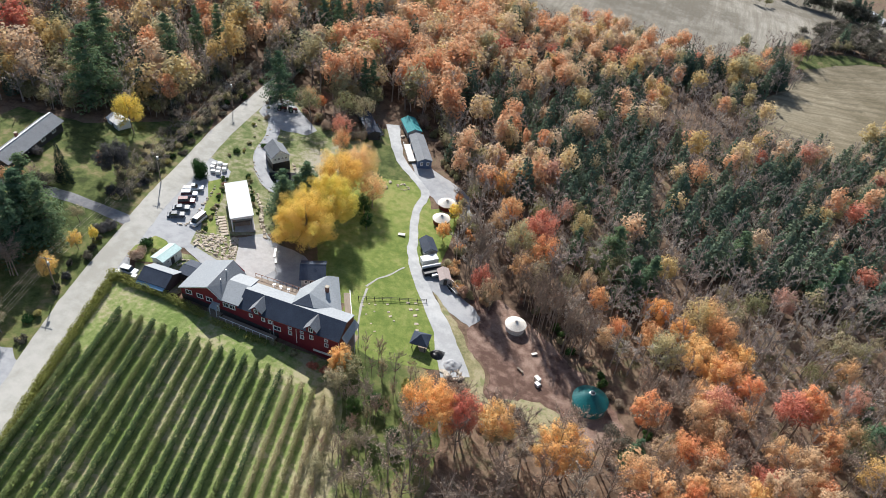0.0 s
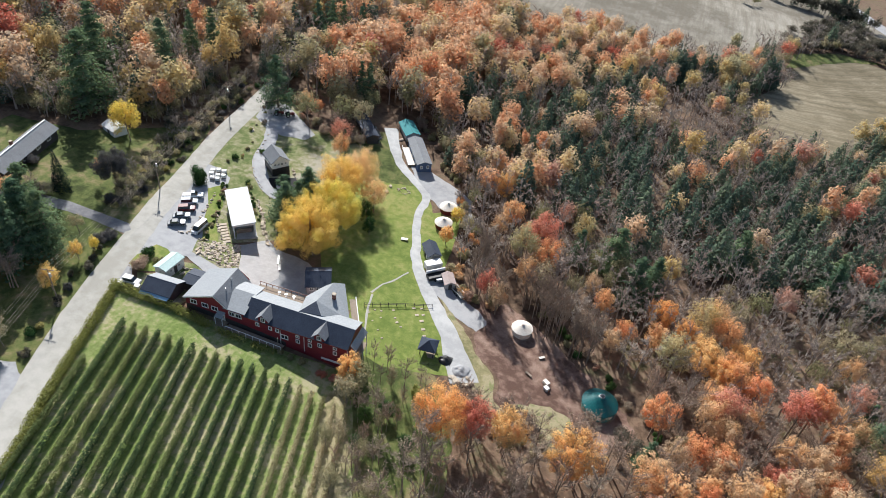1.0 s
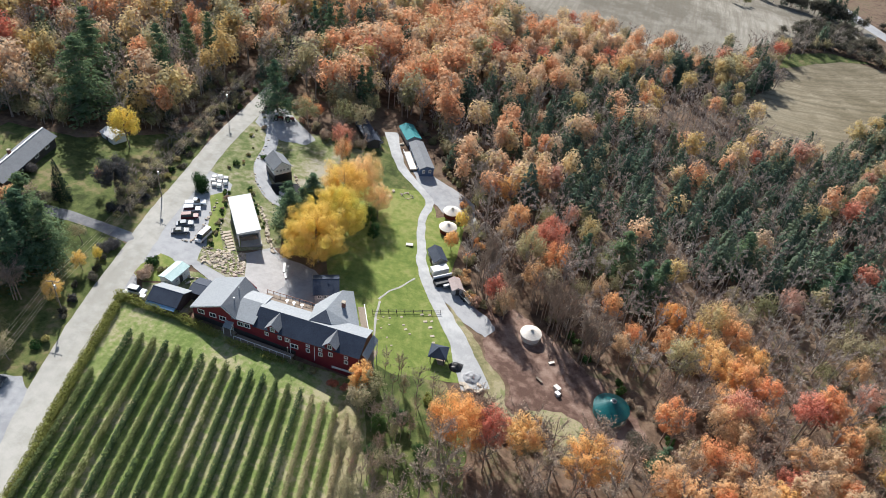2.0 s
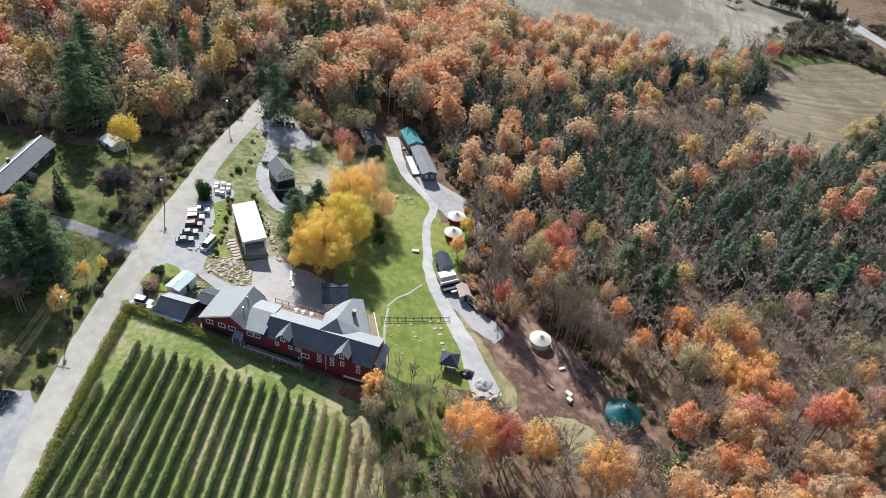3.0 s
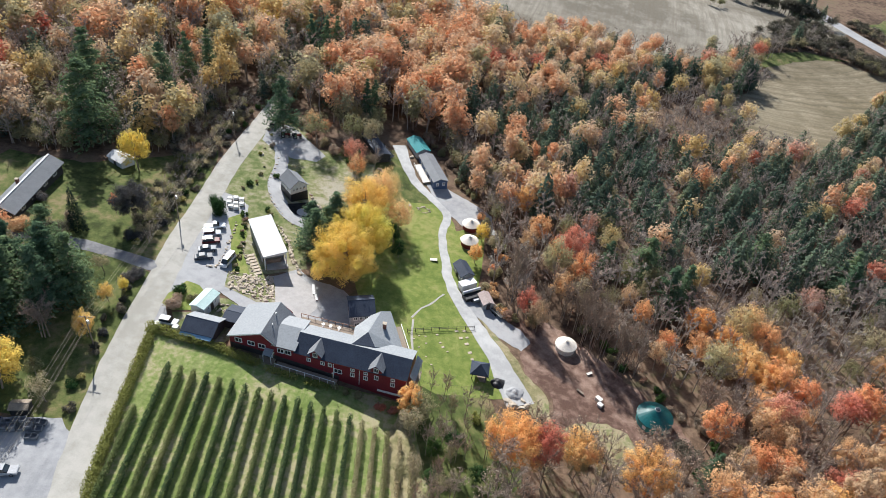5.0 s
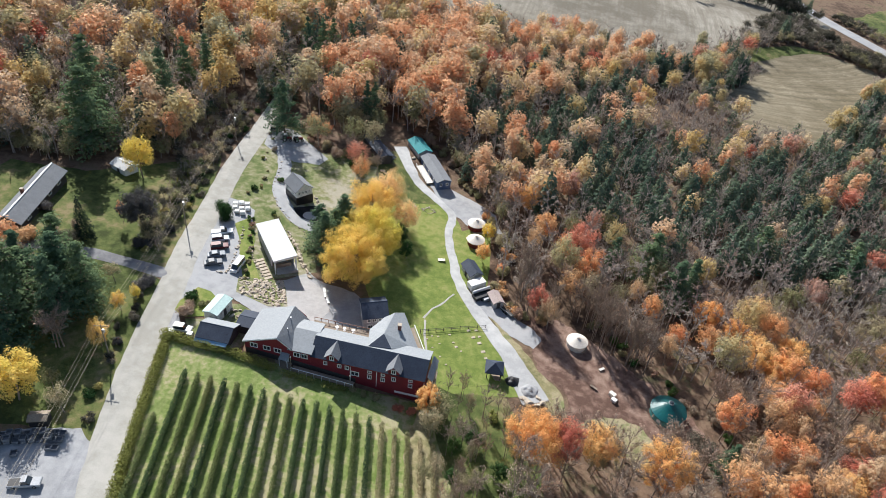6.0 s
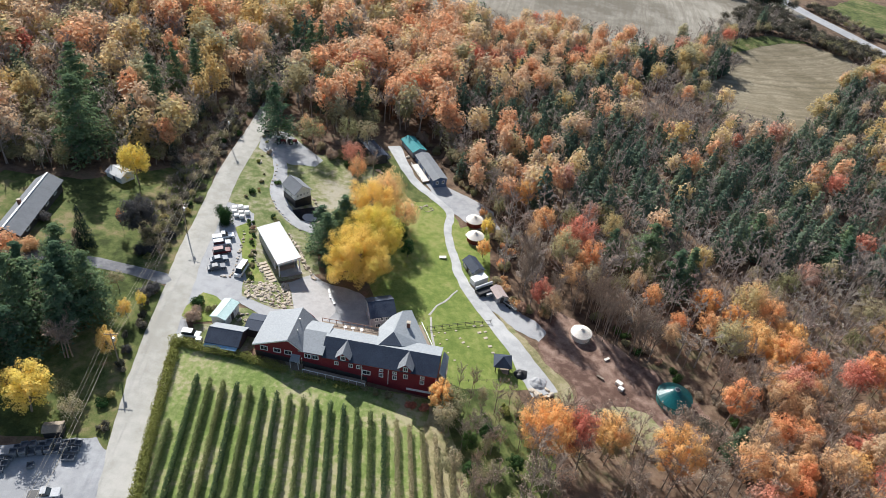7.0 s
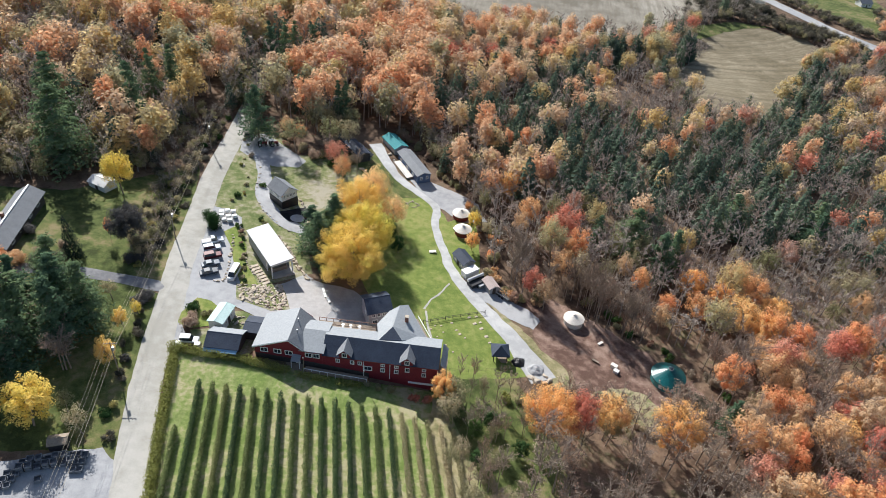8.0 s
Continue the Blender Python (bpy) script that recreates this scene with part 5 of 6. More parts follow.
        part("chimney_cap", box(B(), cx - 0.42, cx + 0.42, cy - 0.42, cy + 0.42, cz + 0.002, cz + 0.12), M["stone"], ch)
    return e


def barn():
    """The long red barn: main hall, gabled west house, low link, back wing, dormers."""
    e = thing("barn", -55.0, 99.2, 0.75, 0.4, "long red clapboard barn with dark shingle roofs", "barn")
    W, E, D, H, R, Y = -12.3, 13.2, 7.6, 5.75, 2.5, 3.9
    part("wall", solid(B(), [(0, -2.0), (D, -2.0), (D, 7.1), (Y, H + R), (0, H)], "x", W, E), M["red"], e)
    k = R / Y
    o = 0.15
    # One shingle roof: its front is coloured as shaded, its rear as sunlit.
    part("roof", slab(B(), [(W - 0.1, -o, H - o * k + 0.2), (E + o, -o, H - o * k + 0.2), (E + o, Y, H + R + 0.2), (W - 0.1, Y, H + R + 0.2)], 0.2), M["shingle"], e, "front shingle slope coloured dark as if in shade")
    part("roof", slab(B(), [(W - 0.1, Y, H + R + 0.2), (E + o, Y, H + R + 0.2), (E + o, D + o, 7.3), (W - 0.1, D + o, 7.3)], 0.2), M["pale_roof"], e, "rear roof slope coloured pale as if sunlit")
    part("fascia", box(B(), W, E + o, -o - 0.06, -o, H - o * k - 0.05, H - o * k + 0.16), M["dark_red"], e)
    part("foundation", box(B(), 6.8, E + 0.1, -0.12, -0.003, 0.35, 0.9), M["white"], e, "white painted foundation band")
    for u in (E - 0.1, -3.3, 2.6):
        part("corner_board", box(B(), u, u + 0.15, -0.06, -0.003, 0.9, H - 0.35), M["white"], e)
    for u in (1.1, 4.1, 10.2):
        window(e, "f", u, 4.95, 0.95, 0.85, 0)
        window(e, "f", u, 3.45, 1.0, 1.25, 0)
    window(e, "f", 6.5, 4.4, 1.0, 1.35, 0)
    window(e, "f", -2.2, 3.45, 1.9, 1.35, 0)
    for u in (-8.9, -5.7, -4.0):
        window(e, "f", u, 4.75, 0.95, 1.15, 0)
    for u in (-7.4, 6.4):
        t = H + 1.35
        dm = part("dormer", solid(B(), [(u - 1.25, H - 0.7), (u + 1.25, H - 0.7), (u + 1.25, t), (u, t + 1.15), (u - 1.25, t)], "y", -0.02, 3.7), M["red"], e)
        part("dormer_roof", slab(B(), [(u - 1.7, -0.45, t - 0.27), (u, -0.45, t + 1.3), (u, 3.95, t + 1.3), (u - 1.7, 1.75, t - 0.27)][::-1], 0.14), M["grey_roof"], dm)
        part("dormer_roof", slab(B(), [(u + 1.7, -0.45, t - 0.27), (u, -0.45, t + 1.3), (u, 3.95, t + 1.3), (u + 1.7, 1.75, t - 0.27)], 0.14), M["grey_roof"], dm)
        window(dm, "f", u, t - 0.45, 1.1, 1.35, -0.02)
    # east end: porch under a lean-to roof
    part("lean_to_roof", slab(B(), [(E + 0.45, 0.6, H + 1.0), (E + 1.7, 0.6, H - 0.4), (E + 1.7, D - 0.5, H - 0.4), (E + 0.45, D - 0.5, H + 1.0)], 0.14), M["pale_roof"], e, "pale lean-to roof at the gable end")
    for y in (0.8, 4.8, D - 0.8):
        part("porch_post", box(B(), E + 1.5, E + 1.65, y - 0.08, y + 0.08, -2.0, H - 0.45), M["white"], e)
    part("porch_deck", box(B(), E + 0.1, E + 1.8, 0.5, D - 0.5, 1.6, 1.8), M["wood"], e)
    # low link with a pale roof
    L0, L1 = -17.4, W
    part("wall", solid(B(), [(0, -1.5), (8.4, -1.5), (8.4, 7.2), (5.2, 7.85), (0, 6.35)], "x", L0, L1 - 0.01), M["red"], e)
    part("roof", slab(B(), [(L0 - 0.1, -0.2, 6.6), (L1 + 0.4, -0.2, 6.6), (L1 + 0.4, 5.2, 8.15), (L0 - 0.1, 5.2, 8.15)], 0.18), M["pale_roof"], e, "pale metal roof of the low link")
    part("roof", slab(B(), [(L0 - 0.1, 5.2, 8.15), (L1 + 0.4, 5.2, 8.15), (L1 + 0.4, 8.8, 7.45), (L0 - 0.1, 8.8, 7.45)], 0.18), M["pale_roof"], e)
    for u in (-15.4, -13.7):
        window(e, "f", u, 5.35, 1.55, 1.35, 0)
    # west house, ridge running back
    X0, X1, XR = -27.4, -17.0, -19.7
    part("wall", solid(B(), [(X0, -1.5), (X1, -1.5), (X1, 6.9), (XR, 9.1), (X0, 6.1)], "y", 0.02, 10.5), M["red"], e)
    kw, ke = 3.0 / (XR - X0), 2.2 / (X1 - XR)
    # West slope coloured as sunlit, east slope as turned away from the sun.
    part("roof", slab(B(), [(X0 - 0.5, -0.2, 6.4 - 0.5 * kw), (XR, -0.2, 9.4), (XR, 10.4, 9.4), (X0 - 0.5, 10.4, 6.4 - 0.5 * kw)], 0.18), M["pale_roof"], e, "broad west roof slope coloured pale as if sunlit")
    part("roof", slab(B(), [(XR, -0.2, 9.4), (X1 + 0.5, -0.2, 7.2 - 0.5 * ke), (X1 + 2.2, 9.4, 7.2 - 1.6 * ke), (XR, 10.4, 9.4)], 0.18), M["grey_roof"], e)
    part("gable_trim", slab(B(), [(X0 - 0.5, -0.26, 6.35 - 0.5 * kw), (XR, -0.26, 9.36), (XR, -0.2, 9.36), (X0 - 0.5, -0.2, 6.35 - 0.5 * kw)], 0.3), M["white"], e)
    part("gable_trim", slab(B(), [(XR, -0.26, 9.36), (X1 + 0.5, -0.26, 7.15 - 0.5 * ke), (X1 + 0.5, -0.2, 7.15 - 0.5 * ke), (XR, -0.2, 9.36)], 0.3), M["white"], e)
    for u, z in ((-25.3, 5.45), (-22.3, 5.4), (-19.8, 5.3)):
        window(e, "f", u, z, 1.75, 1.35, 0.02)
    part("door", box(B(), -18.3, -17.3, -0.04, 0.05, 2.4, 4.5), M["white"], e)
    part("porch_roof", slab(B(), [(-19.0, -1.7, 4.6), (-17.0, -1.7, 4.6), (-17.0, 0.02, 5.1), (-19.0, 0.02, 5.1)], 0.12), M["pale_roof"], e)
    for u in (-18.9, -17.1):
        part("porch_post", box(B(), u - 0.06, u + 0.06, -1.65, -1.53, 1.2, 4.5), M["white"], e)
    part("porch_deck", box(B(), -20.6, -16.6, -2.0, 0.0, 2.1, 2.3), M["wood"], e)
    part("roof_vent", tube(B(), (-18.6, 3.4, 7.9), (-18.6, 3.4, 9.3), 0.12, 0.12, 8), M["steel"], e)
    part("roof_vent", tube(B(), (-19.1, 6.4, 8.4), (-19.1, 6.4, 9.7), 0.12, 0.12, 8), M["steel"], e)
    # Dark sheet added where the ground lies in the barn's shade.
    part("dark_front_sheet", solid(B(), [(-27.38, -1.5), (-2.0, -1.5), (-2.0, 1.9), (-16.0, 3.4), (-27.38, 4.35)], "y", -0.035, 0.0), M["dark_wall"], e, "dark sheet standing for shaded ground under the windows")
    # sloping boardwalk with a white rail along the front
    part("boardwalk", slab(B(), [(-16.0, -2.3, 2.5), (-2.0, -2.3, 1.5), (-2.0, -0.7, 1.5), (-16.0, -0.7, 2.5)], 0.2), M["wood"], e, "weathered ramped boardwalk")
    part("rail", slab(B(), [(-16.0, -2.36, 3.5), (-2.0, -2.36, 2.5), (-2.0, -2.26, 2.5), (-16.0, -2.26, 3.5)], 0.12), M["white"], e)
    for i in range(9):
        u = -16 + i * 1.74
        part("rail_post", box(B(), u, u + 0.1, -2.36, -2.26, -0.5, 3.4 - i * 0.124), M["white"], e)
    # back wing, its roof spreading towards the lawn
    r0, r1 = (2.0, 7.6, 9.6), (2.4, 15.8, 8.6)
    ne, se, nw, w1, w0, f1 = (4.0, 18.5, 6.6), (10.0, 8.1, 6.3), (0.1, 15.4, 6.9), (-2.0, 10.3, 7.2), (-0.6, 4.0, 8.45), (4.5, 4.9, 8.35)
    part("wall", slab(B(), [(0.0, 5.2, 6.6), (4.8, 5.2, 6.6), (9.5, 8.3, 6.2), (4.0, 17.9, 6.5), (0.4, 15.0, 6.6), (-1.5, 10.2, 6.9)], 8.4), M["grey_wall"], e)
    # The front hip face has shade in its colour, the west face sunlight.
    part("roof", slab(B(), [w0, f1, r0], 0.15), M["shingle"], e, "hipped front face coloured dark as if in shade")
    part("roof", slab(B(), [r0, f1, se, r1], 0.15), M["pale_roof"], e, "broad pale slope towards the lawn")
    part("roof", slab(B(), [r1, se, ne], 0.15), M["pale_roof"], e, "broad pale slope towards the lawn")
    part("roof", slab(B(), [r1, ne, nw], 0.15), M["pale_roof"], e)
    part("roof", slab(B(), [r0, r1, nw, w1], 0.15), M["pale_roof"], e)
    part("roof", slab(B(), [w1, w0, r0], 0.15), M["pale_roof"], e)
    ch = part("chimney", box(B(), 4.3, 5.0, 10.9, 11.6, 6.5, 9.6), M["brick"], e)
    part("chimney_cap", box(B(), 4.2, 5.1, 10.8, 11.7, 9.603, 9.75), M["stone"], ch)
    part("porch_deck", slab(B(), [(10.6, 9.0, 1.4), (12.0, 9.6, 1.4), (6.4, 19.6, 1.4), (5.0, 19.0, 1.4)], 0.25), M["wood"], e)
    part("rail", slab(B(), [(11.9, 9.5, 2.4), (12.05, 9.6, 2.4), (6.5, 19.6, 2.4), (6.35, 19.5, 2.4)], 0.12), M["white"], e)
    for i in range(6):
        part("rail_post", box(B(), 11.9 - i * 1.09, 12.0 - i * 1.09, 9.55 + i * 1.98, 9.65 + i * 1.98, 1.403, 2.3), M["white"], e)
    # rear terrace of reddish boards
    part("terrace", box(B(), -16.5, -2.8, 8.9, 14.0, 0.2, 2.6), M["wood"], e)
    part("rail", box(B(), -16.5, -2.8, 13.9, 14.0, 3.5, 3.6), M["redwood"], e)
    for i in range(9):
        part("rail_post", box(B(), -16.5 + i * 1.69, -16.4 + i * 1.69, 13.9, 14.0, 2.603, 3.5), M["redwood"], e)
    for u in (-10.5, -8.7, -6.6):
        part("terrace_table", lathe(B(), [(0.25, 2.603), (0.08, 2.65), (0.06, 3.28), (0.42, 3.3), (0.42, 3.36)], 12), M["white"], e).matrix_basis = Matrix.Translation((u, 12.6, 0))
    return e


barn()
house("back_house", -59.0, 119.3, 25, 5.6, 6.6, 5.6, 1.7, M["grey_wall"], M["shingle"], "small grey two-storey house with dark roof", 0.4, (("f", -1.6, 4.6, 1.0, 1.1), ("f", -0.3, 4.6, 1.0, 1.1), ("f", 1.0, 4.6, 1.0, 1.1), ("f", -1.3, 2.6, 1.3, 1.3), ("f", 0.9, 2.6, 1.3, 1.3), ("l", 0, 3.4, 1.0, 1.1)))
COTTAGE = house("white_house", -95.0, 162.3, -40, 6.6, 5.2, 4.8, 2.0, M["white"], M["grey_roof"], "white cottage with grey shingle roof", 0.4, (("r", -1.7, 3.9, 0.8, 1.0), ("r", -0.6, 3.9, 0.8, 1.0), ("r", 0.5, 3.9, 0.8, 1.0), ("r", 1.6, 3.9, 0.8, 1.0), ("f", -2, 3.6, 1.0, 1.2), ("f", 1.5, 3.6, 1.0, 1.2)), None, "house", ("f", 0))
# Added black block: no basement here, black ground meets the white wall.
part("black_base_block", box(B(), -3.2, 3.42, -2.7, 2.7, -0.9, 2.6), M["black"], COTTAGE, "added black block under the white walls")
house("mobile_home", -60.8, 196.0, -58, 16.6, 4.7, 2.7, 0.8, M["blue_wall"], M["grey_roof"], "long blue mobile home with grey roof", 0.25, (("r", -1.0, 1.6, 0.9, 1.2), ("r", 1.1, 1.6, 0.9, 1.2), ("f", -5, 1.6, 1.2, 1.0), ("f", 0, 1.6, 1.2, 1.0), ("f", 5, 1.6, 1.2, 1.0)), None, "mobile home", ("f", 2.6))
house("teal_roofed_shed", -69.2, 208.2, -53, 9.4, 4.8, 2.4, 1.0, M["grey_wall"], M["teal"], "narrow shed with teal metal roof", 0.3, (), None, "shed")
LONG_HOUSE = house("long_house", -153.5, 126.7, 101, 24.0, 6.2, 2.6, 1.9, M["dark_wall"], M["grey_roof"], "low dark ranch house with long grey roof", 0.6, (("f", -8, 1.5, 1.8, 1.2), ("f", -3, 1.5, 1.8, 1.2), ("f", 3, 1.5, 1.8, 1.2), ("f", 8, 1.5, 1.8, 1.2)), None, "house", ("f", 0), (-1.6, 0.9, 5.4))
part("ridge_vent", solid(B(), [(-0.28, 4.56), (0.28, 4.56), (0.2, 4.74), (-0.2, 4.74)], "x", -12.4, 12.4), M["white"], LONG_HOUSE, "white ridge vent strip")
house("far_house", 236, 566, 20, 10, 7, 3.0, 2.2, M["white"], M["grey_roof"], "distant white house beyond the country road", 0.4, (("f", -2.5, 1.6, 1.2, 1.2), ("f", 2.5, 1.6, 1.2, 1.2)), None, "house", ("f", 0))
# Gabled box built in place of a white canopy tent.
house("canopy_stand_in", -143.4, 151.4, -20, 6.0, 4.2, 2.0, 0.9, M["white"], M["membrane"], "white gabled stand-in for a canopy tent under trees", 0.3, (), None, "shed", ("f", 0))
WORKSHOP = house("workshop", -89.5, 100.6, 1, 6.8, 5.4, 2.4, 1.4, M["dark_wall"], M["shingle"], "low dark workshop with navy roof and blue tarp", 0.5, (("f", -2.2, 1.3, 1.2, 0.9), ("f", 1.4, 1.3, 1.2, 0.9)), None, "shed", ("r", 0))
# Rear slope recoloured pale, with sunlight put into the roof colour.
[c for c in WORKSHOP.children if c.name.startswith("roof")][1].data.materials[0] = M["pale_roof"]
part("tarp", slab(B(), [(-3.9, -3.95, 1.75), (3.5, -3.9, 1.75), (3.7, -3.0, 2.2), (-3.8, -3.0, 2.2)], 0.05), M["tarp"], WORKSHOP, "pale blue tarpaulin awning")
for u in (-3.7, -1.3, 1.2, 3.4):
    part("awning_post", box(B(), u - 0.05, u + 0.05, -3.85, -3.75, -0.5, 1.72), M["wood"], WORKSHOP)
house("white_cabin", -93.1, 107.8, 84, 6.0, 3.5, 2.6, 0.5, M["white"], M["aqua"], "small white cabin with pale aqua roof", 0.25, (("f", -1.5, 1.6, 0.8, 0.9), ("f", 1.2, 1.6, 0.8, 0.9), ("l", 0, 1.6, 0.7, 0.8)), None, "cabin", ("f", 0))
house("dark_shed", -39.8, 150.2, -55, 5.8, 3.6, 2.3, 1.1, M["grey_wall"], M["shingle"], "low shed with black roof beside the path", 0.3, (("f", -1.5, 1.4, 0.9, 0.8), ("f", 1.5, 1.4, 0.9, 0.8)), None, "shed", ("f", 0))
house("pale_shed", -31.6, 141.2, -60, 4.4, 2.8, 2.0, 0.7, M["grey_wall"], M["rose"], "small shed with pinkish beige roof", 0.25, (), None, "shed", ("r", 0))
house("blue_shed", -82.2, 200.5, -50, 15.5, 4.0, 2.4, 0.7, M["dark_wall"], M["shingle"], "long dark shed in deep tree shade", 0.3, (), None, "shed")


def pavilion():
    """The open-fronted pavilion with a white flat roof."""
    e = thing("pavilion", -90.2, 134.6, land(-90.2, 134.6) + 0.1, -51, "open pavilion with flat white roof and posts", "pavilion")
    w, d, h = 17.0, 6.2, 4.3
    part("roof", slab(B(), [(-w / 2, -d / 2, h + 0.35), (w / 2, -d / 2, h + 0.35), (w / 2, d / 2, h + 0.65), (-w / 2, d / 2, h + 0.65)], 0.3), M["membrane"], e, "clean white membrane roof")
    part("back_wall", box(B(), -w / 2 + 0.3, w / 2 - 2.6, d / 2 - 0.5, d / 2 - 0.3, -0.6, h + 0.1), M["grey_wall"], e)
    part("side_wall", box(B(), -w / 2 + 0.3, -w / 2 + 0.5, -d / 2 + 0.3, d / 2 - 0.5, -0.6, h), M["grey_wall"], e)
    part("side_wall", box(B(), -w / 2 + 0.5, w / 2 - 4.5, -d / 2 + 0.3, -d / 2 + 0.5, -0.6, h - 0.1), M["grey_wall"], e)
    part("floor_slab", box(B(), -w / 2, w / 2, -d / 2, d / 2, -0.8, 0.06), M["concrete"], e)
    part("partition", box(B(), 3.6, 3.8, -d / 2 + 0.5, d / 2 - 0.5, 0, h - 0.1), M["grey_wall"], e)
    for x in (4.6, w / 2 - 0.4):
        for y in (-d / 2 + 0.4, d / 2 - 0.4):
            part("post", box(B(), x - 0.14, x + 0.14, y - 0.14, y + 0.14, 0, h), M["white"], e)
    part("beam", box(B(), w / 2 - 0.5, w / 2 - 0.3, -d / 2 + 0.3, d / 2 - 0.3, h - 0.4, h - 0.02), M["white"], e)
    part("bar_counter", box(B(), 5.4, 6.0, -2, 2, 0.06, 1.1, 0.03), M["wood"], e)


pavilion()


def gazebo():
    e = thing("gazebo", -28.0, 114.9, None, 6, "square gazebo with grey pyramid roof", "gazebo")
    part("floor_deck", box(B(), -1.8, 1.8, -1.8, 1.8, -0.3, 0.12), M["wood"], e)
    for x in (-1.6, 1.6):
        for y in (-1.6, 1.6):
            part("post", box(B(), x - 0.09, x + 0.09, y - 0.09, y + 0.09, 0.1, 2.5), M["dark_wall"], e)
    for a in range(4):
        bm = slab(B(), [(-2.2, -2.2, 2.5), (2.2, -2.2, 2.5), (0, 0, 4.1)], 0.1)
        bmesh.ops.rotate(bm, verts=bm.verts, cent=(0, 0, 0), matrix=Matrix.Rotation(a * math.pi / 2, 3, "Z"))
        part("roof", bm, M["shingle"], e)
    part("back_panel", box(B(), -1.6, 1.6, 1.5, 1.56, 0.1, 1.1), M["dark_wall"], e)
    part("sign", box(B(), -0.3, 0.3, -1.75, -1.7, 1.9, 2.3), M["white"], e)


gazebo()


def yurt(name, x, y, r, wall, rise, wall_mat, roof_mat, label, dome=False, windows=0):
    e = thing(name, x, y, None, 0, label, "yurt", "round tents")
    part("platform", lathe(B(), [(r + 0.35, -0.8), (r + 0.35, 0.1), (r + 0.3, 0.15)], 28), M["wood"], e)
    part("wall", lathe(B(), [(r, 0.1), (r, wall)], 28), wall_mat, e)
    part("roof", lathe(B(), [(r + 0.3, wall - 0.15), (r + 0.3, wall + 0.02), (r * 0.62, wall + rise * 0.5), (r * 0.22, wall + rise * 0.92), (0.3, wall + rise)], 28), roof_mat, e)
    crown = part("roof_ring", lathe(B(), [(r * 0.16, wall + rise * 0.95), (r * 0.16, wall + rise + 0.18), (0.05, wall + rise + 0.3)], 16), M["steel"] if dome else roof_mat, e)
    if dome:
        part("skylight", lathe(B(), [(r * 0.14, wall + rise + 0.19), (r * 0.1, wall + rise + 0.36), (0.04, wall + rise + 0.42)], 16), M["glass"], crown)
    for i in range(windows):
        a = -math.pi / 2 + (i - (windows - 1) / 2) * 0.75 + 0.15
        bm = box(B(), -0.45, 0.45, -0.06, 0.05, 0.9, 1.8)
        bmesh.ops.rotate(bm, verts=bm.verts, cent=(0, 0, 0), matrix=Matrix.Rotation(a + math.pi / 2, 3, "Z"))
        bmesh.ops.translate(bm, verts=bm.verts, vec=(math.cos(a) * r, math.sin(a) * r, 0))
        part("window", bm, M["white"], e)
    bm = box(B(), -0.5, 0.5, -0.06, 0.06, 0.1, 2.0)
    a = math.pi * 0.86
    bmesh.ops.rotate(bm, verts=bm.verts, cent=(0, 0, 0), matrix=Matrix.Rotation(a + math.pi / 2, 3, "Z"))
    bmesh.ops.translate(bm, verts=bm.verts, vec=(math.cos(a) * r, math.sin(a) * r, 0))
    part("door", bm, M["wood"], e)
    part("step", box(B(), -r - 1.7, -r - 0.2, r * 0.2, r * 0.2 + 1.3, -0.5, 0.1), M["canvas"], e)
    return e


yurt("white_yurt", -8.9, 133.6, 2.5, 1.9, 1.2, M["canvas"], M["canvas"], "round cream canvas yurt in the clearing")
yurt("green_yurt", 13.9, 118.2, 4.0, 2.4, 2.3, M["pale_teal"], M["teal_canvas"], "large round yurt with teal green roof", True, 3)
yurt("tent_yurt", -42.6, 173.1, 2.4, 1.9, 1.2, M["dark_red"], M["canvas"], "round hut with cream conical roof and maroon wall")
yurt("tent_yurt", -41.3, 164.9, 2.4, 1.9, 1.2, M["dark_red"], M["canvas"], "round hut with cream conical roof and maroon wall")


# ---- power line ----
POLES = ((-97.5, 40, 9.5), (-107.2, 87.2, 9.4), (-115.2, 134, 9.6), (-124.6, 183, 9.6), (-131, 232, 9.6))


def utility_pole(x, y, h, turn):
    e = thing("utility_pole", x, y, None, turn, "weathered wooden utility pole with crossarm", "utility pole", "power line poles")
    part("pole", tube(B(), (0, 0, -0.5), (0, 0, h), 0.16, 0.11, 8), M["wood"], e)
    arm = part("crossarm", box(B(), -1.35, 1.35, 0.1, 0.22, h - 0.55, h - 0.42), M["wood"], e, "pale crossarm")
    for u in (-1.25, -0.6, 0.6, 1.25):
        part("insulator", lathe(B(), [(0.05, h - 0.415), (0.07, h - 0.33), (0.03, h - 0.2)], 8), M["white"], arm).matrix_basis = Matrix.Translation((u, 0.16, 0))
    part("transformer", lathe(B(), [(0.22, h - 2.1), (0.26, h - 2.05), (0.26, h - 1.2), (0.2, h - 1.15)], 12), M["steel"], e).matrix_basis = Matrix.Translation((0.35, -0.1, 0))
    return e


for i, (x, y, h) in enumerate(POLES):
    utility_pole(x, y, h, 14)


def cables():
    c, s = math.cos(radians(14)), math.sin(radians(14))
    for (x0, y0, h0), (x1, y1, h1) in zip(POLES, POLES[1:]):
        for u, dz in ((-1.25, -0.2), (-0.6, -0.2), (0.6, -0.2), (1.25, -0.2), (0.15, -2.4)):
            bm = B()
            p0, p1 = Vector((x0 + c * u, y0 + s * u, land(x0, y0) + h0 + dz)), Vector((x1 + c * u, y1 + s * u, land(x1, y1) + h1 + dz))
            rings = []
            for k in range(17):
                t = k / 16
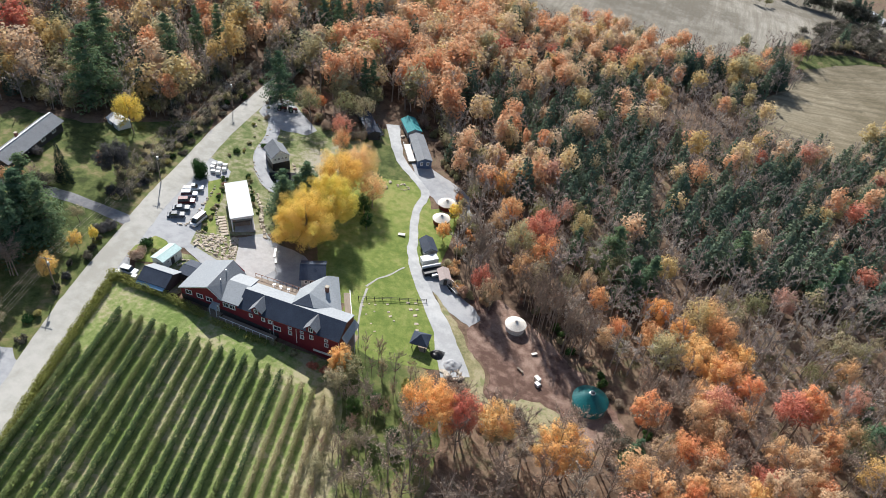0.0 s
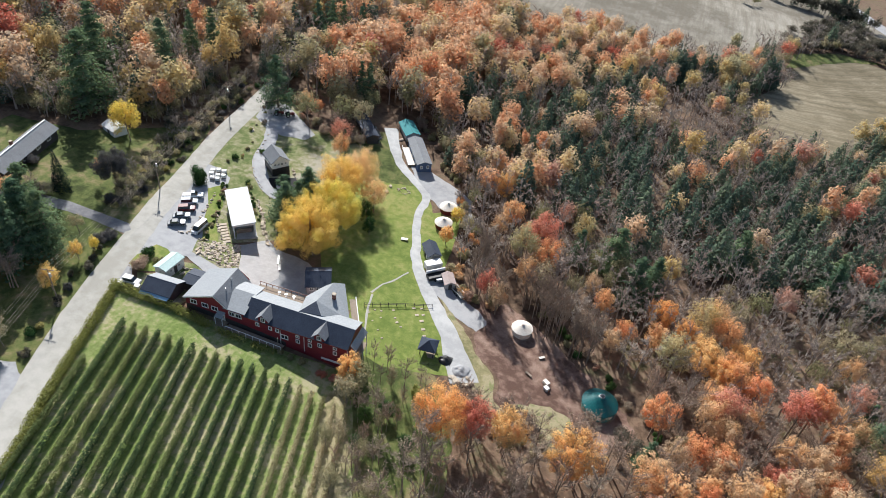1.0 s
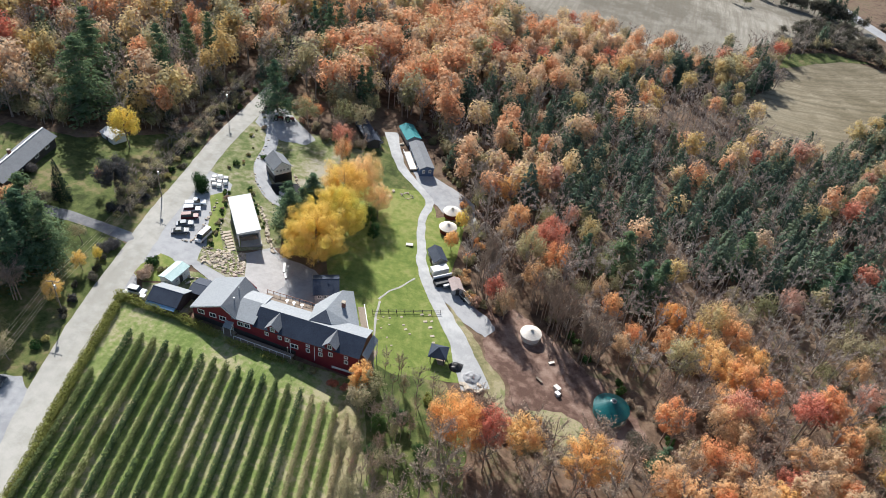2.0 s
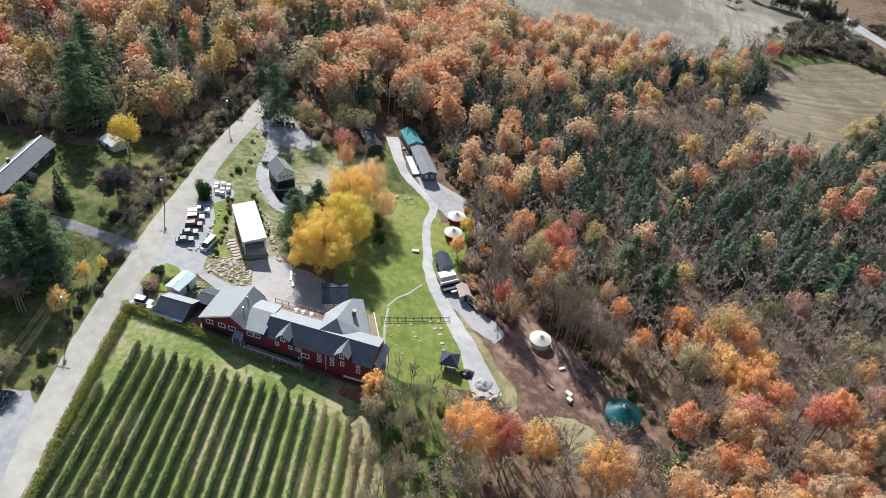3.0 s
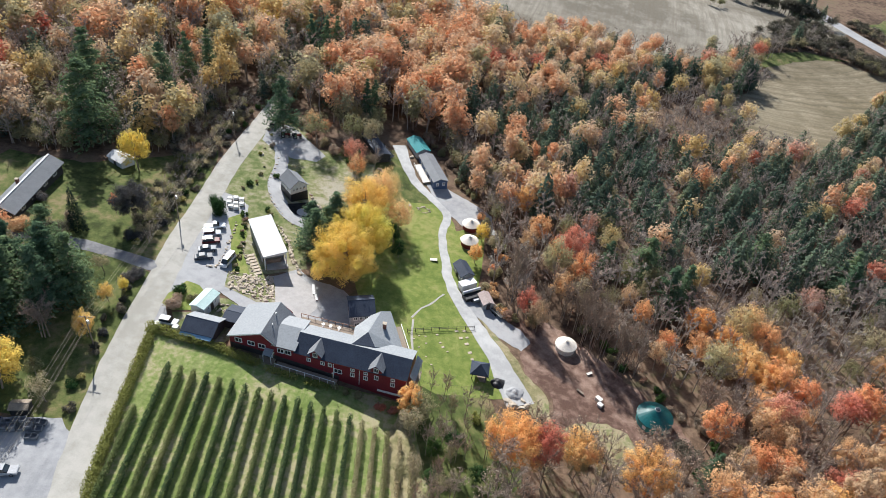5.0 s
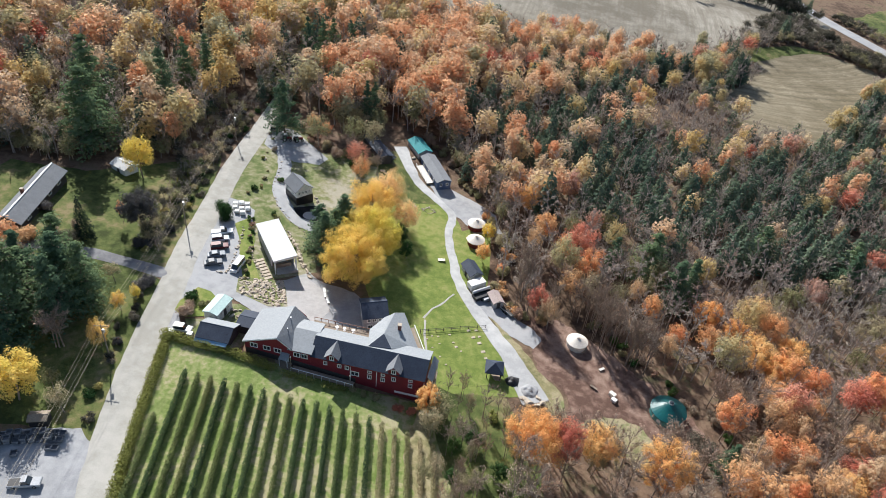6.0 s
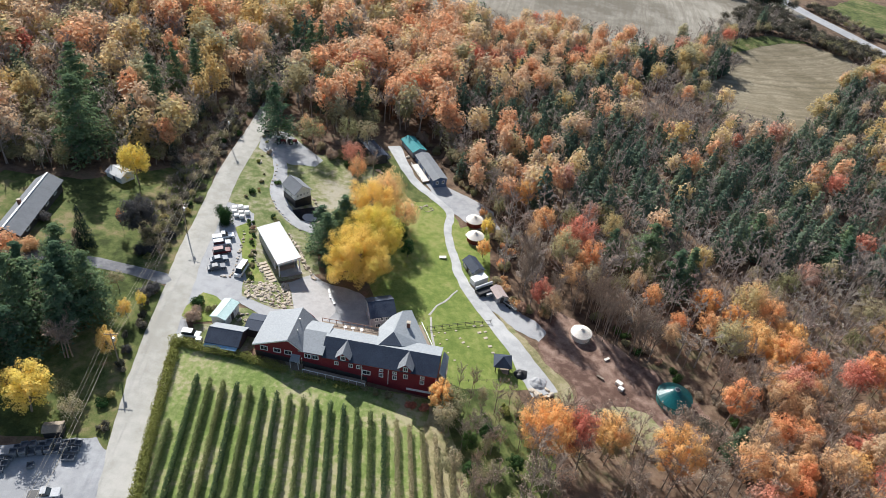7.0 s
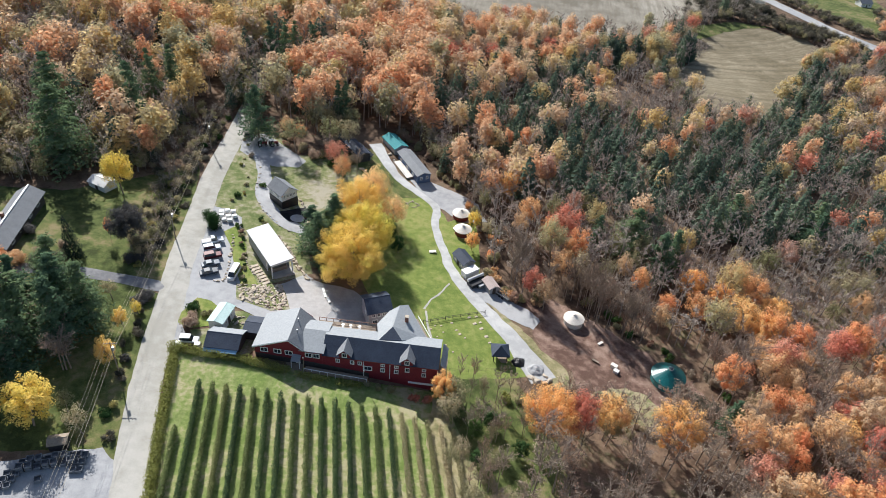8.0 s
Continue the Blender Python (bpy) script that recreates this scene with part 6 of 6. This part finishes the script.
                q = p0.lerp(p1, t) - Vector((0, 0, 1.1 * 4 * t * (1 - t)))
                rings.append([bm.verts.new(q + Vector((0.016 * math.cos(a), 0, 0.016 * math.sin(a)))) for a in (0, math.tau / 3, 2 * math.tau / 3)])
            for lo, hi in zip(rings, rings[1:]):
                for k in range(3):
                    bm.faces.new((lo[k], lo[(k + 1) % 3], hi[(k + 1) % 3], hi[k]))
            tagged(part("power_cable", bm, M["wire"]), "sagging power cable between the poles", "cable", "power cables")


cables()


# ---- vehicles ----
def car(x, y, turn, colour, label, length=4.6, kind="sedan", name="car"):
    e = thing(name, x, y, land(x, y) + 0.1, turn, label, "car" if name == "car" else name, "parked cars")
    l, w = length / 2, 0.9
    high = {"sedan": 1.45, "suv": 1.75, "van": 2.1, "pickup": 1.8}[kind]
    belt = 0.95 if kind != "van" else 1.1
    bodyp = [(-l, 0.35), (l, 0.35), (l, 0.75), (l - 0.15, belt - 0.1), (l * 0.45, belt), (-l + 0.1, belt), (-l, 0.8)]
    m = paint("car_paint", colour)
    bm = solid(B(), [(u, z) for u, z in bodyp], "y", -w, w)
    bmesh.ops.bevel(bm, geom=bm.edges[:], offset=0.08, segments=2, affect="EDGES", profile=0.6)
    part("body", bm, m, e)
    a0, a1, b0, b1 = {"sedan": (-l * 0.75, l * 0.42, -l * 0.42, l * 0.1), "suv": (-l * 0.95, l * 0.42, -l * 0.85, l * 0.15), "van": (-l * 0.98, l * 0.75, -l * 0.95, l * 0.45), "pickup": (-l * 0.15, l * 0.45, -l * 0.08, l * 0.2)}[kind]
    cab = solid(B(), [(a0, belt - 0.02), (a1, belt - 0.02), (b1, high - 0.06), (b0, high - 0.06)], "y", -w + 0.1, w - 0.1)
    for v in cab.verts:
        if v.co.z > belt + 0.1:
            v.co.y *= 0.84
    part("cabin_glass", cab, M["glass"], e, "dark tinted windows")
    roof = box(B(), b0 - 0.1, b1 + 0.1, -w * 0.8, w * 0.8, high - 0.062, high + 0.02, 0.03)
    part("roof", roof, m, e)
    if kind == "pickup":
        part("load_bed", box(B(), -l + 0.15, a0 - 0.1, -w + 0.12, w - 0.12, belt - 0.02, belt + 0.02), M["black"], e)
    for sx in (-l * 0.62, l * 0.64):
        for sy in (-w + 0.02, w - 0.02):
            bm = B()
            tube(bm, (sx, sy - 0.1, 0.32), (sx, sy + 0.1, 0.32), 0.33, 0.33, 14)
            wheel = part("wheel", bm, M["rubber"], e)
            bm = B()
            tube(bm, (sx, sy - 0.11, 0.32), (sx, sy + 0.11, 0.32), 0.18, 0.18, 10)
            part("rim", bm, M["steel"], wheel)
    for sy in (-0.65, 0.65):
        part("headlight", box(B(), l - 0.03, l + 0.015, sy - 0.16, sy + 0.16, 0.62, 0.74), M["white"], e)
    return e


car(-106.2, 136.1, 28, (0.62, 0.67, 0.73), "light silver-blue pickup truck parked on gravel", 5.6, "pickup")
car(-105.2, 133.0, 30, (0.58, 0.63, 0.68), "silver hatchback parked on gravel", 4.5, "suv")
car(-103.9, 130.0, 31, (0.14, 0.018, 0.022), "dark red hatchback parked on gravel", 4.5, "suv")
car(-103.1, 126.6, 32, (0.14, 0.17, 0.21), "blue-grey sedan parked on gravel", 4.6, "sedan")
car(-102.3, 123.4, 32, (0.07, 0.085, 0.11), "black sedan parked on gravel", 4.6, "sedan")
car(-96.4, 124.7, -92, (0.80, 0.80, 0.80), "white van parked beside the rock border", 5.3, "van")
car(-97.5, 99.6, 5, (0.75, 0.75, 0.75), "white car beside the workshop", 4.2, "suv")
car(-117, 196.5, 90, (0.10, 0.10, 0.10), "dark vehicle under the tall pine", 4.4, "suv")


# ---- stones, fences and loose things ----
def stone_mesh(seed, r):
    """A rough boulder."""
    rnd = random.Random(seed)
    bm = B()
    bmesh.ops.create_icosphere(bm, subdivisions=1, radius=r)
    sx, sy, sz = rnd.uniform(0.9, 1.6), rnd.uniform(0.55, 0.95), rnd.uniform(0.45, 0.8)
    for v in bm.verts:
        k = (r / max(abs(v.co.x), abs(v.co.y), abs(v.co.z))) ** 0.6 * (0.85 + 0.55 * noise.noise(v.co * 1.3 / r + Vector((seed * 3.1, 0, 0))))
        v.co = Vector((v.co.x * sx, v.co.y * sy, v.co.z * sz)) * k
    me = bpy.data.meshes.new("stone")
    bm.to_mesh(me)
    bm.free()
    me.materials.append(M["stone"])
    return me


STONES = [stone_mesh(s, 0.5) for s in range(8)]


def scatter_stones(name, spots, label, x0, y0, category="stones"):
    """A bed or border of loose stones, each one a part."""
    rnd = random.Random(int(abs(x0) * 10 + y0))
    e = thing(name, x0, y0, None, 0, label, category)
    g = land(x0, y0)
    for x, y, s in spots:
        m = pose(x - x0, y - y0, land(x, y) - g + 0.12 * s + 0.08, rnd.uniform(-15, 15), rnd.uniform(-15, 15), rnd.uniform(0, 360)) @ Matrix.Scale(s, 4)
        shared("stone", rnd.choice(STONES), e, m)
    return e


def rock_garden():
    rnd = random.Random(3)
    bed = ((-94.5, 121.5), (-84, 124.5), (-80.5, 116.8), (-84, 115), (-92.5, 116.8))
    spots = []
    while len(spots) < 230:
        x, y = rnd.uniform(-95, -80), rnd.uniform(114, 125)
        if inside(bed, x, y):
            spots.append((x, y, rnd.uniform(0.45, 1.1)))
    scatter_stones("rock_garden", spots, "rubble bed of pale boulders beside the forecourt", -88, 119, "rock garden")


rock_garden()


def border(pts, label, step=1.1, size=0.8):
    rnd = random.Random(int(abs(pts[0][0])))
    spots = [(q.x + rnd.uniform(-0.3, 0.3), q.y + rnd.uniform(-0.3, 0.3), size * rnd.uniform(0.6, 1.3)) for q in spline(pts, step)]
    scatter_stones("stone_border", spots, label, spots[0][0], spots[0][1], "stone border")


border(((-102.5, 141), (-100.2, 133), (-98.8, 126), (-98.3, 121.5), (-100.5, 121)), "row of pale boulders edging the parking place")
border(((-107, 178), (-105.4, 172), (-104.2, 165), (-100, 157), (-94, 151), (-88, 147.5), (-82, 147)), "row of pale stones along the drive", 1.6, 0.6)
border(((-91, 165), (-88.6, 161.5), (-85.5, 159.5), (-83, 157)), "pale stones edging the cottage bank", 0.9, 0.8)
border(((-97, 140), (-93, 143.5), (-88, 141), (-83, 134), (-78.5, 129)), "rocky planted bank beside the pavilion", 0.6, 0.9)
border(((-97.5, 144.5), (-92.5, 145.4), (-88.9, 142.3), (-85.8, 138.4), (-82, 132)), "outer row of rocks on the planted bank", 0.7, 0.8)


border(((-91.5, 109.5), (-89, 110.2), (-86.8, 109.6), (-88.5, 108.4), (-90.5, 108.2)), "heap of pale stones beside the cabin", 0.6, 0.9)


def stone_stairs():
    """Broad slabs stepping down beside the pavilion."""
    e = thing("stone_stairs", -91, 127, None, 0, "broad pale stone steps beside the pavilion", "steps")
    g = land(-91, 127)
    for k in range(7):
        x, y = -93.0 + k * 0.8, 130.0 - k * 0.95
        bm = box(B(), -1.0, 1.0, -0.45, 0.45, -0.3, 0.12, 0.04)
        s = part("step", bm, M["stone"], e)
        s.matrix_basis = pose(x + 91, y - 127, land(x, y) - g + 0.1, 0, 0, 38 + (k * 37) % 9)


stone_stairs()
border(((-96.8, 133), (-93.5, 128.5), (-90, 124.5)), "stone steps beside the pavilion wall", 0.8, 0.9)
border([(-58 + 1.6 * math.cos(a * 0.52), 175.2 + 1.3 * math.sin(a * 0.52)) for a in range(13)], "ring of pale stones round a fire pit", 0.6, 0.7)
border(((-20.5, 110), (-17.5, 109), (-15.5, 110.5), (-17, 112)), "heap of rough grey rocks at the path end", 0.5, 1.2)
for x, y, s in ((-62.5, 175, 1.3), (-62.4, 171.6, 1.4), (-113, 178, 1.2), (-112.2, 177.2, 1.2), (-70, 202.6, 1.5), (-77.2, 189.5, 1.4), (-75.8, 188.6, 1.2)):
    e = thing("boulder", x, y, None, x * 7 % 360, "single pale boulder lying on the grass", "boulder", "loose boulders")
    shared("stone", STONES[int(abs(x)) % 8], e, Matrix.Translation((0, 0, 0.25)) @ Matrix.Scale(s, 4))


def mound(x, y, r, h, material, label):
    bm = B()
    bmesh.ops.create_grid(bm, x_segments=14, y_segments=14, size=r)
    for v in bm.verts:
        u = max(0.0, 1 - (v.co.xy.length / r) ** 2)
        v.co.z = h * u * (1 + 0.5 * noise.noise(v.co * 1.1)) - 0.05
    e = tagged(part("mound", bm, material), label, "mound")
    e.matrix_basis = pose(x, y, land(x, y) + 0.06)


mound(-23.5, 114.3, 1.7, 1.0, M["black"], "dark heap of mulch at the path end")
mound(-19.3, 112.8, 2.2, 0.9, M["gravel"], "grey heap of gravel at the path end")


def rail_fence(pts, label, thick=1.0):
    e = thing("rail_fence", pts[0][0], pts[0][1], None, 0, label, "fence")
    line = spline(pts, 2.0)
    o = Vector((pts[0][0], pts[0][1], land(*pts[0])))
    posts = [Vector((q.x, q.y, land(q.x, q.y))) - o for q in line]
    for p in posts:
        part("post", tube(B(), p - Vector((0, 0, 0.2)), p + Vector((0, 0, 1.15)), 0.09 * thick, 0.08 * thick, 6), M["dark_wall"], e)
    for a, b in zip(posts, posts[1:]):
        for h in (0.5, 0.95):
            part("rail", tube(B(), a + Vector((0, 0, h)), b + Vector((0, 0, h)), 0.055 * thick, 0.055 * thick, 5), M["dark_wall"], e)


rail_fence(((-47.6, 121.4), (-40.5, 125.8), (-32.4, 130.3)), "dark wooden post-and-rail fence across the lawn")
rail_fence(((-42, 106.5), (-37, 106.8), (-31, 109), (-24, 111.5)), "thin wire fence below the garden plots", 0.35)


def garden_marks():
    rnd = random.Random(8)
    for x, y, s in ((-45.5, 119.8, 0.8), (-44.6, 121.4, 0.7), (-43.1, 121.9, 0.8), (-43.6, 117.5, 0.7), (-40.6, 123.8, 1.0), (-39.2, 121.4, 1.0), (-38.2, 120.2, 1.2), (-36.8, 119.2, 0.8), (-36.4, 127.4, 1.4), (-34.6, 128.3, 1.2), (-34.8, 125.4, 1.5), (-33.0, 124.0, 1.6), (-31.6, 121.4, 1.6), (-33.4, 126.3, 1.2), (-30.6, 119.4, 1.2), (-41.2, 115.2, 0.7), (-39.3, 113.2, 0.8), (-42.3, 119.6, 0.7)):
        bm = box(B(), -s * 0.32, s * 0.32, -s * 0.22, s * 0.22, -0.05, 0.1, 0.03)
        e = tagged(part("flagstone", bm, M["stone"]), "pale flat stone marker set in the lawn", "stone", "stone markers in the lawn")
        e.matrix_basis = pose(x, y, land(x, y) + 0.06, 0, 0, 32 + rnd.uniform(-8, 8))


garden_marks()


def harvest_bin():
    bm = B()
    w, h, t = 0.58, 0.75, 0.05
    box(bm, -w, w, -w, w, 0.12, 0.17)
    for a in range(4):
        n = len(bm.verts)
        box(bm, -w, w, -w, -w + t, 0.17, h)
        bm.verts.ensure_lookup_table()
        bmesh.ops.rotate(bm, verts=bm.verts[n:], cent=(0, 0, 0), matrix=Matrix.Rotation(a * math.pi / 2, 3, "Z"))
    walls = bpy.data.meshes.new("crate")
    bm.to_mesh(walls)
    bm.free()
    walls.materials.append(M["grey_plastic"])
    bm = box(B(), -w, w, -0.06, 0.06, 0, 0.118)
    feet = bpy.data.meshes.new("runner")
    bm.to_mesh(feet)
    bm.free()
    feet.materials.append(M["grey_plastic"])
    return walls, feet


BIN = harvest_bin()


def put_bin(x, y, level, turn):
    e = thing("harvest_bin", x, y, land(x, y) + 0.12 + level * 0.76, turn, "grey open-topped plastic harvest bin on the lot", "bin", "harvest bins")
    shared("crate", BIN[0], e, Matrix())
    for s in (-0.45, 0, 0.45):
        shared("runner", BIN[1], e, Matrix.Translation((0, s, 0)))


rnd_bins = random.Random(4)
for i in range(7):
    for j in range(2):
        x, y = -113.4 + i * 1.25 + j * 0.35, 63.6 + i * 0.55 - j * 1.3
        for level in range(2 if (i + j) % 3 else 1):
            put_bin(x, y, level, 24 + rnd_bins.uniform(-4, 4))
for i in range(3):
    for j in range(2):
        put_bin(-114.6 + j * 1.3, 61.0 - i * 1.3 + j * 0.4, 0, 24)
for x, y in ((-109.1, 61.0), (-105.2, 67.2), (-104, 67.4), (-103.8, 66.0), (-104.9, 65.6), (-104.5, 64.0), (-103.4, 64.3)):
    put_bin(x, y, 0, 20 + rnd_bins.uniform(-8, 8))
house("lean_shed", -109.4, 68.6, 20, 3.2, 2.2, 1.8, 0.4, M["dark_wall"], M["wood"], "small dark storage hut behind the bins", 0.2, (), None, "shed")
car(-103.5, 56.4, 20, (0.45, 0.46, 0.48), "grey pickup truck on the storage lot", 5.4, "pickup")


def wrapped_pallet(x, y, w, d, h, turn):
    e = thing("wrapped_pallet", x, y, land(x, y) + 0.1, turn, "white-wrapped pallet of goods on gravel", "pallet", "wrapped pallets")
    part("pallet", box(B(), -w / 2, w / 2, -d / 2, d / 2, 0, 0.14), M["wood"], e)
    part("wrapped_load", box(B(), -w / 2 + 0.03, w / 2 - 0.03, -d / 2 + 0.03, d / 2 - 0.03, 0.143, h, 0.12), M["white"], e)


for i, (x, y) in enumerate(((-109, 149.9), (-107.6, 150.8), (-106.1, 151.3), (-108.2, 148.0), (-106.5, 148.6), (-104.9, 149.0), (-107, 146.5), (-105.4, 146.6))):
    wrapped_pallet(x, y, 1.3, 1.1, 0.9 + 0.2 * (i % 2), 20)
for x, y in ((-99.2, 98.0), (-95.3, 98.6)):
    wrapped_pallet(x, y, 1.4, 1.2, 1.0, 8)


def bench(x, y, turn, label, w=1.8, d=0.9, material="canvas"):
    e = thing("bench", x, y, None, turn, label, "bench")
    part("seat", box(B(), -w / 2, w / 2, -d / 2, d / 2, 0.38, 0.46, 0.02), M[material], e)
    for u in (-w / 2 + 0.15, w / 2 - 0.15):
        part("leg", box(B(), u - 0.08, u + 0.08, -d / 2 + 0.06, d / 2 - 0.06, -0.1, 0.38), M["wood"], e)


bench(-49, 152.7, 15, "pale slab bench beside the gravel path", 2.0, 1.1)
bench(-43.6, 166.5, 10, "pale slab bench by the round huts", 1.5, 1.0)
bench(-2, 127.5, 40, "pale wooden bench in the clearing", 1.6, 0.7)
bench(-3.8, 120.4, -30, "weathered grey bench in the clearing", 1.9, 0.6, "wood")
bench(-73.5, 125.0, -65, "long pale bench at the yard edge", 3.6, 0.6, "white")
bench(-71.8, 122.5, -60, "pale bench at the yard edge", 2.2, 0.6, "white")


def crate(x, y, turn, w, d, h, material, label, name="storage_box"):
    e = thing(name, x, y, None, turn, label, "box")
    part("body", box(B(), -w / 2, w / 2, -d / 2, d / 2, -0.05, h, 0.04), M[material], e)
    part("lid", box(B(), -w / 2 - 0.04, w / 2 + 0.04, -d / 2 - 0.04, d / 2 + 0.04, h + 0.003, h + 0.07, 0.02), M[material], e)


crate(0.8, 119.6, -35, 1.6, 1.0, 1.0, "canvas", "cream-coloured storage box in the clearing")
crate(1.2, 118.0, -35, 1.2, 1.0, 0.8, "white", "white storage box in the clearing")
crate(-37.6, 145.4, 42, 4.6, 2.3, 2.2, "white", "white box trailer beside the black smoker")


def smoker():
    """A black smoker trailer: body, steel drum on top, axle and drawbar."""
    e = thing("smoker_trailer", -35.3, 142.0, None, 42, "black smoker trailer with long steel drum", "trailer")
    part("body", box(B(), -2.7, 2.7, -1.3, 1.2, 0.5, 1.5, 0.06), M["black"], e)
    part("drum", tube(B(), (-2.7, 0.9, 1.95), (2.7, 0.9, 1.95), 0.45, 0.45, 16), M["steel"], e)
    part("fire_box", box(B(), -0.8, 0.8, -2.2, -1.33, 0.4, 1.2, 0.04), M["steel"], e)
    for x in (-0.8, 0.4):
        for y in (-1.35, 1.25):
            part("wheel", tube(B(), (x, y - 0.1, 0.35), (x, y + 0.1, 0.35), 0.36, 0.36, 14), M["rubber"], e)
    part("drawbar", tube(B(), (2.7, 0, 0.55), (4.0, 0, 0.5), 0.07, 0.06, 6), M["black"], e)


smoker()


def flat_trailer():
    e = thing("flatbed_trailer", -27.9, 139.0, None, -38, "dark flatbed trailer at the wood's edge", "trailer")
    part("bed", box(B(), -2.4, 2.4, -1.0, 1.0, 0.6, 0.75), M["dark_wall"], e)
    for y in (-1.0, 0.92):
        part("side_rail", box(B(), -2.4, 2.4, y, y + 0.08, 0.753, 1.15), M["steel"], e)
    for x in (-0.5, 0.5):
        for y in (-1.1, 1.1):
            part("wheel", tube(B(), (x, y - 0.1, 0.35), (x, y + 0.1, 0.35), 0.35, 0.35, 14), M["rubber"], e)
    part("drawbar", tube(B(), (2.4, 0, 0.66), (3.8, 0, 0.6), 0.06, 0.05, 6), M["black"], e)


flat_trailer()


def tractor(x, y, turn):
    e = thing("tractor", x, y, land(x, y) + 0.08, turn, "old dark tractor parked in tree shade", "tractor", "parked tractors")
    part("hood", box(B(), 0.1, 1.7, -0.35, 0.35, 0.7, 1.35, 0.08), M["dark_red"], e)
    part("cab", box(B(), -1.0, 0.0, -0.55, 0.55, 0.9, 2.2, 0.06), M["glass"], e)
    part("cab_roof", box(B(), -1.1, 0.1, -0.62, 0.62, 2.203, 2.32, 0.03), M["white"], e)
    for sx, r, w in ((-0.6, 0.75, 0.42), (1.3, 0.45, 0.28)):
        for sy in (-0.75, 0.75):
            wheel = part("wheel", tube(B(), (sx, sy - w / 2, r), (sx, sy + w / 2, r), r, r, 16), M["rubber"], e)
            part("rim", tube(B(), (sx, sy - w / 2 - 0.02, r), (sx, sy + w / 2 + 0.02, r), r * 0.5, r * 0.5, 12), M["steel"], wheel)


tractor(-111, 191.6, 20)
tractor(-107.6, 193.0, 35)


def deck(x, y, turn, w, d, label):
    e = thing("deck", x, y, None, turn, label, "deck")
    n = int(w / 0.3)
    plank = box(B(), -0.14, 0.14, -d / 2, d / 2, 0.42, 0.47)
    first = part("plank", plank, M["canvas"], e)
    first.matrix_basis = Matrix.Translation((-w / 2 + 0.15, 0, 0))
    for i in range(1, n):
        shared("plank", first.data, e, Matrix.Translation((-w / 2 + 0.15 + i * w / n, 0, 0)))
    part("frame", box(B(), -w / 2, w / 2, -d / 2 + 0.1, d / 2 - 0.1, -0.2, 0.418), M["wood"], e)
    for u in range(int(w / 1.8) + 1):
        part("rail_post", box(B(), -w / 2 + u * 1.8, -w / 2 + u * 1.8 + 0.1, -d / 2, -d / 2 + 0.1, 0.472, 1.4), M["white"], e)
    part("rail", box(B(), -w / 2, w / 2, -d / 2, -d / 2 + 0.1, 1.402, 1.48), M["white"], e)


deck(-64.0, 194.4, -58, 11.0, 2.6, "pale timber deck along the mobile home")


def lamp_post(x, y, h):
    e = thing("lamp_post", x, y, None, 0, "slim wooden light pole before the barn", "lamp post", "light poles")
    part("pole", tube(B(), (0, 0, -0.3), (0, 0, h), 0.08, 0.06, 6), M["wood"], e)
    part("lamp_head", lathe(B(), [(0.05, h + 0.003), (0.16, h + 0.08), (0.12, h + 0.25), (0.03, h + 0.3)], 10), M["steel"], e)


lamp_post(-70.9, 96.8, 4.6)
lamp_post(-57.6, 96.9, 4.2)
house("dark_annex", -85.0, 106.2, 0, 3.4, 5.0, 2.6, 0.6, M["dark_wall"], M["shingle"], "small dark annex behind the barn", 0.2, (), None, "shed")


def roof_panels():
    """Sheet of glass panels leaning on the long dark shed."""
    e = thing("solar_array", -78.2, 199.5, None, -50, "tilted array of dark glass panels", "solar panels")
    for i in range(6):
        bm = slab(B(), [(-4.6 + i * 1.55, -1.0, 0.9), (-3.15 + i * 1.55, -1.0, 0.9), (-3.15 + i * 1.55, 1.0, 2.0), (-4.6 + i * 1.55, 1.0, 2.0)], 0.06)
        part("panel", bm, M["glass"], e)
    for u in (-4.2, 0, 4.2):
        part("stand", box(B(), u - 0.06, u + 0.06, -0.06, 0.06, -0.2, 1.3), M["steel"], e)


roof_panels()
